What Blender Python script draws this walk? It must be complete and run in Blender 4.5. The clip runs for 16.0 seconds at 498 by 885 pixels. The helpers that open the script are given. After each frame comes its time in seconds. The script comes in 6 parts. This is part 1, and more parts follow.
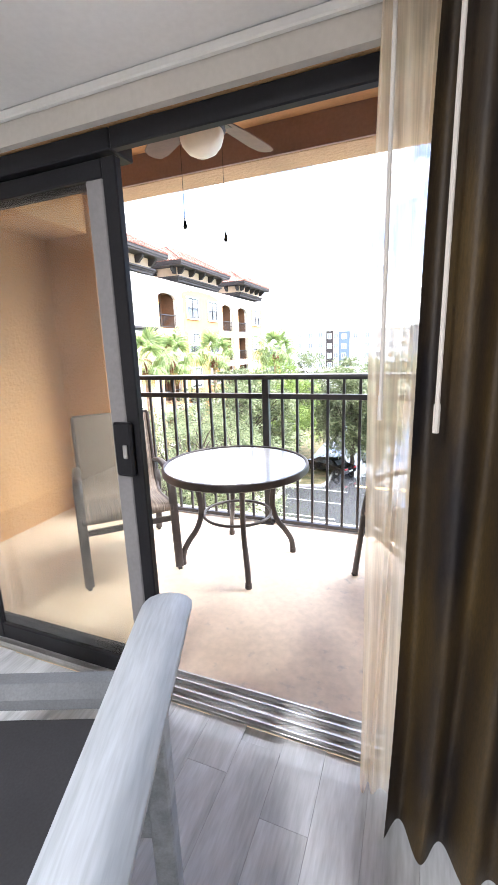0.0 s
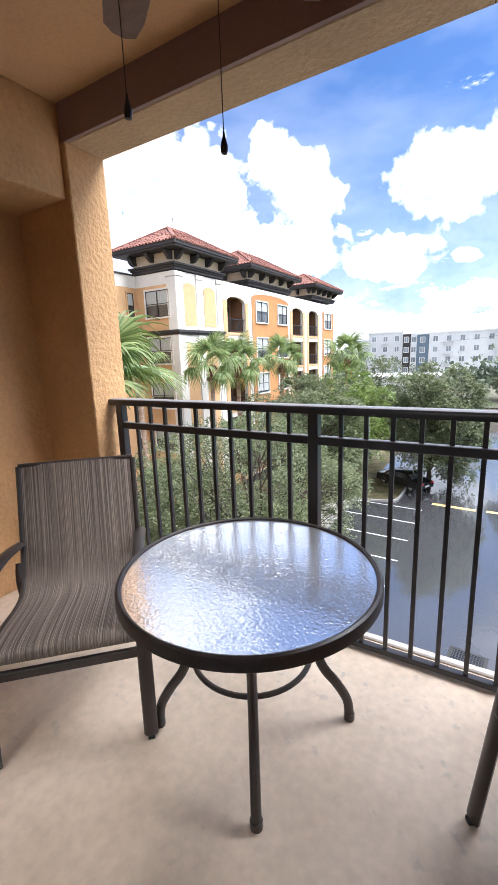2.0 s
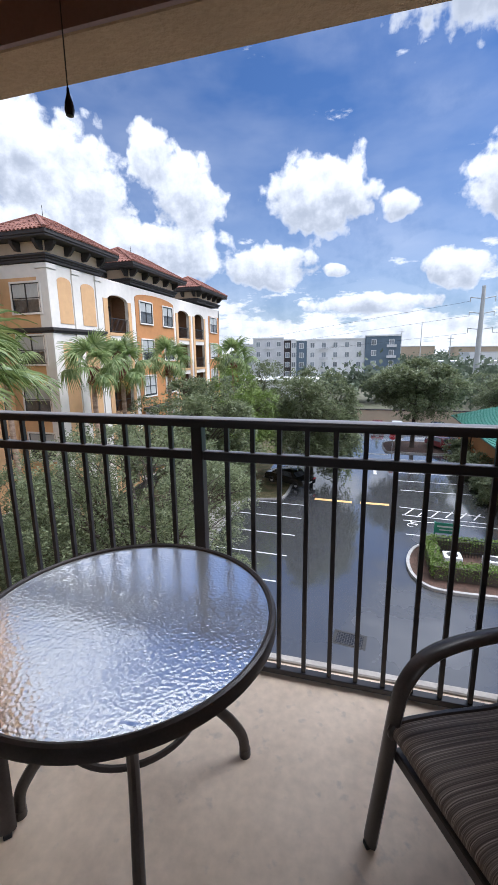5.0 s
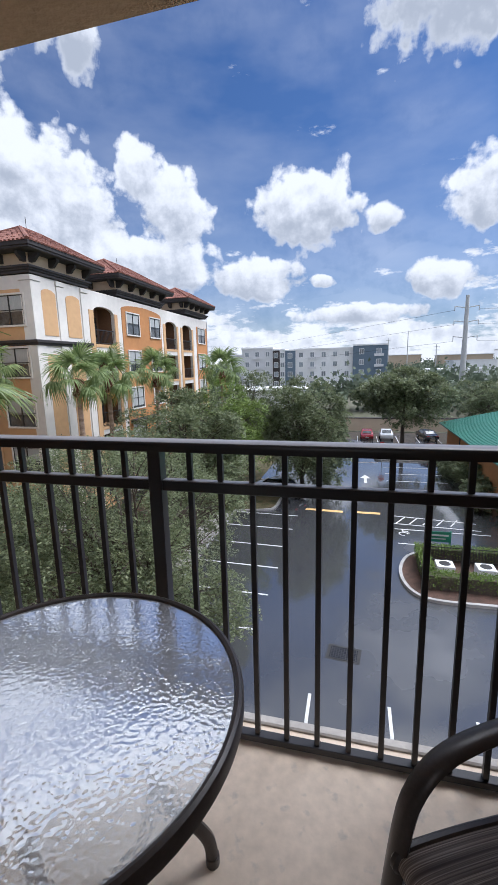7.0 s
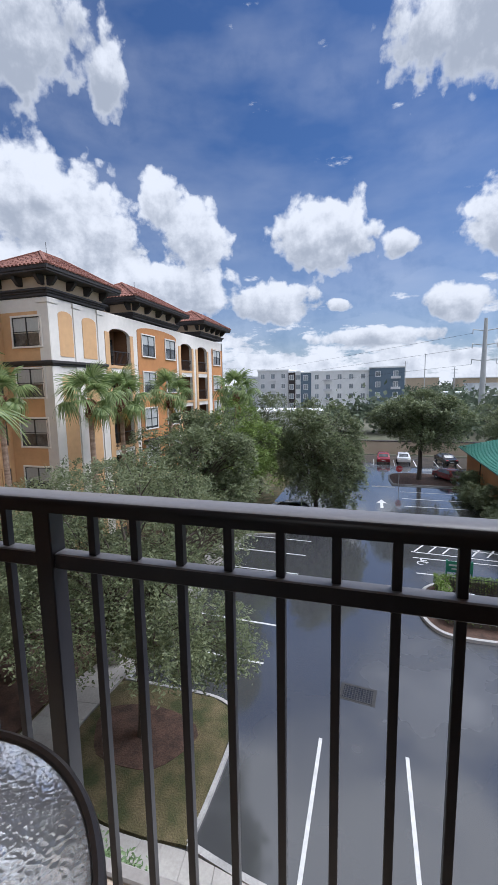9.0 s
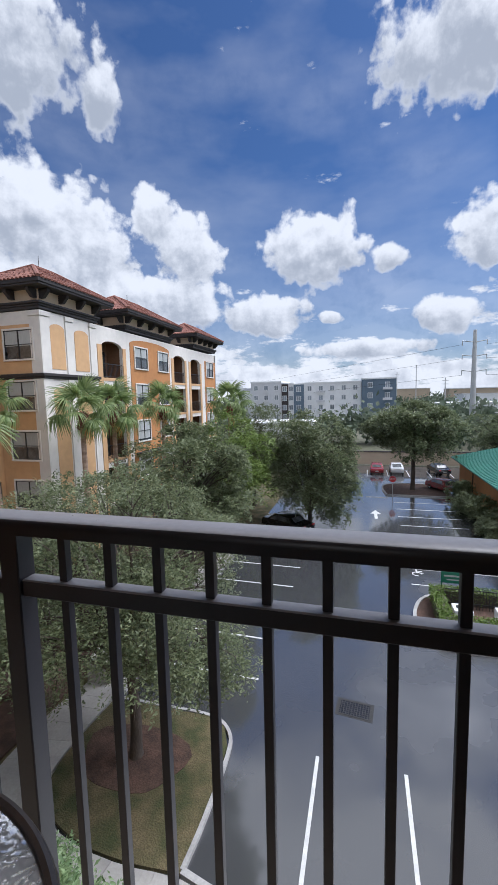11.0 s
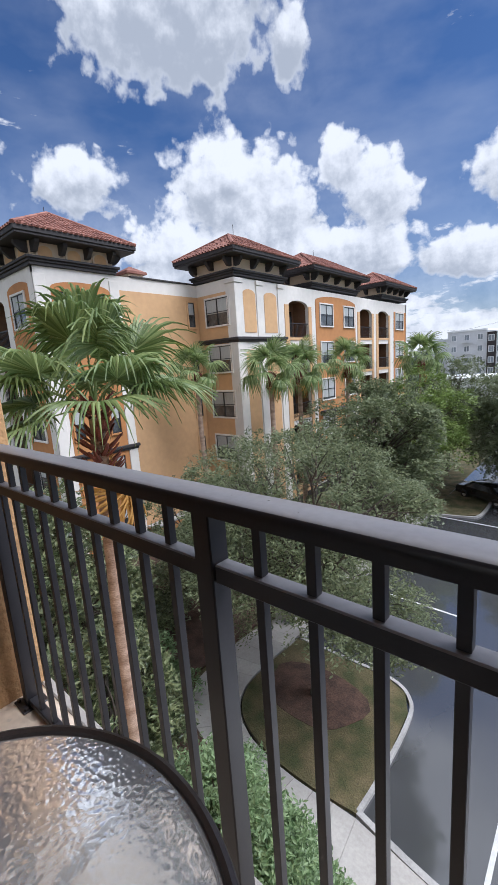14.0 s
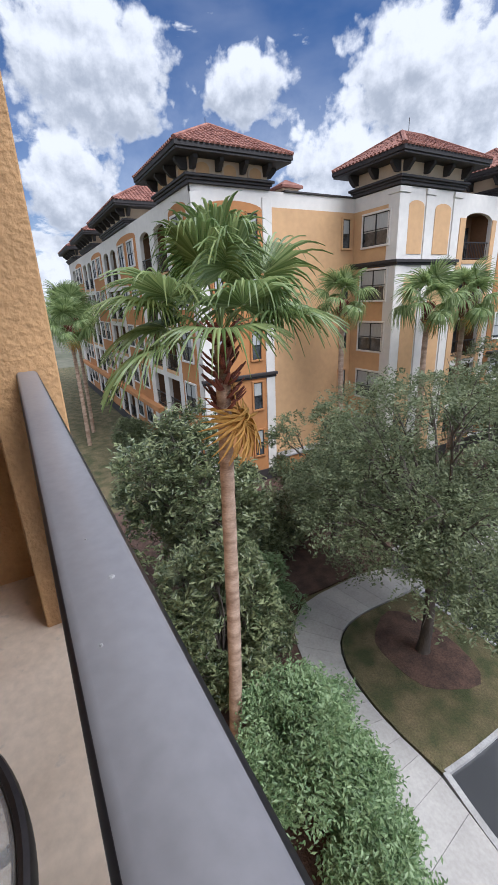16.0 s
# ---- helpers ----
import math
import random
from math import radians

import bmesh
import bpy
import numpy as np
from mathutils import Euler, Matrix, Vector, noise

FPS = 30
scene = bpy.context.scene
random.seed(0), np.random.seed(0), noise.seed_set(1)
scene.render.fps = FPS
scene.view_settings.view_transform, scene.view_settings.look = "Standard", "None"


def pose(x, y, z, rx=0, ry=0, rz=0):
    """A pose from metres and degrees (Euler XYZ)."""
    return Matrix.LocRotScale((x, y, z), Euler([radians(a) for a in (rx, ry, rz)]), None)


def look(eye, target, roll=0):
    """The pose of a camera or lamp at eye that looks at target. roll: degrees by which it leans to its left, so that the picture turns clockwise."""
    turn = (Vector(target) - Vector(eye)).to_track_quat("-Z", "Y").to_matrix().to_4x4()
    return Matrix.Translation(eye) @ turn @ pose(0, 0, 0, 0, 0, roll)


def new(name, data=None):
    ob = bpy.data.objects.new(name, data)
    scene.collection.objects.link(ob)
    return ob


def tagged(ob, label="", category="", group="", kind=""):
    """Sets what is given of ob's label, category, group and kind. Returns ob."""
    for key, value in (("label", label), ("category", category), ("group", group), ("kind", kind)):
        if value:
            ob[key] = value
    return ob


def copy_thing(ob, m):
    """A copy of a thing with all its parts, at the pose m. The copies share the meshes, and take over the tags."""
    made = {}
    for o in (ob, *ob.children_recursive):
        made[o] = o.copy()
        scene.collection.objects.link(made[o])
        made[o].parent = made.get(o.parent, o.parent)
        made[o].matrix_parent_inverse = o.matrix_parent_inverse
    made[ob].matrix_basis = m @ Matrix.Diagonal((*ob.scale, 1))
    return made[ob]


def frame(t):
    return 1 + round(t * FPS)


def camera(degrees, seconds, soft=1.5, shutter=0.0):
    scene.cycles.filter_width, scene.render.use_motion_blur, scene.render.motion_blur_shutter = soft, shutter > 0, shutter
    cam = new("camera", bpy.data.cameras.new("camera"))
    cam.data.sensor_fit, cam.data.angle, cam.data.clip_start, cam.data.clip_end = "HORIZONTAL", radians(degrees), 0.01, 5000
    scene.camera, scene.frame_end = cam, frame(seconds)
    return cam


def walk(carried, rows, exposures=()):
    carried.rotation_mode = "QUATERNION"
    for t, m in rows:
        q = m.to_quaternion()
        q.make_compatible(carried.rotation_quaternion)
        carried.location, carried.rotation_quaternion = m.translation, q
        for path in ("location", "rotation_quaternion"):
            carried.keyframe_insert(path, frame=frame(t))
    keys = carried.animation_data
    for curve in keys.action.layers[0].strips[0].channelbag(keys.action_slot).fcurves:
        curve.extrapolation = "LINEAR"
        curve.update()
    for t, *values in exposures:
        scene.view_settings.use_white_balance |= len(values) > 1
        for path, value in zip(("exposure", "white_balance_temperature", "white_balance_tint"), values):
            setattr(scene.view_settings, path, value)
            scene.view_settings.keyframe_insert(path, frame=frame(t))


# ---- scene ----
# ---- camera and walk ----
cam = camera(62.2, 16.0, 1.5)
PATH = [
    (0.0, 1.035, -2.980, 1.394, 21.30, -12.88, 1.90),
    (0.5, 1.005, -2.611, 1.415, 26.24, -12.12, 2.00),
    (1.0, 0.967, -2.299, 1.423, 32.33, -11.92, 1.65),
    (1.5, 0.874, -2.043, 1.418, 33.61, -12.06, 1.83),
    (2.0, 0.729, -1.793, 1.437, 30.91, -12.01, 1.99),
    (2.5, 0.690, -1.672, 1.447, 28.86, -12.24, 1.72),
    (3.0, 0.684, -1.613, 1.444, 27.16, -12.40, 1.43),
    (3.5, 0.681, -1.605, 1.438, 24.89, -12.44, 1.18),
    (4.0, 0.676, -1.612, 1.443, 22.07, -12.48, 0.98),
    (4.5, 0.683, -1.620, 1.455, 18.74, -12.26, 0.88),
    (5.0, 0.691, -1.629, 1.457, 15.70, -12.00, 0.71),
    (7.5, 0.698, -1.182, 1.453, 14.24, -9.97, 1.26),
    (8.0, 0.739, -1.008, 1.436, 15.27, -9.04, 1.20),
    (8.5, 0.774, -0.860, 1.445, 16.19, -8.28, 1.09),
    (9.0, 0.762, -0.804, 1.448, 16.46, -7.68, 0.96),
    (11.5, 0.764, -0.732, 1.445, 15.46, -5.83, 1.31),
    (12.0, 0.759, -0.735, 1.452, 19.75, -5.74, 1.60),
    (12.5, 0.758, -0.725, 1.450, 25.53, -6.03, 1.97),
    (13.0, 0.759, -0.690, 1.430, 31.54, -7.11, 2.67),
    (13.5, 0.715, -0.643, 1.398, 36.36, -8.81, 3.21),
    (14.0, 0.588, -0.533, 1.437, 40.39, -10.74, 3.86),
    (14.5, 0.515, -0.418, 1.438, 43.91, -12.66, 4.01),
    (15.0, 0.501, -0.231, 1.424, 50.04, -14.80, 3.05),
    (15.5, 0.481, -0.101, 1.454, 56.57, -17.19, 2.23),
    (16.0, 0.491, -0.026, 1.432, 60.46, -19.18, 2.37),
]
EXPOSURES = [(t, e, 5950 if t < 2.8 else 5750, 12) for t, e in ((0.0, 3.0), (0.5, 2.7), (1.0, 2.25), (1.5, 1.95), (2.0, 1.35), (2.5, 0.97), (3.0, 0.75), (4.0, 0.6), (7.4, 0.28), (9.0, 0.15), (12.0, 0.2), (16.0, 0.28))]
walk(cam, [(t, pose(x, y, z, 90 + pitch, roll, yaw)) for t, x, y, z, yaw, pitch, roll in PATH], EXPOSURES)

# ---- sky, sun ----
SUN_EL, SUN_AZ = 57.0, 66.0   # degrees; azimuth clockwise from +y
sun = new("sun", bpy.data.lights.new("sun", "SUN"))
sun.data.energy, sun.data.angle, sun.data.color = 4.1, radians(48), (1.0, 0.97, 0.93)
sun.matrix_world = look((math.sin(radians(SUN_AZ)) * 50 * math.cos(radians(SUN_EL)), math.cos(radians(SUN_AZ)) * 50 * math.cos(radians(SUN_EL)), 50 * math.sin(radians(SUN_EL))), (0, 0, 0))

# cumulus heaps: azimuth, elevation, half width, half height in degrees
HEAPS = [
    (-6.5, 18.8, 7.3, 5.1), (3.0, 17.0, 2.4, 2.0), (13.6, 17.6, 4.6, 4.4), (-27.4, 22.4, 3.1, 4.0), (-23.4, 18.8, 5.4, 4.6),
    (-41.5, 20.6, 9.6, 6.4), (-35.5, 17.4, 7.0, 4.2), (9.8, 35.0, 9.6, 5.4), (-47.5, 35.0, 14.0, 6.0), (-33.0, 32.0, 2.6, 3.2),
    (-59.4, 21.3, 5.6, 3.8), (-76.8, 23.0, 10.0, 8.2), (-80.5, 12.4, 5.4, 5.4),
    (9.7, 9.8, 4.8, 2.5), (-4.2, 10.3, 1.9, 1.0), (-13.2, 11.0, 7.0, 2.9), (-28.0, 12.5, 12.0, 4.2), (0.0, 6.2, 10.0, 1.5), (-46.0, 13.0, 12.0, 5.0),
]


def make_world():
    w = bpy.data.worlds.new("sky")
    scene.world = w
    w.use_nodes = True
    nt = w.node_tree
    nt.nodes.clear()
    N, L = nt.nodes.new, nt.links.new

    def math_node(op, a, b=None, c=None, clamp=False):
        n = N("ShaderNodeMath")
        n.operation, n.use_clamp = op, clamp
        for i, s in enumerate((a, b, c)):
            if s is None:
                continue
            if isinstance(s, (int, float)):
                n.inputs[i].default_value = s
            else:
                L(s, n.inputs[i])
        return n.outputs[0]

    def vec(op, a, b):
        n = N("ShaderNodeVectorMath")
        n.operation = op
        for i, s in enumerate((a, b)):
            if s is None:
                continue
            if isinstance(s, tuple):
                n.inputs[i].default_value = s
            else:
                L(s, n.inputs[i])
        return n

    coord = N("ShaderNodeTexCoord").outputs["Generated"]
    sep = N("ShaderNodeSeparateXYZ")
    L(coord, sep.inputs[0])
    az = math_node("MULTIPLY", math_node("ARCTAN2", sep.outputs[0], sep.outputs[1]), 57.2958)
    el = math_node("MULTIPLY", math_node("ARCSINE", math_node("MINIMUM", math_node("MAXIMUM", sep.outputs[2], -1), 1)), 57.2958)
    flat = N("ShaderNodeCombineXYZ")
    L(az, flat.inputs[0])
    L(el, flat.inputs[1])
    # billows
    big = N("ShaderNodeTexNoise")
    big.inputs["Scale"].default_value, big.inputs["Detail"].default_value, big.inputs["Roughness"].default_value = 0.2, 9, 0.6
    L(flat.outputs[0], big.inputs["Vector"])
    lump = N("ShaderNodeTexVoronoi")
    lump.feature = "SMOOTH_F1"
    lump.inputs["Scale"].default_value, lump.inputs["Smoothness"].default_value = 0.55, 0.35
    warp = vec("ADD", flat.outputs[0], None)
    wn = N("ShaderNodeTexNoise")
    wn.inputs["Scale"].default_value, wn.inputs["Detail"].default_value = 0.5, 4
    L(flat.outputs[0], wn.inputs["Vector"])
    L(vec("MULTIPLY", wn.outputs["Color"], (3.0, 3.0, 0)).outputs[0], warp.inputs[1])
    L(warp.outputs[0], lump.inputs["Vector"])
    field, total, weigh = None, None, None
    for a, e, ra, re in HEAPS:
        d = vec("DIVIDE", vec("SUBTRACT", flat.outputs[0], (a, e, 0)).outputs[0], (ra, re, 1)).outputs[0]
        ln = N("ShaderNodeVectorMath")
        ln.operation = "LENGTH"
        L(d, ln.inputs[0])
        here = math_node("SUBTRACT", 1.0, ln.outputs["Value"])
        s = N("ShaderNodeSeparateXYZ")
        L(d, s.inputs[0])
        heft = math_node("POWER", 2.71828, math_node("MULTIPLY", math_node("MAXIMUM", here, -4.0), 5.0))
        part_h = math_node("MULTIPLY", heft, math_node("MINIMUM", math_node("MAXIMUM", s.outputs[1], -2.0), 2.0))
        if field is None:
            field, total, weigh = here, part_h, heft
        else:
            field = math_node("SMOOTH_MAX", here, field, 0.25)
            total, weigh = math_node("ADD", total, part_h), math_node("ADD", weigh, heft)
    height = math_node("DIVIDE", total, weigh)
    # the same billows seen a little towards the light, for the shading of each lump
    ahead = N("ShaderNodeTexNoise")
    ahead.inputs["Scale"].default_value, ahead.inputs["Detail"].default_value, ahead.inputs["Roughness"].default_value = 0.2, 9, 0.6
    L(vec("ADD", flat.outputs[0], (0.8, 1.3, 0)).outputs[0], ahead.inputs["Vector"])
    relief = math_node("MULTIPLY", math_node("SUBTRACT", big.outputs["Fac"], ahead.outputs["Fac"]), 3.4)
    billow = math_node("ADD", math_node("MULTIPLY", math_node("SUBTRACT", big.outputs["Fac"], 0.5), 2.0), math_node("MULTIPLY", math_node("SUBTRACT", 0.5, lump.outputs["Distance"]), 0.62))
    # loose cloud all round the sky, thicker towards the horizon
    loose = N("ShaderNodeTexNoise")
    loose.inputs["Scale"].default_value, loose.inputs["Detail"].default_value, loose.inputs["Roughness"].default_value = 1.0, 8, 0.62
    lv = vec("MULTIPLY", flat.outputs[0], (0.10, 0.26, 1.0))
    L(lv.outputs[0], loose.inputs["Vector"])
    low = math_node("MULTIPLY", math_node("SUBTRACT", 15.0, el), 0.072)
    back = math_node("MULTIPLY", math_node("SUBTRACT", math_node("ABSOLUTE", math_node("ADD", az, 30.0)), 62.0), 0.02, None, True)
    high = math_node("MULTIPLY", math_node("SUBTRACT", el, 39.5), 0.14, None, True)
    back = math_node("MAXIMUM", back, math_node("MULTIPLY", high, 1.4))
    loose_d = math_node("ADD", math_node("MULTIPLY", math_node("SUBTRACT", loose.outputs["Fac"], 0.648), 3.2), math_node("MAXIMUM", low, math_node("MULTIPLY", back, 0.7)))
    heap_d = math_node("ADD", math_node("MULTIPLY", field, 1.15), math_node("MULTIPLY", billow, 0.8))
    dens = math_node("MAXIMUM", heap_d, loose_d)
    edge = N("ShaderNodeMapRange")
    edge.interpolation_type = "SMOOTHSTEP"
    edge.inputs["From Min"].default_value, edge.inputs["From Max"].default_value = -0.04, 0.30
    L(dens, edge.inputs["Value"])
    # thin high veil between the heaps
    veil = N("ShaderNodeTexNoise")
    veil.inputs["Scale"].default_value, veil.inputs["Detail"].default_value = 1.0, 5
    L(vec("MULTIPLY", flat.outputs[0], (0.045, 0.11, 1.0)).outputs[0], veil.inputs["Vector"])
    haze = math_node("ADD", math_node("MULTIPLY", math_node("SUBTRACT", veil.outputs["Fac"], 0.42), 0.7, None, True), math_node("MULTIPLY", math_node("SUBTRACT", 26.0, el), 0.012, None, True))
    mask = N("ShaderNodeMath")
    mask.operation = "MAXIMUM"
    L(edge.outputs[0], mask.inputs[0])
    L(math_node("MINIMUM", haze, 0.42), mask.inputs[1])
    # white crowns, grey undersides
    shade = N("ShaderNodeMapRange")
    shade.interpolation_type = "SMOOTHSTEP"
    shade.inputs["From Min"].default_value, shade.inputs["From Max"].default_value = -0.95, 0.55
    under = math_node("MINIMUM", math_node("MULTIPLY", math_node("SUBTRACT", el, 24.0), 0.08, None, True), 0.46)
    L(math_node("ADD", math_node("SUBTRACT", height, under), math_node("ADD", relief, math_node("MULTIPLY", math_node("SUBTRACT", 0.35, heap_d), 0.35))), shade.inputs["Value"])
    tone = N("ShaderNodeMix")
    tone.data_type = "RGBA"
    tone.inputs[6].default_value, tone.inputs[7].default_value = (0.50, 0.53, 0.58, 1), (1.0, 1.0, 1.0, 1)
    within = N("ShaderNodeMapRange")
    within.interpolation_type = "SMOOTHSTEP"
    within.inputs["From Min"].default_value, within.inputs["From Max"].default_value = -0.05, 0.45
    L(heap_d, within.inputs["Value"])
    puff = math_node("MULTIPLY_ADD", relief, 0.8, 0.85, True)
    thin = math_node("MULTIPLY", math_node("SUBTRACT", 1.0, within.outputs[0]), puff)
    L(math_node("MAXIMUM", shade.outputs[0], thin), tone.inputs[0])
    sky = N("ShaderNodeTexSky")
    sky.sky_type, sky.sun_disc = "NISHITA", False
    sky.sun_elevation, sky.sun_rotation = radians(SUN_EL), radians(SUN_AZ)
    sky.altitude, sky.air_density, sky.dust_density, sky.ozone_density = 20, 1.15, 0.9, 2.2
    cloud = N("ShaderNodeBackground")
    cloud.inputs["Strength"].default_value = 0.79
    L(tone.outputs[2], cloud.inputs["Color"])
    blue = N("ShaderNodeBackground")
    blue.inputs["Strength"].default_value = 0.054
    deep = N("ShaderNodeMix")
    deep.data_type, deep.blend_type = "RGBA", "MULTIPLY"
    deep.inputs[0].default_value, deep.inputs[7].default_value = 1.0, (0.76, 1.0, 1.36, 1)
    L(sky.outputs[0], deep.inputs[6])
    L(deep.outputs[2], blue.inputs["Color"])
    both = N("ShaderNodeMixShader")
    L(mask.outputs[0], both.inputs[0])
    L(blue.outputs[0], both.inputs[1])
    L(cloud.outputs[0], both.inputs[2])
    out = N("ShaderNodeOutputWorld")
    L(both.outputs[0], out.inputs[0])


make_world()

# ---- materials ----
def material(name, color, rough=0.6, metal=0.0, vary=0.12, scale=6.0, fine=60.0, bump=0.15, bump_dist=0.004, second=None, spec=0.5, stretch=None, random_tint=0.0, sss=0.0, coat=0.0):
    """Colour broken up at two scales, grain relief, optional second colour in patches, optional stretch of the pattern."""
    m = bpy.data.materials.new(name)
    m.use_nodes = True
    nt = m.node_tree
    N, L = nt.nodes.new, nt.links.new
    b = nt.nodes["Principled BSDF"]
    co = N("ShaderNodeTexCoord").outputs["Object"]
    if stretch:
        mp = N("ShaderNodeMapping")
        mp.inputs["Scale"].default_value = stretch
        L(co, mp.inputs[0])
        co = mp.outputs[0]
    n1, n2 = N("ShaderNodeTexNoise"), N("ShaderNodeTexNoise")
    for n, s, d in ((n1, scale, 5), (n2, fine, 3)):
        n.inputs["Scale"].default_value, n.inputs["Detail"].default_value = s, d
        L(co, n.inputs["Vector"])
    dark = tuple(c * (1 - vary) for c in color)
    light = tuple(min(1, c * (1 + vary)) for c in color)
    ramp = N("ShaderNodeMix")
    ramp.data_type = "RGBA"
    ramp.inputs[6].default_value, ramp.inputs[7].default_value = (*dark, 1), (*(second or light), 1)
    cr = N("ShaderNodeMapRange")
    cr.inputs["From Min"].default_value, cr.inputs["From Max"].default_value = 0.35, 0.65
    L(n1.outputs["Fac"], cr.inputs["Value"])
    L(cr.outputs[0], ramp.inputs[0])
    grain = N("ShaderNodeMix")
    grain.data_type, grain.blend_type = "RGBA", "MULTIPLY"
    grain.inputs[0].default_value = 1.0
    g = N("ShaderNodeMapRange")
    g.inputs["From Min"].default_value, g.inputs["From Max"].default_value = 0.3, 0.7
    g.inputs["To Min"].default_value, g.inputs["To Max"].default_value = 1 - vary, 1 + vary * 0.6
    L(n2.outputs["Fac"], g.inputs["Value"])
    gc = N("ShaderNodeCombineXYZ")
    for i in range(3):
        L(g.outputs[0], gc.inputs[i])
    L(ramp.outputs[2], grain.inputs[6])
    L(gc.outputs[0], grain.inputs[7])
    col = grain.outputs[2]
    if random_tint:
        hs = N("ShaderNodeHueSaturation")
        oi = N("ShaderNodeObjectInfo")
        v = N("ShaderNodeMapRange")
        v.inputs["To Min"].default_value, v.inputs["To Max"].default_value = 1 - random_tint, 1 + random_tint
        L(oi.outputs["Random"], v.inputs["Value"])
        L(v.outputs[0], hs.inputs["Value"])
        L(col, hs.inputs["Color"])
        col = hs.outputs[0]
    L(col, b.inputs["Base Color"])
    rr = N("ShaderNodeMapRange")
    rr.inputs["To Min"].default_value, rr.inputs["To Max"].default_value = max(0.02, rough - 0.08), min(1, rough + 0.08)
    L(n1.outputs["Fac"], rr.inputs["Value"])
    L(rr.outputs[0], b.inputs["Roughness"])
    b.inputs["Metallic"].default_value, b.inputs["Specular IOR Level"].default_value = metal, spec
    b.inputs["Coat Weight"].default_value = coat
    if bump:
        bp = N("ShaderNodeBump")
        bp.inputs["Strength"].default_value, bp.inputs["Distance"].default_value = bump, bump_dist
        L(n2.outputs["Fac"], bp.inputs["Height"])
        L(bp.outputs[0], b.inputs["Normal"])
    return m


def leaf_material(name, a, b_, rough=0.45, through_light=0.35):
    """Leaves: tint by island, light passing through."""
    m = bpy.data.materials.new(name)
    m.use_nodes = True
    nt = m.node_tree
    N, L = nt.nodes.new, nt.links.new
    p = nt.nodes["Principled BSDF"]
    geo = N("ShaderNodeNewGeometry")
    mix = N("ShaderNodeMix")
    mix.data_type = "RGBA"
    mix.inputs[6].default_value, mix.inputs[7].default_value = (*a, 1), (*b_, 1)
    L(geo.outputs["Random Per Island"], mix.inputs[0])
    L(mix.outputs[2], p.inputs["Base Color"])
    p.inputs["Roughness"].default_value = rough
    tr = N("ShaderNodeBsdfTranslucent")
    L(mix.outputs[2], tr.inputs["Color"])
    ms = N("ShaderNodeMixShader")
    ms.inputs[0].default_value = through_light
    L(p.outputs[0], ms.inputs[1])
    L(tr.outputs[0], ms.inputs[2])
    L(ms.outputs[0], nt.nodes["Material Output"].inputs[0])
    return m


def glass_material(name, color=(1, 1, 1), rough=0.0, pebble=0.0, pebble_scale=55.0, thin=True):
    m = bpy.data.materials.new(name)
    m.use_nodes = True
    nt = m.node_tree
    N, L = nt.nodes.new, nt.links.new
    b = nt.nodes["Principled BSDF"]
    b.inputs["Base Color"].default_value = (*color, 1)
    b.inputs["Roughness"].default_value, b.inputs["Transmission Weight"].default_value, b.inputs["IOR"].default_value = rough, 1.0, 1.48
    if pebble:
        co = N("ShaderNodeTexCoord")
        wn = N("ShaderNodeTexNoise")
        wn.inputs["Scale"].default_value = 30
        L(co.outputs["Object"], wn.inputs["Vector"])
        mixv = N("ShaderNodeVectorMath")
        mixv.operation = "MULTIPLY_ADD"
        mixv.inputs[1].default_value = (0.02, 0.02, 0.0)
        L(wn.outputs["Color"], mixv.inputs[0])
        L(co.outputs["Object"], mixv.inputs[2])
        vo = N("ShaderNodeTexVoronoi")
        vo.feature = "SMOOTH_F1"
        vo.inputs["Scale"].default_value = pebble_scale
        L(mixv.outputs[0], vo.inputs["Vector"])
        bp = N("ShaderNodeBump")
        bp.inputs["Strength"].default_value, bp.inputs["Distance"].default_value = pebble, 0.004
        L(vo.outputs["Distance"], bp.inputs["Height"])
        L(bp.outputs[0], b.inputs["Normal"])
        veil, ms = N("ShaderNodeBsdfDiffuse"), N("ShaderNodeMixShader")
        veil.inputs[0].default_value = (0.68, 0.68, 0.67, 1)
        L(bp.outputs[0], veil.inputs["Normal"])
        ms.inputs[0].default_value = 0.25
        L(b.outputs[0], ms.inputs[1])
        L(veil.outputs[0], ms.inputs[2])
        L(ms.outputs[0], nt.nodes["Material Output"].inputs[0])
    return m


def window_glass_material(name):
    """A far window: dark room behind a glossy pane, pale blinds behind part of it."""
    m = material(name, (0.035, 0.04, 0.045), 0.08, 0.0, 0.3, 1.2, 9, 0.0, second=(0.10, 0.11, 0.12))
    m.node_tree.nodes["Principled BSDF"].inputs["Specular IOR Level"].default_value = 0.9
    return m


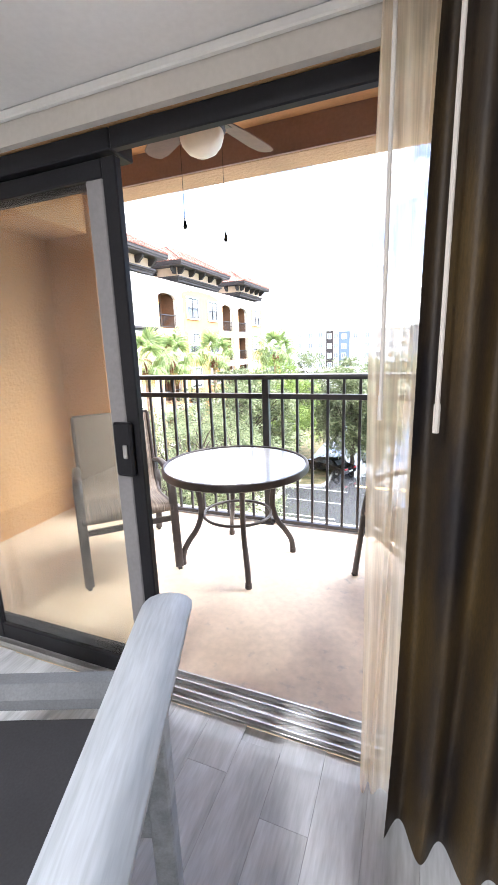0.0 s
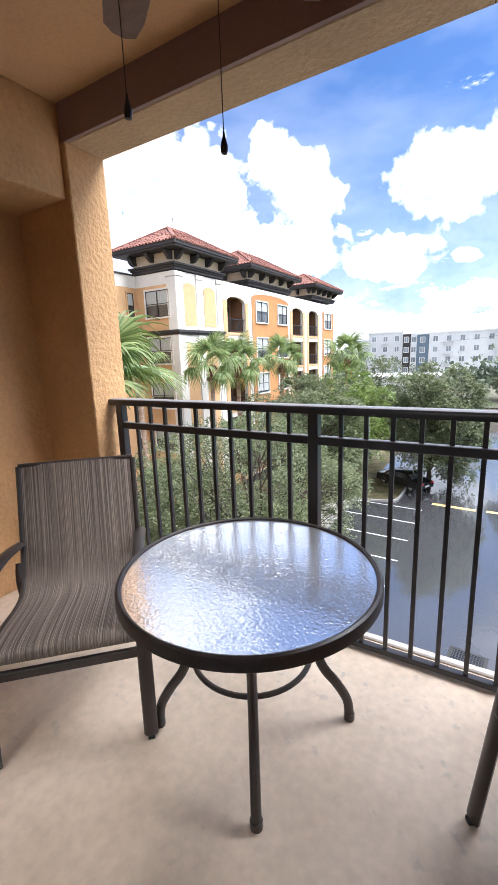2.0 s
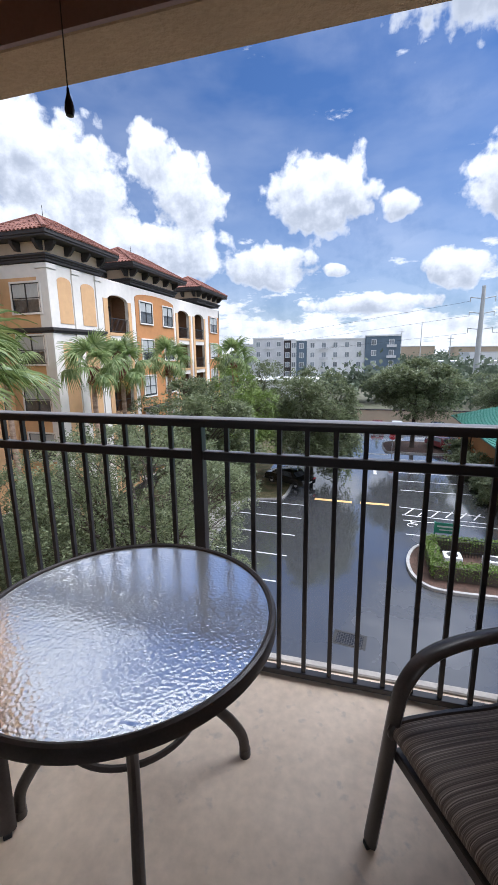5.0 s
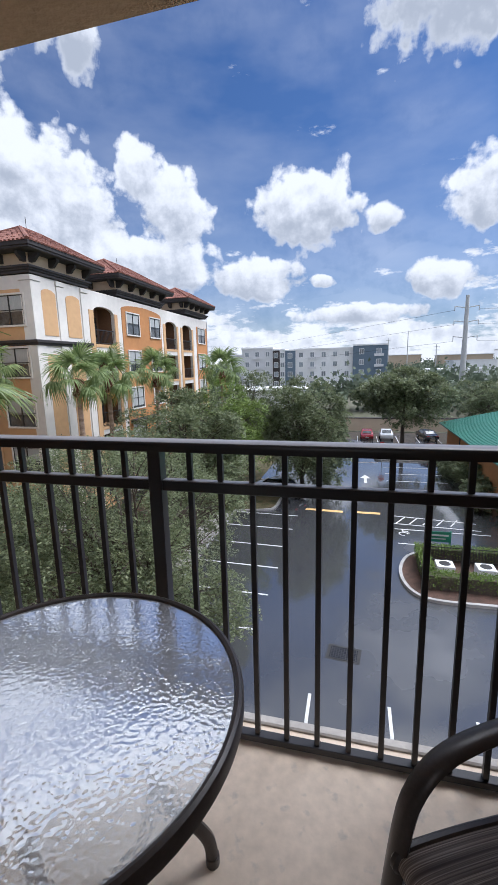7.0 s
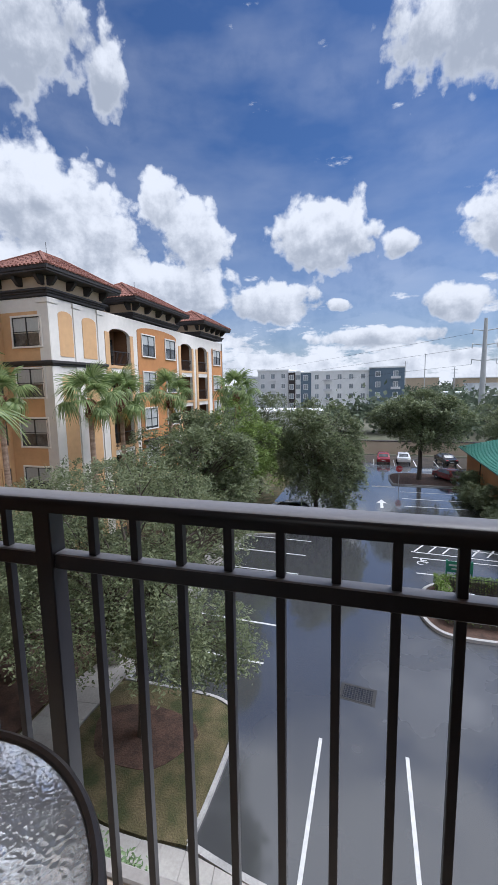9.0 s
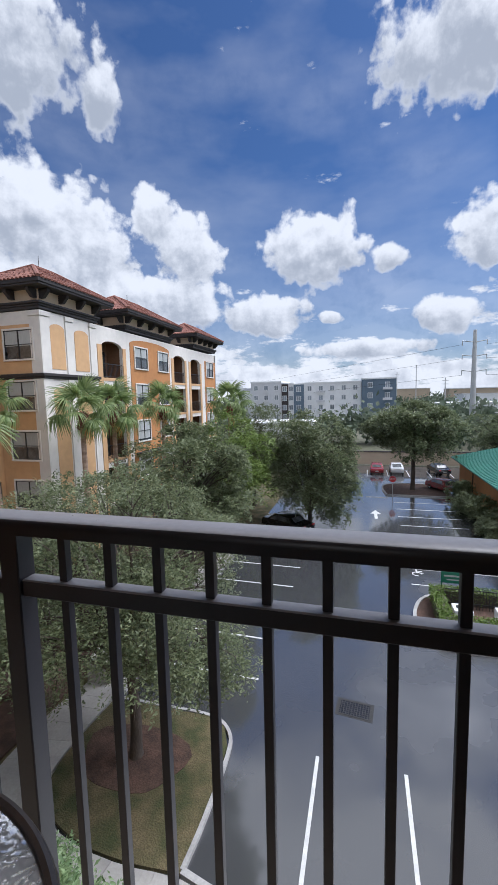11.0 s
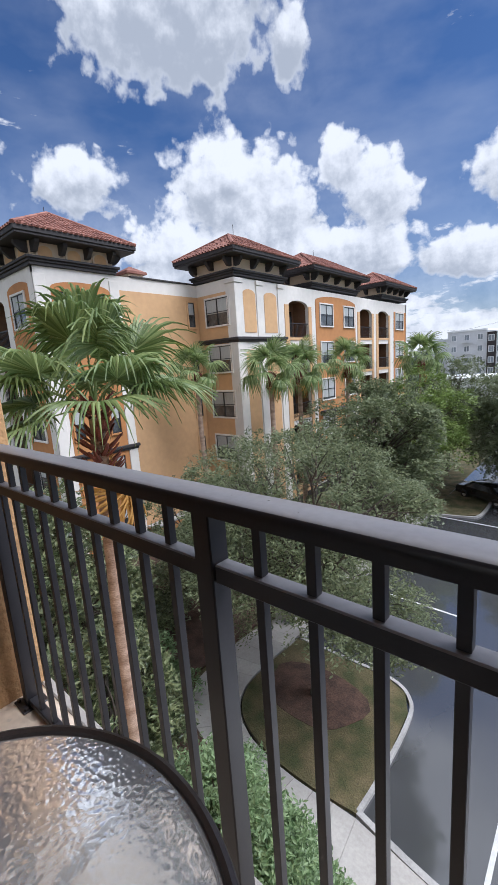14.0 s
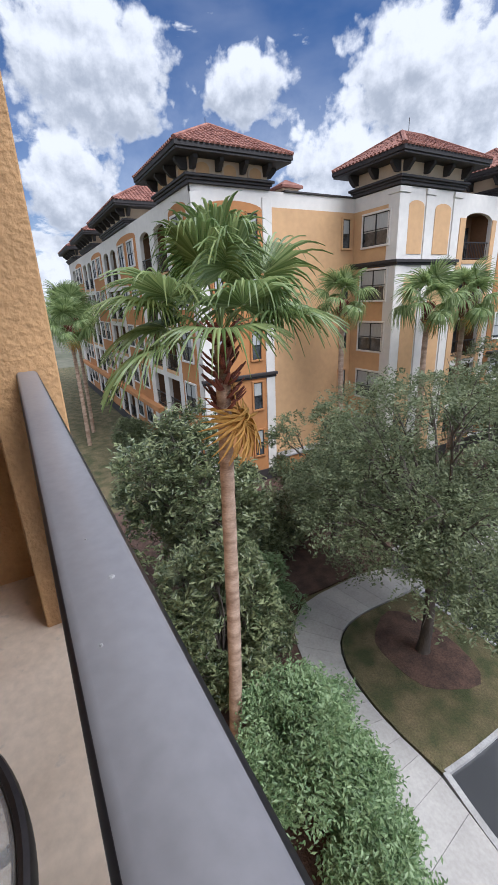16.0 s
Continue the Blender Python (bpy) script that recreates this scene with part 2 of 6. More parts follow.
def sling_material():
    m = bpy.data.materials.new("sling fabric")
    m.use_nodes = True
    nt = m.node_tree
    N, L = nt.nodes.new, nt.links.new
    b = nt.nodes["Principled BSDF"]
    co = N("ShaderNodeTexCoord")
    mp = N("ShaderNodeMapping")
    mp.inputs["Scale"].default_value = (230, 1.6, 1)
    L(co.outputs["UV"], mp.inputs[0])
    n = N("ShaderNodeTexNoise")
    n.inputs["Scale"].default_value, n.inputs["Detail"].default_value = 1.0, 2
    L(mp.outputs[0], n.inputs["Vector"])
    r = N("ShaderNodeValToRGB")
    e = r.color_ramp.elements
    e[0].position, e[0].color = 0.36, (0.078, 0.060, 0.050, 1)
    e[1].position, e[1].color = 0.68, (0.40, 0.335, 0.28, 1)
    mid = r.color_ramp.elements.new(0.53)
    mid.color = (0.19, 0.15, 0.122, 1)
    L(n.outputs["Fac"], r.inputs[0])
    L(r.outputs[0], b.inputs["Base Color"])
    b.inputs["Roughness"].default_value = 0.75
    w = N("ShaderNodeTexWave")
    w.inputs["Scale"].default_value = 120
    L(co.outputs["UV"], w.inputs["Vector"])
    bp = N("ShaderNodeBump")
    bp.inputs["Strength"].default_value, bp.inputs["Distance"].default_value = 0.3, 0.002
    L(n.outputs["Fac"], bp.inputs["Height"])
    L(bp.outputs[0], b.inputs["Normal"])
    return m


def sheer_material(name, color, weight):
    m = bpy.data.materials.new(name)
    m.use_nodes = True
    nt = m.node_tree
    N, L = nt.nodes.new, nt.links.new
    d, t, clear = N("ShaderNodeBsdfDiffuse"), N("ShaderNodeBsdfTranslucent"), N("ShaderNodeBsdfTransparent")
    d.inputs[0].default_value = t.inputs[0].default_value = (*color, 1)
    co = N("ShaderNodeTexCoord")
    n = N("ShaderNodeTexNoise")
    n.inputs["Scale"].default_value, n.inputs["Detail"].default_value = 1, 3
    mp = N("ShaderNodeMapping")
    mp.inputs["Scale"].default_value = (160, 160, 4)
    L(co.outputs["Object"], mp.inputs[0])
    L(mp.outputs[0], n.inputs["Vector"])
    mr = N("ShaderNodeMapRange")
    mr.inputs["To Min"].default_value, mr.inputs["To Max"].default_value = weight - 0.2, weight + 0.2
    L(n.outputs["Fac"], mr.inputs["Value"])
    m1, m2 = N("ShaderNodeMixShader"), N("ShaderNodeMixShader")
    m1.inputs[0].default_value = 0.5
    L(d.outputs[0], m1.inputs[1])
    L(t.outputs[0], m1.inputs[2])
    L(mr.outputs[0], m2.inputs[0])
    L(clear.outputs[0], m2.inputs[1])
    L(m1.outputs[0], m2.inputs[2])
    L(m2.outputs[0], nt.nodes["Material Output"].inputs[0])
    return m


def asphalt_material():
    """Damp asphalt: dark, with wet sheets that mirror the sky."""
    m = bpy.data.materials.new("damp asphalt")
    m.use_nodes = True
    nt = m.node_tree
    N, L = nt.nodes.new, nt.links.new
    b = nt.nodes["Principled BSDF"]
    co = N("ShaderNodeTexCoord").outputs["Object"]
    wet, grit = N("ShaderNodeTexNoise"), N("ShaderNodeTexNoise")
    wet.inputs["Scale"].default_value, wet.inputs["Detail"].default_value, wet.inputs["Roughness"].default_value = 0.13, 5, 0.5
    grit.inputs["Scale"].default_value, grit.inputs["Detail"].default_value = 45, 3
    L(co, wet.inputs["Vector"])
    L(co, grit.inputs["Vector"])
    r = N("ShaderNodeMapRange")
    r.inputs["From Min"].default_value, r.inputs["From Max"].default_value = 0.30, 0.46
    r.inputs["To Min"].default_value, r.inputs["To Max"].default_value = 0.40, 0.045
    L(wet.outputs["Fac"], r.inputs["Value"])
    L(r.outputs[0], b.inputs["Roughness"])
    c = N("ShaderNodeMix")
    c.data_type = "RGBA"
    c.inputs[6].default_value, c.inputs[7].default_value = (0.066, 0.067, 0.072, 1), (0.043, 0.044, 0.047, 1)
    L(wet.outputs["Fac"], c.inputs[0])
    g = N("ShaderNodeMix")
    g.data_type, g.blend_type = "RGBA", "OVERLAY"
    g.inputs[0].default_value = 0.35
    L(c.outputs[2], g.inputs[6])
    L(grit.outputs["Color"], g.inputs[7])
    b.inputs["Specular IOR Level"].default_value = 1.0
    b.inputs["IOR"].default_value = 1.6
    film = N("ShaderNodeMapRange")
    film.inputs["From Min"].default_value, film.inputs["From Max"].default_value = 0.36, 0.50
    L(wet.outputs["Fac"], film.inputs["Value"])
    film.inputs["To Max"].default_value = 0.6
    L(film.outputs[0], b.inputs["Coat Weight"])
    b.inputs["Coat Roughness"].default_value, b.inputs["Coat IOR"].default_value = 0.12, 1.6
    L(c.outputs[2], b.inputs["Base Color"])
    bp = N("ShaderNodeBump")
    bp.inputs["Strength"].default_value, bp.inputs["Distance"].default_value = 0.04, 0.01
    L(grit.outputs["Fac"], bp.inputs["Height"])
    L(bp.outputs[0], b.inputs["Normal"])
    return m


def striped_drape_material():
    m = material("gold brown drape", (0.014, 0.011, 0.013), 0.6, 0.0, 0.3, 3.0, 80, 0.2, second=(0.075, 0.046, 0.013), stretch=(2.5, 2.5, 0.7))
    return m


def chipped_floor_material():
    """Coated concrete with worn stains and small chips."""
    m = material("beige coated concrete", (0.63, 0.505, 0.385), 0.5, 0, 0.10, 2.2, 26, 0.22, 0.004, second=(0.71, 0.58, 0.455))
    nt = m.node_tree
    N, L = nt.nodes.new, nt.links.new
    b = nt.nodes["Principled BSDF"]
    old = b.inputs["Base Color"].links[0].from_socket
    co = N("ShaderNodeTexCoord").outputs["Object"]
    chip, zone = N("ShaderNodeTexNoise"), N("ShaderNodeTexNoise")
    chip.inputs["Scale"].default_value, chip.inputs["Detail"].default_value = 17, 6
    zone.inputs["Scale"].default_value, zone.inputs["Detail"].default_value = 1.6, 3
    for n in (chip, zone):
        L(co, n.inputs["Vector"])
    add = N("ShaderNodeMath")
    add.operation = "MULTIPLY_ADD"
    add.inputs[1].default_value = 0.35
    L(zone.outputs["Fac"], add.inputs[0])
    L(chip.outputs["Fac"], add.inputs[2])
    r = N("ShaderNodeMapRange")
    r.inputs["From Min"].default_value, r.inputs["From Max"].default_value, r.inputs["To Max"].default_value = 0.80, 0.92, 0.55
    L(add.outputs[0], r.inputs["Value"])
    mx = N("ShaderNodeMix")
    mx.data_type = "RGBA"
    mx.inputs[7].default_value = (0.34, 0.31, 0.28, 1)
    L(r.outputs[0], mx.inputs[0])
    L(old, mx.inputs[6])
    L(mx.outputs[2], b.inputs["Base Color"])
    return m


def lamp_material():
    m = material("lit diffuser", (0.85, 0.84, 0.80), 0.5, 0, 0.02, 2, 30, 0.0)
    b = m.node_tree.nodes["Principled BSDF"]
    b.inputs["Emission Color"].default_value, b.inputs["Emission Strength"].default_value = (1.0, 0.94, 0.86, 1), 0.6
    return m


STUCCO = material("orange stucco", (0.55, 0.325, 0.15), 0.85, 0, 0.08, 2.5, 38, 0.9, 0.012)
STUCCO_DARK = material("shaded brown stucco paint", (0.46, 0.25, 0.10), 0.85, 0, 0.08, 2.5, 38, 0.8, 0.010)
SOFFIT = material("mauve brown painted soffit", (0.25, 0.17, 0.155), 0.75, 0, 0.07, 2, 50, 0.2, 0.004)
CEILING_PAINT = material("tan ceiling paint", (0.56, 0.33, 0.16), 0.85, 0, 0.06, 2, 60, 0.3, 0.004)
BEAM_STUCCO = material("dull tan beam stucco", (0.42, 0.29, 0.175), 0.85, 0, 0.08, 2.5, 38, 0.8, 0.010)
FLOOR_CONCRETE = chipped_floor_material()
LAMP = lamp_material()
LEDGE = material("pale concrete ledge", (0.37, 0.34, 0.31), 0.8, 0, 0.14, 4, 40, 0.3, 0.004)
# paler copy of the bronze; the sky's reflection is put into its colour
RAIL_TOP = material("pale bronze with painted sky sheen", (0.26, 0.25, 0.258), 0.40, 0.0, 0.08, 3, 70, 0.06, 0.001, second=(0.215, 0.205, 0.213), spec=0.6)
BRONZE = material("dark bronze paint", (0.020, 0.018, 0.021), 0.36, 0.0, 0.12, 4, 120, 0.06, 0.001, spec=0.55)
BRONZE_WORN = material("dark brown powder coat", (0.042, 0.032, 0.029), 0.38, 0.0, 0.18, 5, 150, 0.08, 0.001, second=(0.060, 0.048, 0.044), spec=0.5)
SLING = sling_material()
TABLE_GLASS = glass_material("pebbled table glass", (0.95, 0.96, 0.95), 0.10, 0.22, 95)
DOOR_GLASS = glass_material("clear door glass", (0.84, 0.84, 0.79), 0.0)
DOOR_FRAME = material("black bronze aluminium", (0.012, 0.012, 0.015), 0.5, 0.0, 0.15, 6, 90, 0.05, 0.001, spec=0.25)
ALUMINIUM = material("brushed aluminium track", (0.55, 0.55, 0.55), 0.4, 0.9, 0.1, 10, 120, 0.05, 0.001)
WALL_GREY = material("warm grey wall paint", (0.66, 0.62, 0.57), 0.8, 0, 0.04, 1.5, 60, 0.1, 0.002)
CEIL_GREY = material("white ceiling paint", (0.82, 0.81, 0.80), 0.9, 0, 0.03, 1.5, 60, 0.15, 0.003)
TRIM_WHITE = material("white trim paint", (0.78, 0.77, 0.75), 0.5, 0, 0.03, 3, 60, 0.03, 0.001)
PLANK = material("grey wood plank", (0.50, 0.515, 0.54), 0.24, 0, 0.14, 1.0, 9, 0.08, 0.002, second=(0.64, 0.66, 0.69), stretch=(10, 1.2, 1), random_tint=0.06, coat=0.5)
ARM_WOOD = material("pale grey weathered wood", (0.40, 0.44, 0.49), 0.42, 0, 0.12, 1.2, 12, 0.2, 0.002, second=(0.52, 0.56, 0.61), stretch=(14, 1.3, 14))
GREY_FABRIC = material("mid grey upholstery edge", (0.17, 0.18, 0.195), 0.8, 0, 0.12, 8, 220, 0.3, 0.001)
UPHOLSTERY = material("charcoal upholstery", (0.030, 0.030, 0.034), 0.85, 0, 0.15, 8, 220, 0.3, 0.001)
SHEER = sheer_material("cream sheer", (0.93, 0.82, 0.64), 0.68)
DRAPE = striped_drape_material()
GLOBE = material("frosted globe", (0.80, 0.78, 0.70), 0.35, 0, 0.03, 3, 40, 0.0)
BLADE = material("brown fan blade", (0.16, 0.11, 0.10), 0.5, 0, 0.12, 2, 20, 0.05, 0.001, stretch=(1, 8, 8))
B_TAN = material("tan facade stucco", (0.60, 0.37, 0.19), 0.9, 0, 0.06, 0.35, 3.0, 0.15, 0.02)
B_ORANGE = material("deep orange facade stucco", (0.47, 0.215, 0.080), 0.9, 0, 0.07, 0.35, 3.0, 0.15, 0.02)
B_WHITE = material("white facade stucco", (0.71, 0.67, 0.62), 0.9, 0, 0.05, 0.3, 3.0, 0.12, 0.02)
B_CREAM = material("cream frieze stucco", (0.58, 0.46, 0.33), 0.9, 0, 0.05, 0.5, 3.0, 0.1, 0.02)
B_TRIM = material("charcoal brown cornice", (0.035, 0.030, 0.030), 0.7, 0, 0.12, 1.2, 9, 0.1, 0.01)
# facade brown taken far down, so the recess shade sits in the colour
B_RECESS_SHADE = material("brown stucco with recess shade", (0.16, 0.085, 0.045), 0.9, 0, 0.1, 1.2, 9, 0.1, 0.01)
B_PANE = window_glass_material("dark window pane")
B_BLIND = material("pale window blind", (0.42, 0.43, 0.42), 0.7, 0, 0.1, 2, 14, 0.0, stretch=(14, 14, 1))
B_FRAME = material("black window frame", (0.02, 0.02, 0.021), 0.5, 0, 0.1, 4, 40, 0.0)
TILE = material("terracotta roof tile", (0.20, 0.072, 0.052), 0.8, 0, 0.18, 1.2, 12, 0.2, 0.01, second=(0.30, 0.135, 0.10), random_tint=0.22)
ASPHALT = asphalt_material()
PAINT = material("road paint", (0.56, 0.56, 0.55), 0.7, 0, 0.12, 3, 30, 0.05, 0.002)
PAINT_YELLOW = material("faded yellow paint", (0.66, 0.42, 0.16), 0.7, 0, 0.15, 3, 30, 0.05, 0.002)
KERB = material("kerb concrete", (0.36, 0.35, 0.34), 0.85, 0, 0.14, 1.5, 18, 0.2, 0.01)
PAVING = material("sidewalk concrete", (0.37, 0.35, 0.325), 0.85, 0, 0.10, 0.9, 14, 0.2, 0.01, random_tint=0.06)
SOIL = material("lawn and soil", (0.075, 0.085, 0.028), 0.95, 0, 0.3, 0.35, 8, 0.5, 0.05, second=(0.12, 0.095, 0.045))
MULCH = material("brown bark mulch", (0.085, 0.050, 0.035), 0.95, 0, 0.35, 2.5, 20, 0.6, 0.05, second=(0.11, 0.062, 0.045))
GRASS = material("grass lawn", (0.078, 0.090, 0.028), 0.95, 0, 0.35, 1.3, 22, 0.8, 0.06, second=(0.155, 0.120, 0.062))
EARTH = material("far ground", (0.10, 0.11, 0.055), 0.95, 0, 0.3, 0.03, 0.5, 0.0, second=(0.16, 0.15, 0.11))
BARK = material("grey brown bark", (0.085, 0.068, 0.055), 0.9, 0, 0.25, 3, 25, 0.6, 0.02, stretch=(1, 1, 0.3))
PALM_BARK = material("ringed palm trunk", (0.36, 0.235, 0.16), 0.9, 0, 0.25, 2.0, 18, 0.7, 0.02, second=(0.50, 0.36, 0.27), stretch=(1, 1, 3.0))
PALM_BOOT = material("red brown palm boots", (0.21, 0.07, 0.05), 0.85, 0, 0.3, 6, 40, 0.4, 0.01)
PALM_LEAF = leaf_material("palm leaf", (0.13, 0.20, 0.065), (0.36, 0.44, 0.19), 0.36, 0.45)
PALM_DEAD = leaf_material("dry palm leaf", (0.40, 0.20, 0.04), (0.55, 0.32, 0.08), 0.7, 0.3)
OAK_LEAF = leaf_material("live oak leaf", (0.074, 0.097, 0.041), (0.240, 0.275, 0.145), 0.50, 0.40)
LIME_LEAF = leaf_material("lime green leaf", (0.11, 0.17, 0.035), (0.25, 0.33, 0.085), 0.5, 0.3)
MAGNOLIA_LEAF = leaf_material("magnolia leaf", (0.040, 0.065, 0.026), (0.27, 0.30, 0.15), 0.34, 0.25)
SHRUB_LEAF = leaf_material("light green shrub leaf", (0.07, 0.13, 0.045), (0.28, 0.38, 0.19), 0.45, 0.3)
HEDGE_LEAF = leaf_material("hedge leaf", (0.07, 0.13, 0.02), (0.20, 0.29, 0.05), 0.5, 0.3)
METAL_GREEN = material("green standing seam metal", (0.075, 0.24, 0.185), 0.45, 0.2, 0.08, 0.5, 4, 0.05, 0.01)
STEEL = material("galvanised steel", (0.52, 0.52, 0.52), 0.6, 0.2, 0.06, 0.6, 6, 0.05, 0.01)
GRATE = material("cast iron grate", (0.035, 0.034, 0.034), 0.6, 0.3, 0.2, 6, 40, 0.1, 0.004)
RED = material("red car paint", (0.20, 0.010, 0.015), 0.25, 0.0, 0.05, 2, 20, 0.0, coat=0.5)
BLACK_CAR = material("black car paint", (0.012, 0.012, 0.014), 0.2, 0.0, 0.05, 2, 20, 0.0, coat=0.5)
WHITE_CAR = material("silver white car paint", (0.62, 0.63, 0.64), 0.25, 0.0, 0.05, 2, 20, 0.0, coat=0.5)
TYRE = material("tyre rubber", (0.02, 0.02, 0.02), 0.85, 0, 0.1, 8, 60, 0.1, 0.002)
SIGN_GREEN = material("green sign face", (0.02, 0.17, 0.11), 0.45, 0, 0.05, 3, 20, 0.0)
SIGN_RED = material("red sign face", (0.45, 0.02, 0.03), 0.45, 0, 0.05, 3, 20, 0.0)
F_PANE = material("pale far window pane", (0.26, 0.29, 0.32), 0.3, 0, 0.1, 0.5, 4, 0.0, random_tint=0.35)
F_GREY = material("grey far facade", (0.70, 0.70, 0.72), 0.9, 0, 0.05, 0.1, 1, 0.0)
F_WHITE = material("white far facade", (0.84, 0.84, 0.85), 0.9, 0, 0.05, 0.1, 1, 0.0)
F_BLUE = material("slate blue far facade", (0.15, 0.20, 0.26), 0.9, 0, 0.05, 0.1, 1, 0.0)
F_BROWN = material("dark far facade", (0.055, 0.045, 0.045), 0.9, 0, 0.05, 0.1, 1, 0.0)
F_TAN = material("sand far facade", (0.50, 0.40, 0.30), 0.9, 0, 0.05, 0.1, 1, 0.0)
WOODS = leaf_material("far tree line", (0.08, 0.11, 0.07), (0.17, 0.20, 0.14), 0.8, 0.25)


# ---- mesh tools ----
class Mesh:
    """Vertices and faces gathered for one mesh."""

    def __init__(self):
        self.v, self.f, self.uv = [], [], None

    def add(self, vs, fs):
        o = len(self.v)
        self.v += [tuple(p) for p in vs]
        self.f += [tuple(i + o for i in f) for f in fs]
        return self

    def box(self, lo, hi, c=0.0, m=None):
        """A box, with chamfered edges of width c."""
        (a, b, d), (e, g, h) = lo, hi
        if not c:
            vs = [(x, y, z) for x in (a, e) for y in (b, g) for z in (d, h)]
            fs = [(0, 1, 3, 2), (4, 6, 7, 5), (0, 4, 5, 1), (2, 3, 7, 6), (0, 2, 6, 4), (1, 5, 7, 3)]
        else:
            vs, idx = [], {}
            for i in (0, 1):
                for j in (0, 1):
                    for k in (0, 1):
                        p = [(a, e)[i], (b, g)[j], (d, h)[k]]
                        s = [1 - 2 * i, 1 - 2 * j, 1 - 2 * k]
                        for ax in range(3):
                            q = [p[n] + (0 if n == ax else s[n] * c) for n in range(3)]
                            idx[i, j, k, ax] = len(vs)
                            vs.append(tuple(q))
            fs = []
            for ax in range(3):
                o1, o2 = (ax + 1) % 3, (ax + 2) % 3
                for s in (0, 1):
                    ring = []
                    for u, w in ((0, 0), (1, 0), (1, 1), (0, 1)):
                        key = [0, 0, 0]
                        key[ax], key[o1], key[o2] = s, u, w
                        ring.append(idx[(*key, ax)])
                    fs.append(tuple(ring if s else ring[::-1]))
                for u in (0, 1):
                    for w in (0, 1):
                        k0, k1 = [0, 0, 0], [0, 0, 0]
                        k0[o1], k0[o2], k1[o1], k1[o2] = u, w, u, w
                        k1[ax] = 1
                        q = (idx[(*k0, o1)], idx[(*k1, o1)], idx[(*k1, o2)], idx[(*k0, o2)])
                        fs.append(q if (u + w) % 2 else q[::-1])
            for i in (0, 1):
                for j in (0, 1):
                    for k in (0, 1):
                        t = tuple(idx[i, j, k, ax] for ax in range(3))
                        fs.append(t if (i + j + k) % 2 else t[::-1])
        if m is not None:
            vs = [m @ Vector(p) for p in vs]
        self.add(vs, fs)
        return self

    def tube(self, path, ra, rb=None, n=8, up=(0, 0, 1), cap=True, taper=None):
        """A tube of elliptic section (ra sideways, rb along up) along a path."""
        rb = rb or ra
        path = [Vector(p) for p in path]
        vs, fs = [], []
        for i, p in enumerate(path):
            d = (path[min(i + 1, len(path) - 1)] - path[max(i - 1, 0)]).normalized()
            u = Vector(up)
            if abs(d.dot(u)) > 0.985:
                u = Vector((0, 1, 0)) if abs(d.y) < 0.9 else Vector((1, 0, 0))
            side = d.cross(u).normalized()
            u2 = side.cross(d).normalized()
            k = taper[i] if taper else 1
            for j in range(n):
                t = 2 * math.pi * (j + 0.5) / n
                vs.append(p + side * (ra * k * math.cos(t)) + u2 * (rb * k * math.sin(t)))
        for i in range(len(path) - 1):
            for j in range(n):
                a, b = i * n + j, i * n + (j + 1) % n
                fs.append((a, b, b + n, a + n))
        if cap:
            fs.append(tuple(range(n))[::-1])
            fs.append(tuple((len(path) - 1) * n + j for j in range(n)))
        self.add(vs, fs)
        return self

    def lathe(self, profile, n=32, centre=(0, 0, 0)):
        vs, fs = [], []
        cx, cy, cz = centre
        for r, z in profile:
            for j in range(n):
                t = 2 * math.pi * j / n
                vs.append((cx + r * math.cos(t), cy + r * math.sin(t), cz + z))
        for i in range(len(profile) - 1):
            for j in range(n):
                a, b = i * n + j, i * n + (j + 1) % n
                fs.append((a, b, b + n, a + n))
        self.add(vs, fs)
        return self

    def prism(self, poly, z0, z1):
        n = len(poly)
        vs = [(x, y, z0) for x, y in poly] + [(x, y, z1) for x, y in poly]
        fs = [tuple(range(n))[::-1], tuple(range(n, 2 * n))] + [(i, (i + 1) % n, (i + 1) % n + n, i + n) for i in range(n)]
        self.add(vs, fs)
        return self

    def data(self, name, smooth=False):
        me = bpy.data.meshes.new(name)
        me.from_pydata(self.v, [], self.f)
        if smooth:
            me.shade_smooth()
            me.set_sharp_from_angle(angle=radians(38))
        me.update()
        return me


def part(name, mesh, mat, parent=None, label="", smooth=False):
    """Link a mesh as one object, under a thing or a part."""
    me = mesh if isinstance(mesh, bpy.types.Mesh) else mesh.data(name, smooth)
    if mat and not me.materials:
        me.materials.append(mat)
    ob = new(name, me)
    if parent:
        ob.parent = parent
    if label:
        ob["label"] = label
    return ob


def thing(name, label, category, group="", at=None, kind=""):
    ob = tagged(new(name), label, category, group, kind)
    ob.empty_display_size = 0.1
    if at is not None:
        ob.matrix_world = at if isinstance(at, Matrix) else Matrix.Translation(at)
    return ob


def setting(name, mesh, mat, label, category, smooth=False):
    return tagged(part(name, mesh, mat, None, "", smooth), label, category, "", "structure")


def smooth_path(points, n=6):
    """A Catmull-Rom curve through points."""
    P = [Vector(p) for p in points]
    out = []
    for i in range(len(P) - 1):
        a, b, c, d = P[max(i - 1, 0)], P[i], P[i + 1], P[min(i + 2, len(P) - 1)]
        for k in range(n):
            t = k / n
            out.append(0.5 * (2 * b + (c - a) * t + (2 * a - 5 * b + 4 * c - d) * t * t + (3 * b - a - 3 * c + d) * t ** 3))
    out.append(P[-1])
    return out

# ---- balcony shell ----
DOOR_Y, RECESS, COL, BEAM_Z, CEIL_Z = -1.74, 1.85, 1.365, 2.58, 2.77


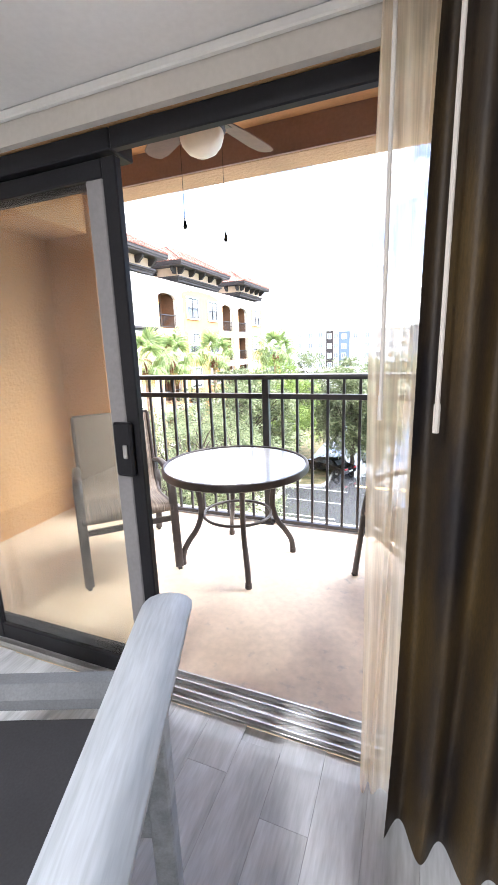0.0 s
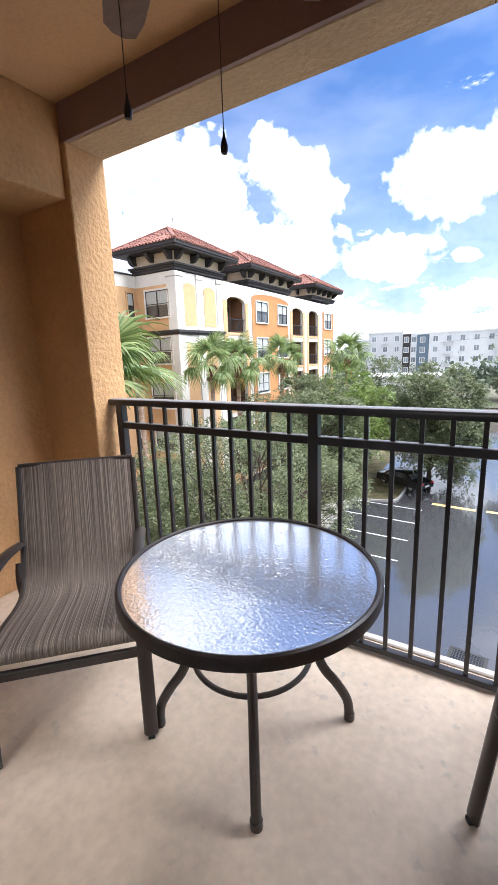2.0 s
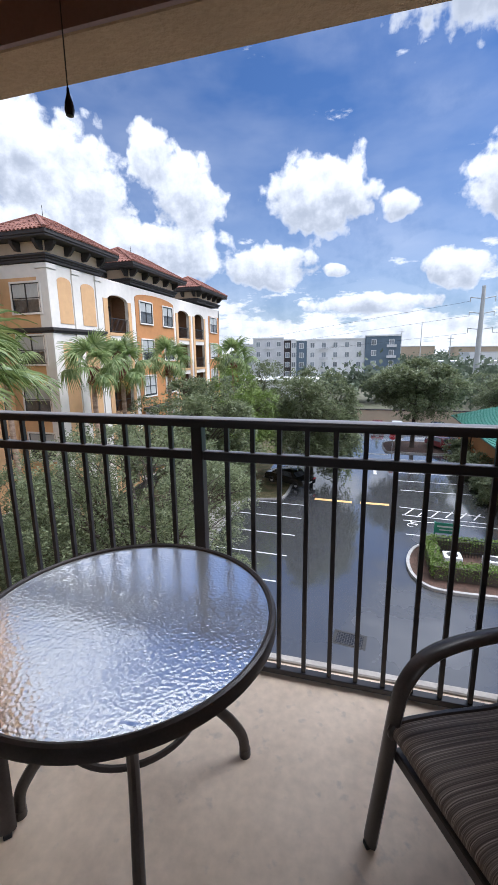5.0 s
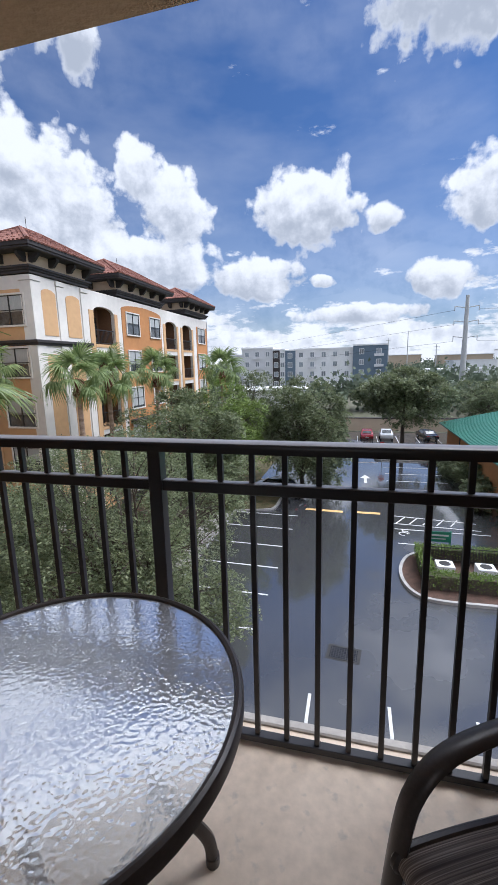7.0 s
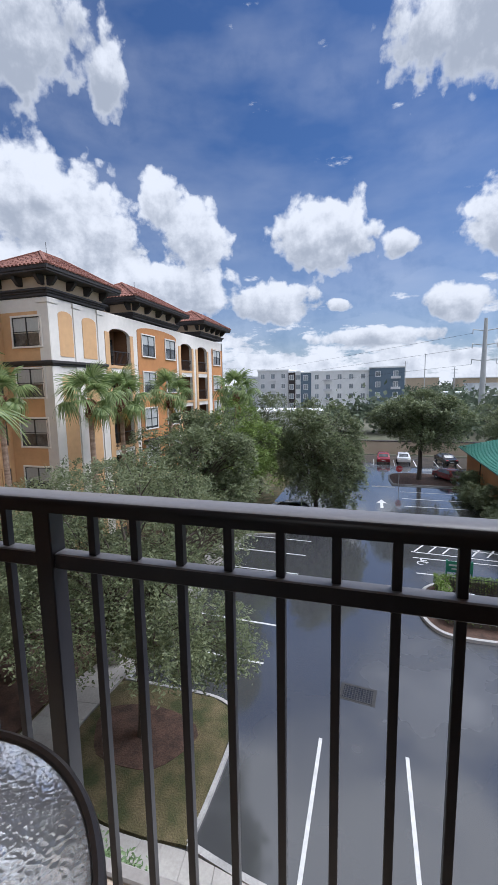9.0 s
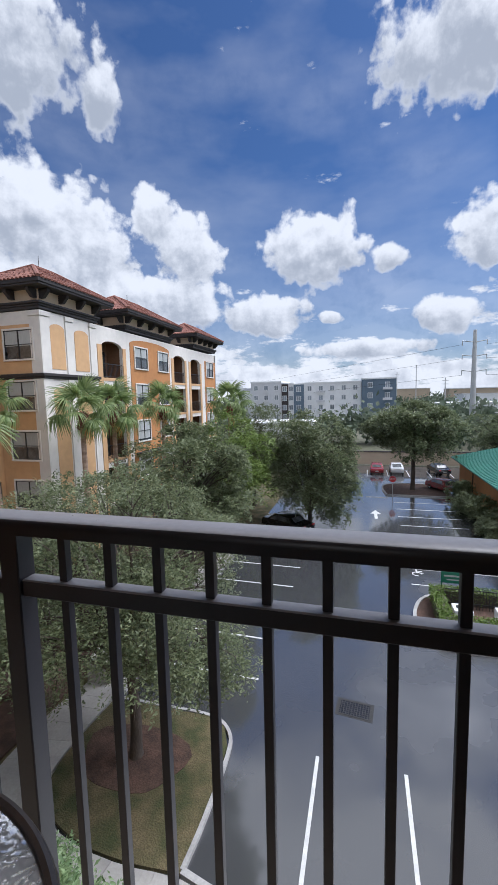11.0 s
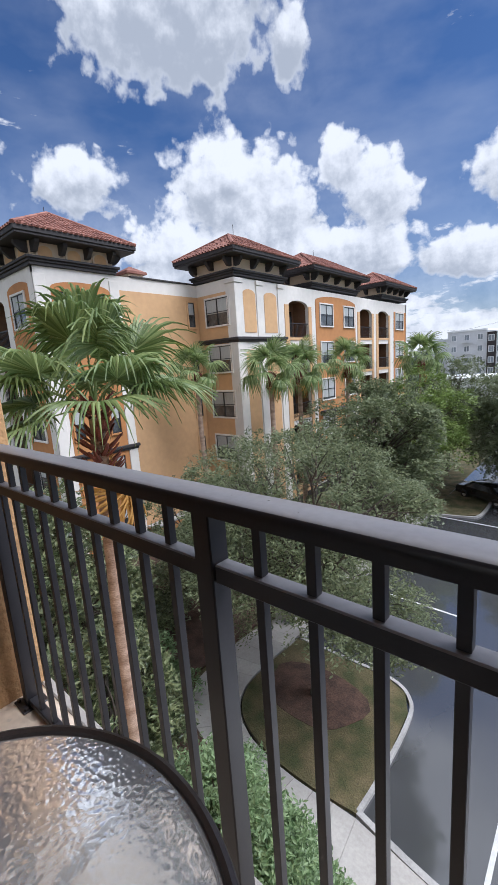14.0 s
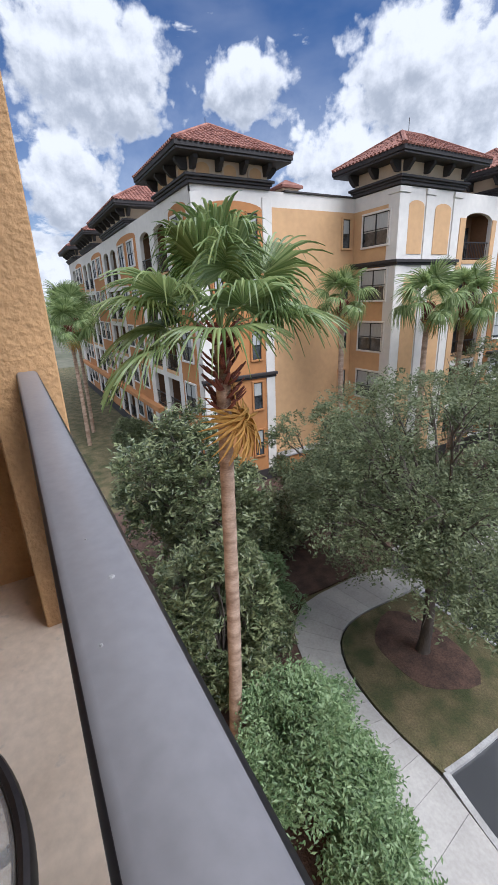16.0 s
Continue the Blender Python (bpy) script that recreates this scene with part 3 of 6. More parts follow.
def balcony_shell():
    m = Mesh().box((-1.95, -1.66, -0.22), (1.95, 0.115, 0.0), 0.01)
    setting("floor_balcony", m, FLOOR_CONCRETE, "beige coated concrete balcony floor", "floor")
    m = Mesh().box((-1.365, 0.075, -0.02), (1.365, 0.118, 0.014), 0.006)
    setting("trim_ledge", m, LEDGE, "pale worn concrete ledge outside the railing", "ledge")
    for s, n in ((-1, "left"), (1, "right")):
        x0, x1 = sorted((s * RECESS, s * (RECESS + 0.2)))
        setting("wall_" + n, Mesh().box((x0, -1.66, -0.2), (x1, -0.14, CEIL_Z)), STUCCO, "orange textured stucco balcony side wall", "wall")
        x0, x1 = sorted((s * COL, s * (RECESS + 0.2)))
        setting("column_" + n, Mesh().box((x0, -0.14, -0.25), (x1, 0.12, 3.4), 0.006), STUCCO, "orange stucco corner column of the balcony", "column")
        x0, x1 = sorted((s * 1.40, s * RECESS))
        setting("beam_" + n, Mesh().box((x0, -1.66, 2.31), (x1, -0.143, CEIL_Z), 0.006), STUCCO, "orange stucco dropped beam along the side wall", "beam")
    # front beam: mauve inside face, stucco underside
    setting("beam_front", Mesh().box((-1.364, -0.125, BEAM_Z), (1.364, 0.118, 3.4), 0.006), BEAM_STUCCO, "stucco beam over the balcony opening", "beam")
    setting("trim_beam", Mesh().box((-1.398, -0.145, BEAM_Z + 0.004), (1.398, -0.126, CEIL_Z)), SOFFIT, "mauve brown painted inner face of the beam", "beam")
    setting("ceiling_balcony", Mesh().box((-RECESS, -1.66, CEIL_Z), (RECESS, -0.126, CEIL_Z + 0.2)), CEILING_PAINT, "tan painted balcony ceiling", "ceiling")
    # house wall with the door opening
    for n, lo, hi in (("wall_house_left", (-2.05, -1.80, -0.2), (-0.98, -1.66, 2.97)), ("wall_house_right", (1.12, -1.80, -0.2), (2.05, -1.66, 2.97)),
                      ("wall_house_top", (-0.98, -1.80, 2.065), (1.12, -1.66, 2.97))):
        setting(n, Mesh().box(lo, hi), STUCCO, "orange stucco house wall beside the sliding door", "wall")
        setting(n.replace("house", "room"), Mesh().box((lo[0], -1.83, lo[2]), (hi[0], -1.803, min(hi[2], 2.5))), WALL_GREY, "warm grey painted room wall", "wall")
    # our own building goes on above, below and to both sides
    setting("wall_facade", Mesh().box((-9.0, -1.2, -10.0), (-2.06, 0.05, 6.5)).box((2.06, -1.2, -10.0), (9.0, 0.05, 6.5)).box((-2.06, -1.2, -10.0), (2.06, 0.05, -0.26)).box((-2.06, -1.2, 3.41), (2.06, 0.05, 6.5)),
            B_TAN, "tan stucco outer wall of the own building", "wall")


def room():
    setting("wall_room_back", Mesh().box((-2.6, -6.2, 0), (2.6, -6.0, 2.5)), WALL_GREY, "warm grey painted room wall", "wall")
    setting("wall_room_west", Mesh().box((-2.6, -6.0, 0), (-2.4, -1.83, 2.5)), WALL_GREY, "warm grey painted room wall", "wall")
    setting("wall_room_east", Mesh().box((2.4, -6.0, 0), (2.6, -1.83, 2.5)), WALL_GREY, "warm grey painted room wall", "wall")
    setting("ceiling_room", Mesh().box((-2.6, -6.2, 2.5), (2.6, -1.66, 2.6)), CEIL_GREY, "white painted room ceiling", "ceiling")
    setting("ceiling_soffit", Mesh().box((-2.4, -2.75, 2.155), (2.4, -1.831, 2.497), 0.004), CEIL_GREY, "white painted dropped ceiling over the sliding door", "ceiling")
    setting("trim_ceiling", Mesh().box((-2.4, -1.853, 2.128), (2.4, -1.832, 2.153), 0.004), TRIM_WHITE, "white painted trim strip under the ceiling", "trim")
    floor = setting("floor_room", Mesh().box((-2.6, -6.2, -0.2), (2.6, -1.80, -0.006)), PLANK, "grey wood plank room floor", "floor")
    rng = random.Random(5)
    w = 0.15
    shared = {}
    for i in range(31):
        y = -6.0 + rng.random() * 1.2
        x = -2.33 + i * w
        while y < -1.90:
            ln = rng.choice((0.9, 1.2))
            y1 = min(y + ln, -1.806)
            key = round(y1 - y, 2)
            if key > 0.12:
                if key not in shared:
                    shared[key] = Mesh().box((0, 0, -0.006), (w - 0.0008, key - 0.0008, 0.004), 0.0006).data("plank")
                p = part("plank", shared[key], PLANK, floor)
                p.location = (x, y, 0)
            y = y1


def sliding_door():
    """Frame, a fixed pane outside and the opened pane stacked on it."""
    d = thing("door_1", "opened sliding glass door with a dark bronze frame", "sliding door", "", (0, 0, 0), "structure")
    z1, x0, x1 = 2.06, -0.98, 1.12
    part("door_head", Mesh().box((x0, -1.80, 2.0), (0.140, -1.68, z1), 0.004).box((0.141, -1.80, 2.0), (x1, -1.768, z1), 0.004), DOOR_FRAME, d)
    for a, b in ((x0, x0 + 0.04), (x1 - 0.04, x1)):
        part("door_jamb", Mesh().box((a, -1.80, 0.02), (b, -1.66, 2.0), 0.004), DOOR_FRAME, d)
    t = Mesh().box((x0, -1.80, -0.002), (x1, -1.66, 0.012), 0.002)
    for y in (-1.795, -1.757, -1.713, -1.672):
        t.box((x0 + 0.04, y - 0.004, 0.012), (x1 - 0.04, y + 0.004, 0.032), 0.001)
    part("door_track", t, ALUMINIUM, d, "scuffed aluminium floor track")

    def leaf(name, xa, xb, y, label):
        e = part(name, Mesh().box((xa, y - 0.016, 0.034), (xa + 0.055, y + 0.016, 1.995), 0.004), DOOR_FRAME, d, label)
        part("stile", Mesh().box((xb - 0.055, y - 0.016, 0.034), (xb, y + 0.016, 1.995), 0.004), DOOR_FRAME, e)
        part("rail", Mesh().box((xa + 0.056, y - 0.014, 0.034), (xb - 0.056, y + 0.014, 0.115), 0.004), DOOR_FRAME, e)
        part("rail", Mesh().box((xa + 0.056, y - 0.014, 1.94), (xb - 0.056, y + 0.014, 1.995), 0.004), DOOR_FRAME, e)
        g = part("pane", Mesh().box((xa + 0.05, y - 0.003, 0.11), (xb - 0.05, y + 0.003, 1.945)), DOOR_GLASS, e)
        g.visible_shadow = False
        return e
    leaf("fixed_panel", -0.94, 0.035, -1.70, "fixed glass panel")
    s = leaf("sliding_panel", -0.84, 0.138, -1.762, "opened glass panel")
    part("stile_cover", Mesh().box((0.014, -1.776, 0.116), (0.081, -1.750, 1.938), 0.004), RAIL_TOP, s, "grey inner stile")
    h = Mesh().box((0.035, -1.803, 0.95), (0.115, -1.779, 1.15), 0.008)
    part("handle", h, DOOR_FRAME, s, "black pull handle")
    part("latch", Mesh().box((0.08, -1.812, 1.02), (0.098, -1.803, 1.07), 0.003), ALUMINIUM, s)


def curtains():
    def hanging(name, xa, xb, y, amp, waves, z0, z1, mat, label, flare=0.0, seed=1, thick=0.003, swing=0.0):
        rng = random.Random(seed)
        n, rows = 140, 24
        ph = [rng.random() * 6.28 for _ in range(4)]
        vs, fs = [], []
        for side in (0, 1):
            for r in range(rows + 1):
                k = r / rows
                z = z1 + (z0 - z1) * k
                for i in range(n + 1):
                    u = i / n
                    x = xa + (xb - xa) * u + flare * k * (u - 0.5) + 0.012 * math.sin(ph[3] + 9 * u + 4 * k)
                    a = amp * (0.7 + 0.3 * math.sin(ph[0] + 5 * u)) * (0.9 + 0.15 * k)
                    yy = y - swing * u * u + a * math.sin(2 * math.pi * waves * u + ph[1] + 0.5 * math.sin(3 * k + ph[2])) + side * thick
                    vs.append((x, yy, z))
        st = (rows + 1) * (n + 1)
        for s in (0, 1):
            for r in range(rows):
                for i in range(n):
                    a = s * st + r * (n + 1) + i
                    q = (a, a + 1, a + n + 2, a + n + 1)
                    fs.append(q if s else q[::-1])
            if thick == 0:
                break
        m = Mesh()
        m.add(vs, fs)
        ob = tagged(part(name, m, mat, None, "", True), label, "curtain")
        return ob
    hanging("sheer_curtain", 0.945, 1.115, -1.885, 0.022, 4, 0.006, 2.12, SHEER, "cream sheer curtain gathered at the door's side", 0.03, 3, 0.0)
    hanging("drape", 1.065, 1.85, -1.99, 0.045, 7, 0.005, 2.12, DRAPE, "dark gold brown patterned drape beside the door", 0.1, 8, 0.003, 0.55)
    w = thing("curtain_wand", "thin white curtain pull wand", "curtain wand", "curtain wands", (0.965, -1.925, 0))
    part("rod", Mesh().tube([(0, 0, 1.22), (0.0, 0, 2.11)], 0.005, n=8), WALL_GREY, w)
    part("grip", Mesh().tube([(0, 0, 1.21), (0, 0, 1.27)], 0.007, n=8), WALL_GREY, w)
    copy_thing(w, Matrix.Translation((1.085, -2.06, 0.0)))
    tagged(part("curtain_rail", Mesh().box((0.93, -2.05, 2.125), (1.9, -2.01, 2.153), 0.004).box((0.93, -1.92, 2.125), (1.9, -1.88, 2.153), 0.004), TRIM_WHITE), "white double curtain rail under the ceiling", "curtain rail")


def room_lamp():
    """The lit ceiling lamp behind, whose mirror image shows in the door glass."""
    l = thing("ceiling_lamp", "round white ceiling lamp switched on in the room", "ceiling lamp", "", (0.2, -4.4, 0))
    part("base", Mesh().lathe([(0.0001, 2.5), (0.19, 2.5), (0.2, 2.485), (0.2, 2.465), (0.0001, 2.465)], 32), TRIM_WHITE, l, "", True)
    part("diffuser", Mesh().lathe([(0.185, 2.466), (0.18, 2.44), (0.13, 2.415), (0.06, 2.405), (0.0001, 2.403)], 32), LAMP, l, "glowing frosted diffuser", True)
    bulb = new("bulb", bpy.data.lights.new("bulb", "AREA"))
    bulb.data.shape, bulb.data.size, bulb.data.energy, bulb.data.color = "DISK", 0.34, 16.5, (1.0, 0.96, 0.90)
    bulb.parent, bulb.matrix_basis = l, Matrix.Translation((0, 0, 2.398))


def armchair():
    """Wood-armed easy chair just inside the door."""
    a = thing("armchair", "charcoal armchair with pale weathered grey wooden arms", "armchair", "", pose(0.68, -2.685, 0, 0, 0, 21))
    def arm(x):
        pts = smooth_path([(x, -0.55, 0.775), (x, -0.2, 0.775), (x, 0.2, 0.78), (x, 0.46, 0.785), (x, 0.53, 0.775)], 4)
        return Mesh().tube(pts, 0.062, 0.026, 14, taper=[1.0] * (len(pts) - 3) + [0.97, 0.9, 0.72])
    for x in (0.0, -0.72):
        p = part("arm", arm(x), ARM_WOOD, a, "pale grey wooden arm", True)
        part("front_leg", Mesh().box((x - 0.055, 0.36, 0.0), (x + 0.0, 0.42, 0.755), 0.006), ARM_WOOD, a)
        part("rear_leg", Mesh().box((x - 0.03, -0.5, 0.0), (x + 0.03, -0.44, 0.74), 0.006), ARM_WOOD, a)
    part("seat", Mesh().box((-0.685, -0.44, 0.33), (-0.058, 0.332, 0.655), 0.03), UPHOLSTERY, a, "", True)
    part("top_rail", Mesh().box((-0.69, 0.335, 0.625), (-0.031, 0.41, 0.695), 0.022), GREY_FABRIC, a, "grey upholstered front edge", True)
    part("front_rail", Mesh().box((-0.69, 0.37, 0.22), (-0.031, 0.41, 0.298), 0.006), ARM_WOOD, a)
    part("backrest", Mesh().box((-0.67, -0.62, 0.40), (-0.05, -0.44, 0.95), 0.05), UPHOLSTERY, a, "", True)


balcony_shell()
room()
sliding_door()
curtains()
room_lamp()
armchair()


# ---- balcony things ----
STEP, FIRST = 0.1144, 0.0157   # picket spacing; the first one stands a little further from the post


def sheen_tops(ob):
    """Sky sheen put into the colour: a paler material on the faces that look up."""
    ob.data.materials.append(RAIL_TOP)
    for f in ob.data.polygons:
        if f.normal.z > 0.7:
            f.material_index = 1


def railing():
    r = thing("balcony_railing", "dark bronze metal balcony railing with square pickets", "railing", "", (0, 0, 0))
    end = 11 * STEP + 2 * FIRST
    top = Mesh()
    pts = []
    sec = [(-0.034, 1.160), (-0.035, 1.178), (-0.034, 1.188), (-0.030, 1.194), (-0.023, 1.198), (0.031, 1.198), (0.038, 1.194), (0.043, 1.188), (0.044, 1.178), (0.043, 1.160)]
    n = len(sec)
    vs = [(x, y, z) for x in (-COL + 0.002, COL - 0.002) for y, z in sec]
    top.add(vs, [tuple(range(n)), tuple(range(n, 2 * n))[::-1]] + [(i, i + n, (i + 1) % n + n, (i + 1) % n) for i in range(n)])
    cap = part("top_rail", top, BRONZE, r, "bronze rail cap with sky sheen painted on its grey top", True)
    sheen_tops(cap)
    for x, y, q in ((0.15, 0.012, 0.0036), (0.07, 0.002, 0.0016), (0.228, -0.012, 0.0017)):
        part("speck", Mesh().lathe([(0.0001, 1.1994), (q * 0.6, 1.1992), (q, 1.1975), (0.0001, 1.1975)], 9, (x, y, 0)), KERB, cap, "small pale dropping")
    post = Mesh().box((-0.025, -0.025, 0.006), (0.025, 0.025, 1.160), 0.003)
    xs = [-end, 0.0, end]
    for x in xs:
        p = part("post", post.data("post") if x == xs[0] else bpy.data.objects["post"].data, BRONZE, r)
        p.location = (x, 0, 0)
        f = part("base_plate", Mesh().box((-0.055, -0.055, 0), (0.055, 0.055, 0.008), 0.002).tube([(0.038, -0.038, 0.008), (0.038, -0.038, 0.02)], 0.009, n=6).tube([(-0.038, -0.038, 0.008), (-0.038, -0.038, 0.02)], 0.009, n=6), BRONZE, p)
    mid = bot = None
    for a, b in ((-end + 0.026, -0.026), (0.026, end - 0.026)):
        sheen_tops(part("mid_rail", Mesh().box((a, -0.019, 1.013), (b, 0.019, 1.053), 0.003), BRONZE, r))
        part("bottom_rail", Mesh().box((a, -0.019, 0.012), (b, 0.019, 0.040), 0.003), BRONZE, r)
    up = Mesh().box((-0.0095, -0.0095, 1.054), (0.0095, 0.0095, 1.159), 0.001).data("picket_top")
    lo = Mesh().box((-0.0095, -0.0095, 0.041), (0.0095, 0.0095, 1.012), 0.001).data("picket")
    for i in range(-10, 11):
        if i:
            for nm, me in (("picket", lo), ("upper_picket", up)):
                part(nm, me, BRONZE, r).location = (i * STEP + math.copysign(FIRST, i), 0, 0)


def patio_table():
    t = thing("patio_table", "round patio table with pebbled glass top and dark metal legs", "table", "", pose(-0.006, -0.618, 0, 0, 0, 8))
    R, Z = 0.473, 0.672
    part("rim", Mesh().lathe([(R - 0.030, Z - 0.012), (R - 0.030, Z - 0.004), (R - 0.022, Z - 0.003), (R - 0.020, Z + 0.004), (R - 0.012, Z + 0.008), (R - 0.004, Z + 0.004), (R, Z - 0.006), (R, Z - 0.034), (R - 0.006, Z - 0.040), (R - 0.022, Z - 0.040), (R - 0.026, Z - 0.034), (R - 0.030, Z - 0.012)], 96), BRONZE_WORN, t, "", True)
    g = part("glass_top", Mesh().lathe([(0.0001, Z - 0.003), (0.25, Z - 0.003), (R - 0.024, Z - 0.003), (R - 0.024, Z - 0.009), (0.25, Z - 0.009), (0.0001, Z - 0.009)], 96), TABLE_GLASS, t, "clear pebbled glass")
    g.visible_shadow = False
    prof = smooth_path([(0.285, 0, 0.632), (0.258, 0, 0.53), (0.240, 0, 0.42), (0.243, 0, 0.33), (0.275, 0, 0.24), (0.328, 0, 0.165), (0.368, 0, 0.09), (0.378, 0, 0.012)], 6)
    leg = Mesh().tube(prof, 0.019, 0.017, 10, up=(0, 1, 0)).data("leg", True)
    foot = Mesh().tube([(0.378, 0, 0), (0.378, 0, 0.03)], 0.021, n=10).data("foot", True)
    for k in range(4):
        p = part("leg", leg, BRONZE_WORN, t)
        p.matrix_basis = pose(0, 0, 0, 0, 0, -67 + 90 * k)
        part("foot", foot, BRONZE_WORN, p)
    part("ring", Mesh().tube([(0.222 * math.cos(a), 0.222 * math.sin(a), 0.328) for a in [2 * math.pi * i / 48 for i in range(49)]], 0.010, n=8, cap=False), BRONZE_WORN, t, "", True)
    part("brace", Mesh().box((-0.44, -0.011, 0.632), (0.44, 0.011, 0.646), 0.002), BRONZE_WORN, t)
    part("brace", Mesh().box((-0.011, -0.44, 0.617), (0.011, 0.44, 0.631), 0.002), BRONZE_WORN, t)


def patio_chair(at):
    c = thing("patio_chair", "brown metal patio chair with striped brown sling seat", "chair", "patio chairs at the table", at)
    W = 0.275
    # y forward; the sling runs from the rolled front lip to the top of the back
    prof = smooth_path([(0, 0.035, 0.392), (0, 0.045, 0.418), (0, 0.015, 0.436), (0, -0.12, 0.425), (0, -0.30, 0.398), (0, -0.405, 0.400), (0, -0.47, 0.455), (0, -0.515, 0.56), (0, -0.575, 0.76), (0, -0.63, 0.955)], 6)
    vs, fs, n = [], [], len(prof)
    cols = 12
    for side in (0, 1):
        for i, p in enumerate(prof):
            q = prof[min(i + 1, n - 1)] - prof[max(i - 1, 0)]
            nor = Vector((0, -q.z, q.y)).normalized()
            for j in range(cols + 1):
                u = j / cols
                sag = -0.012 * math.sin(math.pi * u) * min(1, i / 8)
                o = p + nor * (sag - 0.004 * side)
                vs.append(((u - 0.5) * 2 * (W - 0.022), o.y, o.z))
    st = n * (cols + 1)
    for s in (0, 1):
        for i in range(n - 1):
            for j in range(cols):
                a = s * st + i * (cols + 1) + j
                q = (a, a + 1, a + cols + 2, a + cols + 1)
                fs.append(q if s else q[::-1])
    m = Mesh()
    m.add(vs, fs)
    sl = part("sling", m, SLING, c, "striped brown woven sling", True)
    uv = sl.data.uv_layers.new(name="uv")
    for lp in sl.data.loops:
        k = lp.vertex_index % st
        uv.data[lp.index].uv = ((k % (cols + 1)) / cols, (k // (cols + 1)) / n)
    for s in (-1, 1):
        part("side_rail", Mesh().tube([(s * (W - 0.012), p.y, p.z - 0.004) for p in prof], 0.013, 0.013, 8, up=(1, 0, 0)), BRONZE_WORN, c, "", True)
        arm = smooth_path([(s * W, 0.085, 0.014), (s * W, 0.055, 0.25), (s * W, 0.025, 0.48), (s * W, -0.005, 0.565), (s * W, -0.065, 0.620), (s * W, -0.17, 0.641), (s * W, -0.33, 0.637), (s * W, -0.47, 0.612), (s * W, -0.535, 0.596)], 6)
        part("front_leg_and_arm", Mesh().tube(arm, 0.015, 0.027, 10, up=(1, 0, 0)), BRONZE_WORN, c, "curved metal front leg and arm", True)
        rear = smooth_path([(s * W, -0.60, 0.014), (s * W, -0.54, 0.2), (s * W, -0.47, 0.42), (s * W, -0.50, 0.52)], 5)
        part("rear_leg", Mesh().tube(rear, 0.015, 0.024, 10, up=(1, 0, 0)), BRONZE_WORN, c, "", True)
        for y in (0.086, -0.603):
            part("foot", Mesh().box((s * W - 0.012, y - 0.017, 0), (s * W + 0.012, y + 0.017, 0.016), 0.002), TYRE, c)
    part("front_bar", Mesh().box((-W + 0.01, 0.012, 0.315), (W - 0.01, 0.034, 0.352), 0.004), BRONZE_WORN, c)
    part("rear_bar", Mesh().box((-W + 0.01, -0.505, 0.30), (W - 0.01, -0.485, 0.335), 0.004), BRONZE_WORN, c)
    part("back_bar", Mesh().tube([(-W + 0.012, -0.63, 0.955), (W - 0.012, -0.63, 0.955)], 0.011, n=8), BRONZE_WORN, c)
    return c


def ceiling_fan():
    f = thing("ceiling_fan", "dark bronze ceiling fan with frosted light globe", "ceiling fan", "", (-0.01, -0.86, 0))
    part("canopy", Mesh().lathe([(0.0001, 2.77), (0.075, 2.77), (0.072, 2.745), (0.05, 2.715), (0.022, 2.70), (0.0001, 2.70)], 32), BRONZE, f, "", True)
    part("downrod", Mesh().tube([(0, 0, 2.62), (0, 0, 2.72)], 0.013, n=12), BRONZE, f)
    part("motor", Mesh().lathe([(0.0001, 2.635), (0.05, 2.635), (0.10, 2.615), (0.125, 2.58), (0.125, 2.545), (0.10, 2.52), (0.07, 2.51), (0.0001, 2.51)], 40), BRONZE, f, "", True)
    part("light_fitter", Mesh().lathe([(0.0001, 2.515), (0.075, 2.515), (0.118, 2.49), (0.122, 2.455), (0.112, 2.448), (0.0001, 2.448)], 40), BRONZE, f, "", True)
    part("globe", Mesh().lathe([(0.111, 2.452), (0.112, 2.43), (0.100, 2.395), (0.075, 2.365), (0.04, 2.347), (0.0001, 2.342)], 40), GLOBE, f, "frosted white glass globe", True)
    for k in range(5):
        rot = pose(0, 0, 0, 0, 0, 3 + 72 * k)
        tilt = rot @ pose(0, 0, 2.555, 11, 0, 0)
        b = Mesh()
        out = [(0.19, -0.045), (0.30, -0.062), (0.50, -0.068), (0.58, -0.055), (0.605, -0.02), (0.605, 0.02), (0.58, 0.055), (0.50, 0.068), (0.30, 0.062), (0.19, 0.045)]
        b.prism(out, -0.003, 0.003)
        b.v = [tuple(tilt @ Vector(p)) for p in b.v]
        p = part("blade", b, BLADE, f)
        i = Mesh().box((0.10, -0.018, -0.006), (0.23, 0.018, -0.0032), 0.001)
        i.v = [tuple(tilt @ Vector(q)) for q in i.v]
        part("blade_iron", i, BRONZE, p)
    for x, y, z in ((0.066, 0.10, 1.96), (-0.06, -0.115, 1.99)):
        ch = part("pull_chain", Mesh().tube([(x, y, z + 0.055), (x, y, 2.455)], 0.0014, n=5), BRONZE, f, "thin bead pull chain")
        part("knob", Mesh().lathe([(0.0001, 0.055), (0.0025, 0.053), (0.0035, 0.042), (0.009, 0.024), (0.0105, 0.012), (0.008, 0.001), (0.0001, 0.0)], 14, (x, y, z)), BRONZE, ch, "dark wooden pull knob", True)


railing()
patio_table()
patio_chair(pose(-0.58, -1.0, 0, 0, 0, -135.5))
patio_chair(pose(0.978, -0.793, 0, 0, 0, 121))
ceiling_fan()

# ---- outdoors: ground ----
G = -10.0


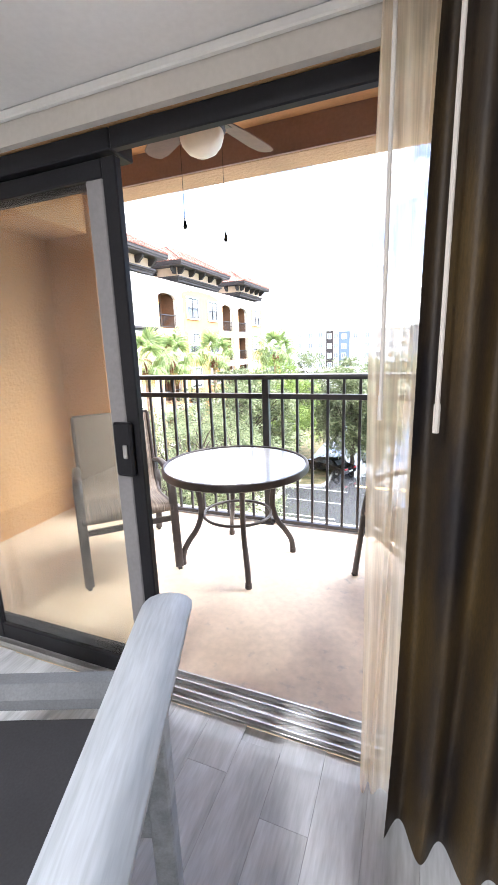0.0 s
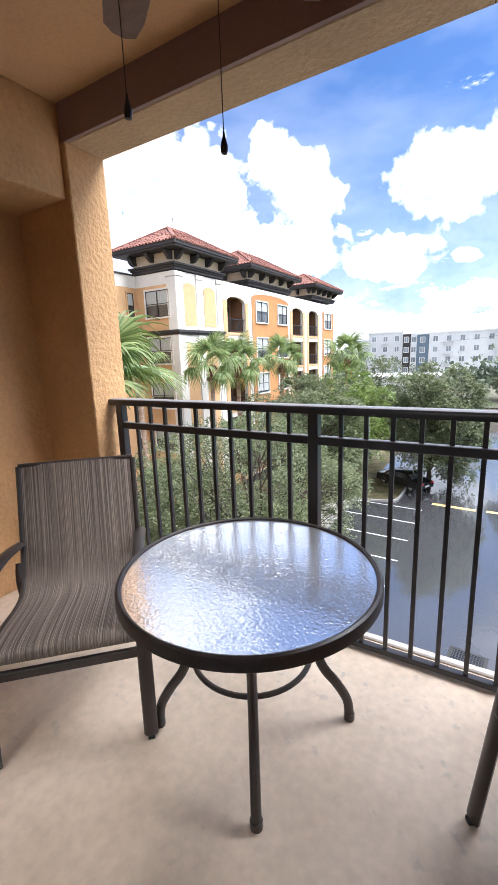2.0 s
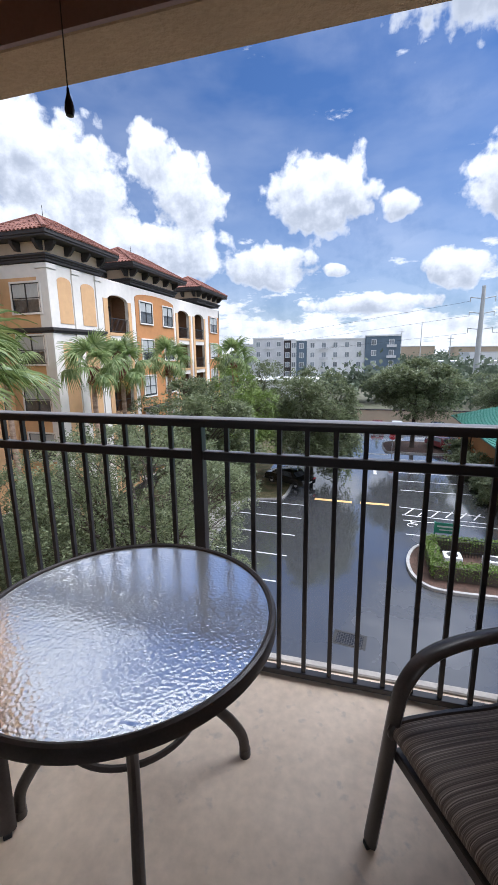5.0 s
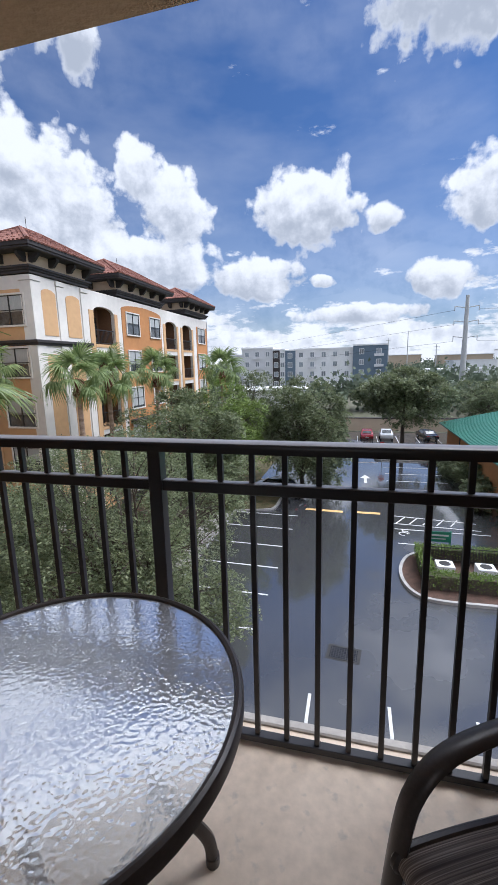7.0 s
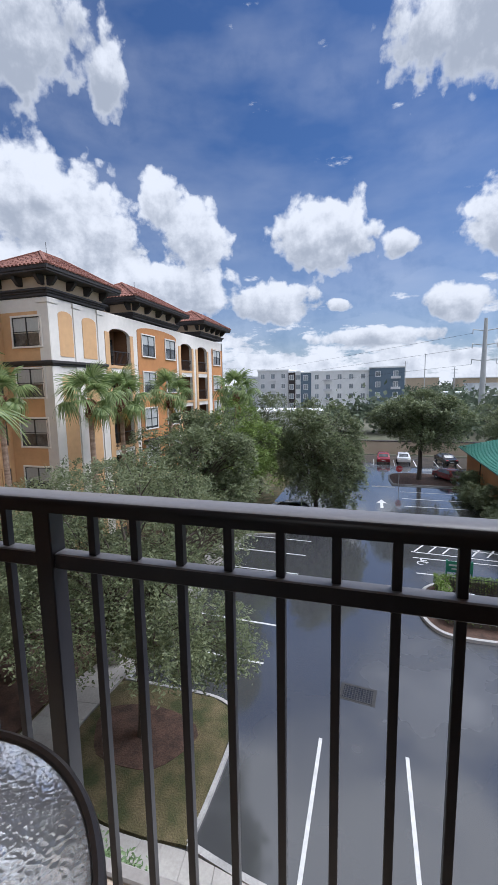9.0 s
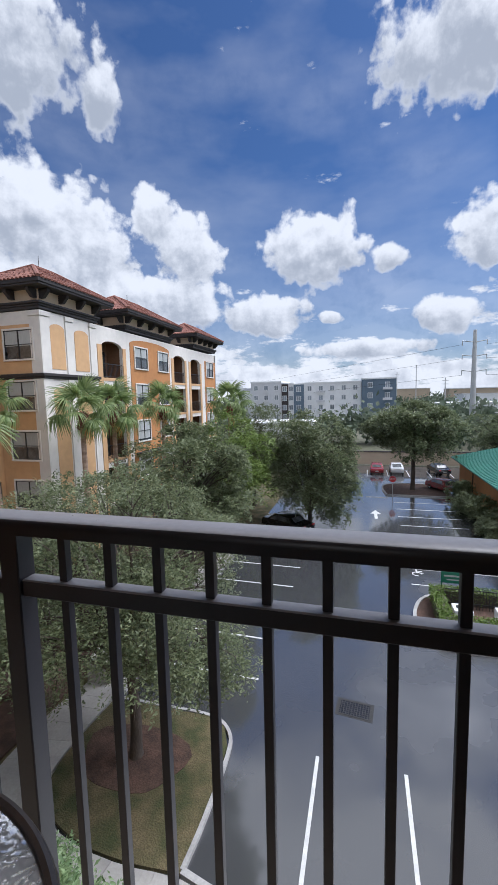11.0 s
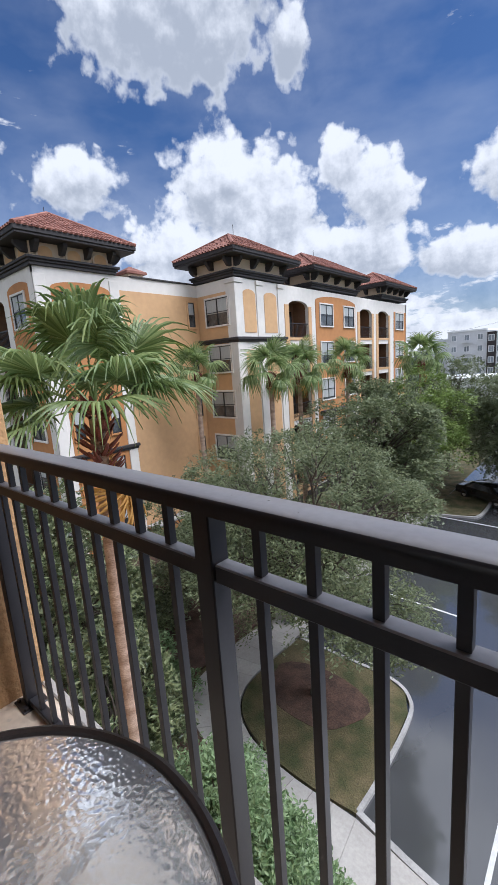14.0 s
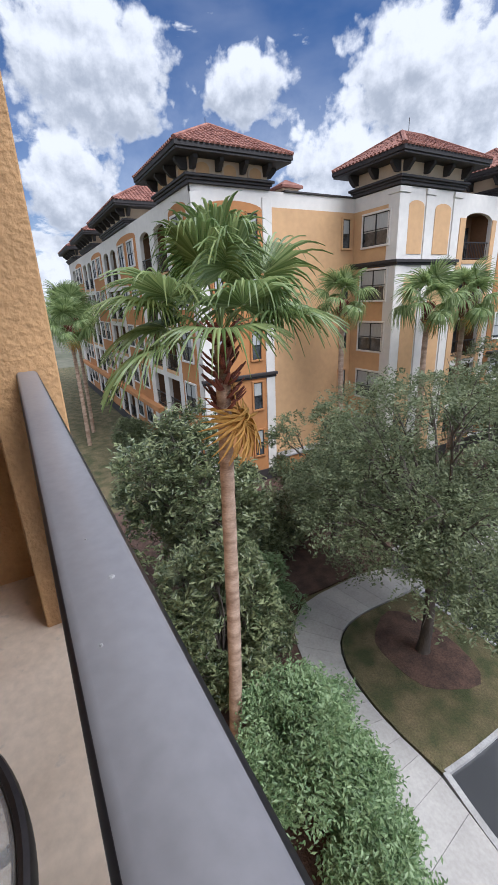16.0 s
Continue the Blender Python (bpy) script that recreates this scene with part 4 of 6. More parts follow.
def ground():
    setting("ground", Mesh().box((-2500, -1500, G - 0.5), (2500, 3500, G - 0.16)), EARTH, "flat green and sandy ground to the horizon", "ground")
    setting("ground_lawn", Mesh().box((-90, -8, G - 0.155), (-3.3, 62, G - 0.03)), GRASS, "lawn and planting beds round the buildings", "lawn")
    setting("road", Mesh().prism([(-8.4, 6.5), (60, 6.5), (60, 69), (-8.4, 69)], G - 0.15, G), ASPHALT, "damp dark asphalt car park", "road")
    setting("pavement_front", Mesh().box((-3.3, -8, G - 0.15), (60, 4.6, G + 0.1)), PAVING, "concrete apron along the own building", "pavement")


def strip(points, w, z0, z1, mesh=None):
    """A raised strip of width w along points."""
    m = mesh or Mesh()
    P = [Vector((x, y)) for x, y in points]
    L_, R_ = [], []
    for i, p in enumerate(P):
        d = (P[min(i + 1, len(P) - 1)] - P[max(i - 1, 0)]).normalized()
        nrm = Vector((-d.y, d.x)) * w / 2
        L_.append(p + nrm)
        R_.append(p - nrm)
    vs, fs = [], []
    for a, b in zip(L_, R_):
        vs += [(a.x, a.y, z0), (a.x, a.y, z1), (b.x, b.y, z1), (b.x, b.y, z0)]
    for i in range(len(P) - 1):
        for k in range(3):
            o = i * 4 + k
            fs.append((o, o + 1, o + 5, o + 4))
    n = len(P) - 1
    fs += [(0, 3, 2, 1), (n * 4, n * 4 + 1, n * 4 + 2, n * 4 + 3)]
    m.add(vs, fs)
    return m


def xy(points, n=6):
    return [(p.x, p.y) for p in smooth_path([(x, y, 0) for x, y in points], n)]


def kerbs_and_paths():
    island = [(-3.45, 7.22), (-3.42, 9.4), (-3.50, 11.0), (-3.85, 11.75), (-4.6, 12.05), (-6.6, 12.05), (-8.3, 12.0)] + xy([(-8.42, 11.4), (-8.5, 9.9), (-8.4, 8.8), (-7.95, 7.95), (-7.0, 7.4), (-5.8, 7.15), (-4.6, 7.12)], 4)
    setting("ground_island", Mesh().prism(island, G - 0.1, G + 0.10), GRASS, "grassy planting island with a tree", "lawn")
    bed = [(-6.3 + 1.75 * math.cos(a) * (1 + 0.12 * math.sin(3 * a)), 9.9 + 1.35 * math.sin(a) * (1 + 0.1 * math.cos(2 * a)), 0) for a in [i * 0.3142 for i in range(20)]]
    setting("ground_mulch", Mesh().prism([(x, y) for x, y, z in bed], G + 0.05, G + 0.115), MULCH, "brown bark mulch round the tree", "mulch")
    k = strip(xy([(-3.42, 7.3), (-3.36, 8.5), (-3.38, 10.6), (-3.62, 11.55), (-4.5, 12.1), (-6.6, 12.12), (-8.3, 12.12)], 5), 0.12, G - 0.1, G + 0.12)
    setting("kerb_island", k, KERB, "pale concrete kerb round the planting island", "kerb")
    setting("kerb_front", strip(xy([(-3.42, 7.28), (-1.5, 6.9), (2.0, 6.56), (9.0, 6.5), (60, 6.5)], 4), 0.16, G - 0.1, G + 0.13), KERB, "concrete kerb along the sidewalk", "kerb")
    setting("kerb_stalls", strip([(-8.3, 12.1), (-8.35, 20), (-8.35, 28.8)], 0.16, G - 0.1, G + 0.13), KERB, "concrete kerb at the head of the stalls", "kerb")
    setting("kerb_cross", strip(xy([(-8.3, 28.8), (-6.2, 29.3), (-5.4, 30.0), (-5.3, 33.0), (-5.6, 36), (-8.3, 38)], 4), 0.16, G - 0.1, G + 0.13), KERB, "concrete kerb of the tree island", "kerb")
    setting("ground_oak_island", Mesh().prism([(-8.3, 29.0), (-6.3, 29.4), (-5.5, 30.1), (-5.4, 33), (-5.7, 36), (-8.3, 37.8)], G - 0.05, G + 0.1), GRASS, "grassy tree island", "lawn")
    # curving sidewalk slabs
    inner = xy([(9.0, 6.42), (2.0, 6.48), (-1.5, 6.82), (-3.4, 7.12), (-4.6, 7.05), (-5.8, 7.08), (-7.0, 7.3), (-7.98, 7.88), (-8.46, 8.75), (-8.56, 9.9), (-8.5, 11.4), (-8.5, 12.6), (-8.5, 15), (-8.5, 20), (-8.5, 28)], 2)
    outer = xy([(9.0, 4.9), (2.0, 4.92), (-1.2, 5.0), (-3.2, 5.2), (-4.7, 5.45), (-6.2, 5.9), (-7.8, 6.25), (-9.3, 6.85), (-10.15, 8.0), (-10.3, 9.6), (-10.3, 11.2), (-10.0, 12.6), (-9.9, 15), (-9.9, 20), (-9.9, 28)], 2)
    walk_path = thing("pavement_walk", "pale curving concrete sidewalk between planting beds", "sidewalk", "", (0, 0, 0), "structure")
    for i in range(len(inner) - 1):
        a, b, c, d = (Vector((*p, 0)) for p in (inner[i], inner[i + 1], outer[i + 1], outer[i]))
        cen = (a + b + c + d) / 4
        q = [cen + (p - cen) * (1 - 0.012 / max((p - cen).length, 0.1)) for p in (a, b, c, d)]
        part("slab", Mesh().prism([(p.x, p.y) for p in q], G - 0.1, G + 0.105), PAVING, walk_path)
    setting("ground_bed", Mesh().prism([(-9.0, 1.0), (-3.4, 1.0), (-3.4, 4.8), (-5.1, 5.9), (-8.9, 6.7), (-10.2, 7.7), (-12, 8.0), (-22, 9.0), (-22, 1.0)], G - 0.1, G + 0.06), MULCH, "mulched planting bed with shrubs", "planting bed")
    setting("ground_bed_far", Mesh().prism([(-10.5, 8.0), (-10.5, 11.2), (-10.1, 28), (-17, 28), (-17, 18), (-21, 16), (-21, 9.3)], G - 0.1, G + 0.05), MULCH, "mulched bed along the building", "planting bed")


def markings():
    def bar(x0, y0, x1, y1, w, mat=PAINT, label="worn white painted stall line", cat="road marking"):
        d = Vector((x1 - x0, y1 - y0, 0))
        m = Mesh().box((0, -w / 2, 0.001), (d.length, w / 2, 0.006))
        o = tagged(part("stall_line", m, mat), label, cat, "", "structure")
        o.matrix_world = pose(x0, y0, G, 0, 0, math.degrees(math.atan2(d.y, d.x)))
    for x in (-0.6, 2.06, 4.76, 7.5):
        bar(x, 6.65, x, 11.42, 0.11)
    for y in (14.5, 17.33, 20.2, 23.05, 25.95, 28.6):
        bar(-8.2, y + 0.12, -3.33, y, 0.11)
    for i in range(6):
        y = 34.2 + i * 2.75
        bar(3.9, y, 9.4, y, 0.11)
    for y in (27.4, 25.0):
        bar(3.6, y, 9.6, y - 0.1, 0.11)
    bar(3.5, 30.0, 9.2, 29.3, 0.11)
    bar(3.6, 28.4, 9.2, 28.0, 0.11)
    for i in range(6):
        bar(3.8 + i * 0.9, 28.5, 4.5 + i * 0.9, 29.8, 0.10)
    bar(-2.9, 30.3, 0.0, 30.15, 0.42, PAINT_YELLOW, "faded yellow painted bar on the asphalt")
    bar(0.65, 30.25, 2.8, 30.25, 0.42, PAINT_YELLOW, "faded yellow painted bar on the asphalt")
    bar(1.0, 47.2, 3.45, 47.2, 0.4)
    for i in range(7):
        bar(-1.6 + i * 2.85, 60.2, -1.6 + i * 2.85, 65.2, 0.11)
    a = Mesh().prism([(-0.14, -1.6), (0.14, -1.6), (0.14, 0.1), (0.5, 0.1), (0, 1.4), (-0.5, 0.1), (-0.14, 0.1)], 0.001, 0.006)
    o = tagged(part("lane_arrow", a, PAINT), "white painted lane arrow", "road marking", "", "structure")
    o.location = (1.9, 40.2, G)
    # wheelchair stall sign on the ground, as plain strokes
    w = Mesh()
    w.tube([(0.28 * math.cos(t), 0.28 * math.sin(t), 0.004) for t in [i * 0.35 for i in range(15)]], 0.05, 0.004, 4)
    w.box((-0.05, 0.2, 0.001), (0.05, 0.75, 0.006)).box((-0.05, 0.4, 0.001), (0.35, 0.5, 0.006)).box((0.05, 0.15, 0.001), (0.4, 0.25, 0.006))
    o = tagged(part("stall_symbol", w, PAINT), "white painted accessible stall symbol", "road marking", "", "structure")
    o.location = (4.1, 26.6, G)
    # storm drain
    d = thing("storm_drain", "rusty cast iron storm drain grate in a concrete collar", "drain grate", "", pose(0.5, 13.75, G, 0, 0, -6))
    part("collar", Mesh().box((-0.66, -0.45, -0.02), (0.66, 0.45, 0.006), 0.004), GRATE, d)
    part("grate_frame", Mesh().box((-0.58, -0.38, 0.007), (-0.53, 0.38, 0.016)).box((0.53, -0.38, 0.007), (0.58, 0.38, 0.016)).box((-0.53, -0.38, 0.007), (0.53, -0.33, 0.016)).box((-0.53, 0.33, 0.007), (0.53, 0.38, 0.016)), GRATE, d)
    part("pit", Mesh().box((-0.53, -0.33, 0.0065), (0.53, 0.33, 0.009)), BLACK_CAR, d)
    bar1 = Mesh().box((-0.012, -0.33, 0.0095), (0.012, 0.33, 0.015)).data("grate_bar")
    bar2 = Mesh().box((-0.53, -0.012, 0.0095), (0.53, 0.012, 0.014)).data("grate_bar")
    for i in range(11):
        part("grate_bar", bar1, GRATE, d).location = (-0.48 + i * 0.096, 0, 0)
    for i in range(6):
        part("grate_bar", bar2, GRATE, d).location = (0, -0.25 + i * 0.1, 0)


# ---- the stucco apartment house ----
FLOORS = [3.2, 0.15, -2.9, -5.95, -9.0]
A_X, B_Y, W_X, L_Y = -17.6, 19.9, -21.1, 9.1


class Face:
    """A wall plane: u along it, d out of it."""

    def __init__(self, o, u, n):
        self.o, self.u, self.n = Vector((*o, 0)), Vector((*u, 0)), Vector((*n, 0))
        self.m = Matrix(((self.u.x, self.n.x, 0, o[0]), (self.u.y, self.n.y, 0, o[1]), (0, 0, 1, 0), (0, 0, 0, 1)))

    def box(self, m, u0, u1, d0, d1, z0, z1, c=0.0):
        m.box((u0, d0, z0), (u1, d1, z1), c, self.m)
        return m

    def arch(self, m, u0, u1, d0, d1, z0, z1, rise=0.35, n=8):
        """A slab with a curved top."""
        poly = [(u0, z0), (u1, z0), (u1, z1 - rise)]
        for i in range(1, n):
            t = math.pi * i / n
            poly.append(((u0 + u1) / 2 + (u1 - u0) / 2 * math.cos(t), z1 - rise + rise * math.sin(t)))
        poly.append((u0, z1 - rise))
        k = len(poly)
        vs = [self.m @ Vector((u, d, z)) for d in (d0, d1) for u, z in poly]
        m.add(vs, [tuple(range(k)), tuple(range(k, 2 * k))[::-1]] + [(i, i + k, (i + 1) % k + k, (i + 1) % k) for i in range(k)])
        return m

    def spandrel(self, m, u0, u1, d0, d1, z0, z1, n=8):
        """What is left over an arch: a rectangle less a half ellipse."""
        a = [((u0 + u1) / 2 + (u1 - u0) / 2 * math.cos(math.pi * i / n), z0 + (z1 - z0) * 0.92 * math.sin(math.pi * i / n)) for i in range(n + 1)]
        for i in range(n):
            (p, q), (r, s) = a[i], a[i + 1]
            poly = [(p, q), (p, z1), (r, z1), (r, s)]
            vs = [self.m @ Vector((u, d, z)) for d in (d0, d1) for u, z in poly]
            m.add(vs, [(0, 1, 2, 3), (7, 6, 5, 4), (0, 4, 5, 1), (1, 5, 6, 2), (2, 6, 7, 3), (3, 7, 4, 0)])
        return m


def facade_window(h, f, u0, u1, z0, z1, blind=0.0, trim=B_WHITE, d=0.0):
    t = Mesh()
    b = 0.11
    f.box(t, u0 - b, u1 + b, d, d + 0.09, z1, z1 + b, 0.012)
    f.box(t, u0 - b, u1 + b, d, d + 0.11, z0 - b, z0, 0.012)
    f.box(t, u0 - b, u0, d, d + 0.09, z0, z1, 0.012)
    f.box(t, u1, u1 + b, d, d + 0.09, z0, z1, 0.012)
    w = part("window", t, trim, h)
    g = Mesh()
    f.box(g, u0, u1, d + 0.005, d + 0.012, z0, z1)
    part("pane", g, B_PANE, w)
    k = Mesh()
    zm = z0 + (z1 - z0) * 0.5
    for a in (u0, u1 - 0.045):
        f.box(k, a, a + 0.045, d + 0.014, d + 0.05, z0, z1)
    um = (u0 + u1) / 2
    if u1 - u0 > 1.1:
        f.box(k, um - 0.035, um + 0.035, d + 0.014, d + 0.05, z0, z1)
    for z in (z0, zm - 0.025, z1 - 0.045):
        f.box(k, u0 + 0.046, u1 - 0.046, d + 0.015, d + 0.045, z, z + 0.045)
    part("window_frame", k, B_FRAME, w)
    if blind:
        s = Mesh()
        f.box(s, u0 + 0.05, u1 - 0.05, d + 0.0125, d + 0.0138, z1 - (z1 - z0) * blind, z1 - 0.05)
        part("blind", s, B_BLIND, w)


def facade_balcony(h, f, u0, u1, z, top, arch):
    """A recessed balcony: back wall, door, floor slab, railing."""
    # back wall and lining are coloured dark for the shade inside the recess
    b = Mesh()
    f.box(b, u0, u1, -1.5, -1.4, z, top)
    p = part("recess", b, B_RECESS_SHADE, h)
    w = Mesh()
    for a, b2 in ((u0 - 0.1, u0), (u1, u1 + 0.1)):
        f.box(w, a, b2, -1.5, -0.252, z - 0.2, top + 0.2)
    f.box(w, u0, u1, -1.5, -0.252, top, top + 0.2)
    part("recess_lining", w, B_RECESS_SHADE, p)
    d = Mesh()
    f.box(d, u0 + 0.3, u1 - 0.3, -1.398, -1.36, z, z + 2.1)
    part("balcony_door", d, B_PANE, p)
    s = Mesh()
    f.box(s, u0, u1, -1.399, 0.05, z - 0.22, z)
    part("balcony_slab", s, B_TAN, p)
    r = Mesh()
    f.box(r, u0 + 0.02, u1 - 0.02, -0.08, -0.03, z + 1.0, z + 1.06)
    f.box(r, u0 + 0.02, u1 - 0.02, -0.075, -0.035, z + 0.08, z + 0.12)
    n = int((u1 - u0) / 0.16)
    for i in range(1, n):
        u = u0 + (u1 - u0) * i / n
        f.box(r, u - 0.012, u + 0.012, -0.067, -0.043, z + 0.12, z + 1.0)
    part("balcony_railing", r, B_FRAME, p)
    if arch:
        a = Mesh()
        f.spandrel(a, u0, u1, -0.25, 0.0, top - 0.45, top)
        part("arch", a, B_WHITE, p)


def wall_mesh(f, length, z0, z1, openings, th=0.25):
    """A wall with real openings (u0, u1, za, zb), sliced into storey-high pieces."""
    m = Mesh()
    us = sorted({0.0, length, *[o[0] for o in openings], *[o[1] for o in openings]})
    for a, b in zip(us, us[1:]):
        mid = (a + b) / 2
        cuts = sorted((o[2], o[3]) for o in openings if o[0] <= mid <= o[1])
        z = z0
        for c, d in cuts:
            if c > z:
                f.box(m, a, b, -th, 0, z, c)
            z = d
        f.box(m, a, b, -th, 0, z, z1)
    return m


def hip_tower(h, x0, x1, y0, y1, lift=0.0, arches=False):
    """Cornice, cream frieze with corbels, deep dark eaves and a low tiled hip roof."""
    zc, ze = 7.08 + lift, 8.06 + lift
    t = part("tower", Mesh().box((x0, y0, zc), (x1, y1, ze)), B_CREAM, h)
    c = Mesh()
    for k, (o, za, zb) in enumerate(((0.12, zc - 0.14, zc + 0.03), (0.20, zc + 0.03, zc + 0.15), (0.30, zc + 0.15, zc + 0.28))):
        c.box((x0 - o, y0 - o, za), (x1 + o, y1 + o, zb), 0.02)
    part("cornice", c, B_TRIM, t)
    if arches:
        # shallow blind arches in the frieze
        for f, ln in ((Face((x0, y0), (1, 0), (0, -1)), x1 - x0), (Face((x1, y0), (0, 1), (1, 0)), y1 - y0)):
            n = max(2, round(ln / 1.5))
            for i in range(n):
                u = ln * (i + 0.5) / n
                m = Mesh()
                f.arch(m, u - 0.46, u + 0.46, 0.0, 0.05, zc + 0.28, ze - 0.06, 0.34, 10)
                part("blind_arch", m, B_CREAM, t)
                m = Mesh()
                f.arch(m, u - 0.36, u + 0.36, 0.05, 0.056, zc + 0.28, ze - 0.16, 0.28, 10)
                part("blind_arch", m, B_TAN, t)
    ov = 1.0
    a0, a1, b0, b1 = x0 - ov, x1 + ov, y0 - ov, y1 + ov
    part("eave_slab", Mesh().box((a0 + 0.06, b0 + 0.06, ze), (a1 - 0.06, b1 - 0.06, ze + 0.12), 0.02).box((a0, b0, ze + 0.121), (a1, b1, ze + 0.36), 0.02), B_TRIM, t)
    cor = Mesh().prism([(0, 0), (0.28, 0.0), (0.62, 0.34), (0.62, 0.5), (0, 0.5)], -0.11, 0.11)
    cor = [(p[0], p[2], p[1]) for p in cor.v], cor.f
    sides = (((x1, y0), (0, 1), y1 - y0, 0), ((x0, y0), (1, 0), x1 - x0, -90), ((x0, y1), (1, 0), x1 - x0, 90), ((x0, y0), (0, 1), y1 - y0, 180))
    me = Mesh()
    me.add(*cor)
    me = me.data("corbel")
    for (ox, oy), (dx, dy), ln, rot in sides:
        n = max(2, round(ln / 1.75))
        for i in range(n + 1):
            s = 0.18 + (ln - 0.36) * i / n
            o = part("corbel", me, B_TRIM, t)
            o.matrix_basis = pose(ox + dx * s, oy + dy * s, ze - 0.52, 0, 0, rot)
    w, d = a1 - a0, b1 - b0
    rise = 0.283 * min(w, d)
    z = ze + 0.36
    if w < d:
        r0, r1 = Vector(((a0 + a1) / 2, b0 + w / 2, z + rise)), Vector(((a0 + a1) / 2, b1 - w / 2, z + rise))
    else:
        r0, r1 = Vector((a0 + d / 2, (b0 + b1) / 2, z + rise)), Vector((a1 - d / 2, (b0 + b1) / 2, z + rise))
    A, B_, C, D = (Vector(p) for p in ((a0, b0, z), (a1, b0, z), (a1, b1, z), (a0, b1, z)))
    slopes = [(A, B_, r1, r0), (B_, C, r1, r1), (C, D, r0, r1), (D, A, r0, r0)] if w >= d else [(A, B_, r0, r0), (B_, C, r1, r0), (C, D, r1, r1), (D, A, r0, r1)]
    body = Mesh()
    for p in slopes:
        body.add(p, [(0, 1, 2, 3)])
    roof = part("roof", body, TILE, t)
    ribs = Mesh()
    for e0, e1, t1, t0 in slopes:
        ln = (e1 - e0).length
        n = int(ln / 0.27)
        for i in range(n + 1):
            s = i / n
            foot = e0.lerp(e1, s)
            # the rib runs straight up the slope till it meets the hip or the ridge
            u = (e1 - e0).normalized()
            sa, sb = (t0 - e0).dot(u), (t1 - e0).dot(u)
            x = s * ln
            k = min(1.0, x / sa if sa > 1e-3 else 1.0, (ln - x) / (ln - sb) if ln - sb > 1e-3 else 1.0)
            up = (t0 - e0) - u * sa
            head = foot + up * k
            if k > 0.04:
                m = max(2, int(up.length * k / 0.42))
                out = -up.normalized() * 0.07
                prev = None
                for q in range(m):
                    p0, p1 = foot.lerp(head, q / m) + (out if q == 0 else Vector()), foot.lerp(head, (q + 0.98) / m)
                    nrm = u.cross(up).normalized()
                    if nrm.z < 0:
                        nrm = -nrm
                    lift0, lift1 = 0.055, 0.03
                    vs = []
                    for pt, lf in ((p0, lift0), (p1, lift1)):
                        vs += [pt - u * 0.1, pt - u * 0.06 + nrm * (lf + 0.035), pt + u * 0.06 + nrm * (lf + 0.035), pt + u * 0.1]
                    ribs.add(vs, [(0, 1, 5, 4), (1, 2, 6, 5), (2, 3, 7, 6), (0, 3, 2, 1)])
    tagged(part("roof_tiles", ribs, TILE, roof), kind="stuff")
    hips = Mesh()
    for p, q in ((A, r0), (D, r0 if w >= d else r1), (B_, r1 if w >= d else r0), (C, r1), (r0, r1)):
        if (q - p).length > 0.1:
            hips.tube([p + Vector((0, 0, 0.04)), q + Vector((0, 0, 0.06))], 0.13, 0.1, 6)
    part("hip_ridge", hips, TILE, roof)


def storey_band(h, f, u0, u1, z, mat=B_TRIM):
    b = Mesh()
    f.box(b, u0, u1, 0, 0.12, z - 0.2, z - 0.06, 0.02)
    f.box(b, u0 - 0.05, u1 + 0.05, 0, 0.22, z - 0.06, z + 0.12, 0.02)
    part("storey_band", b, mat, h)


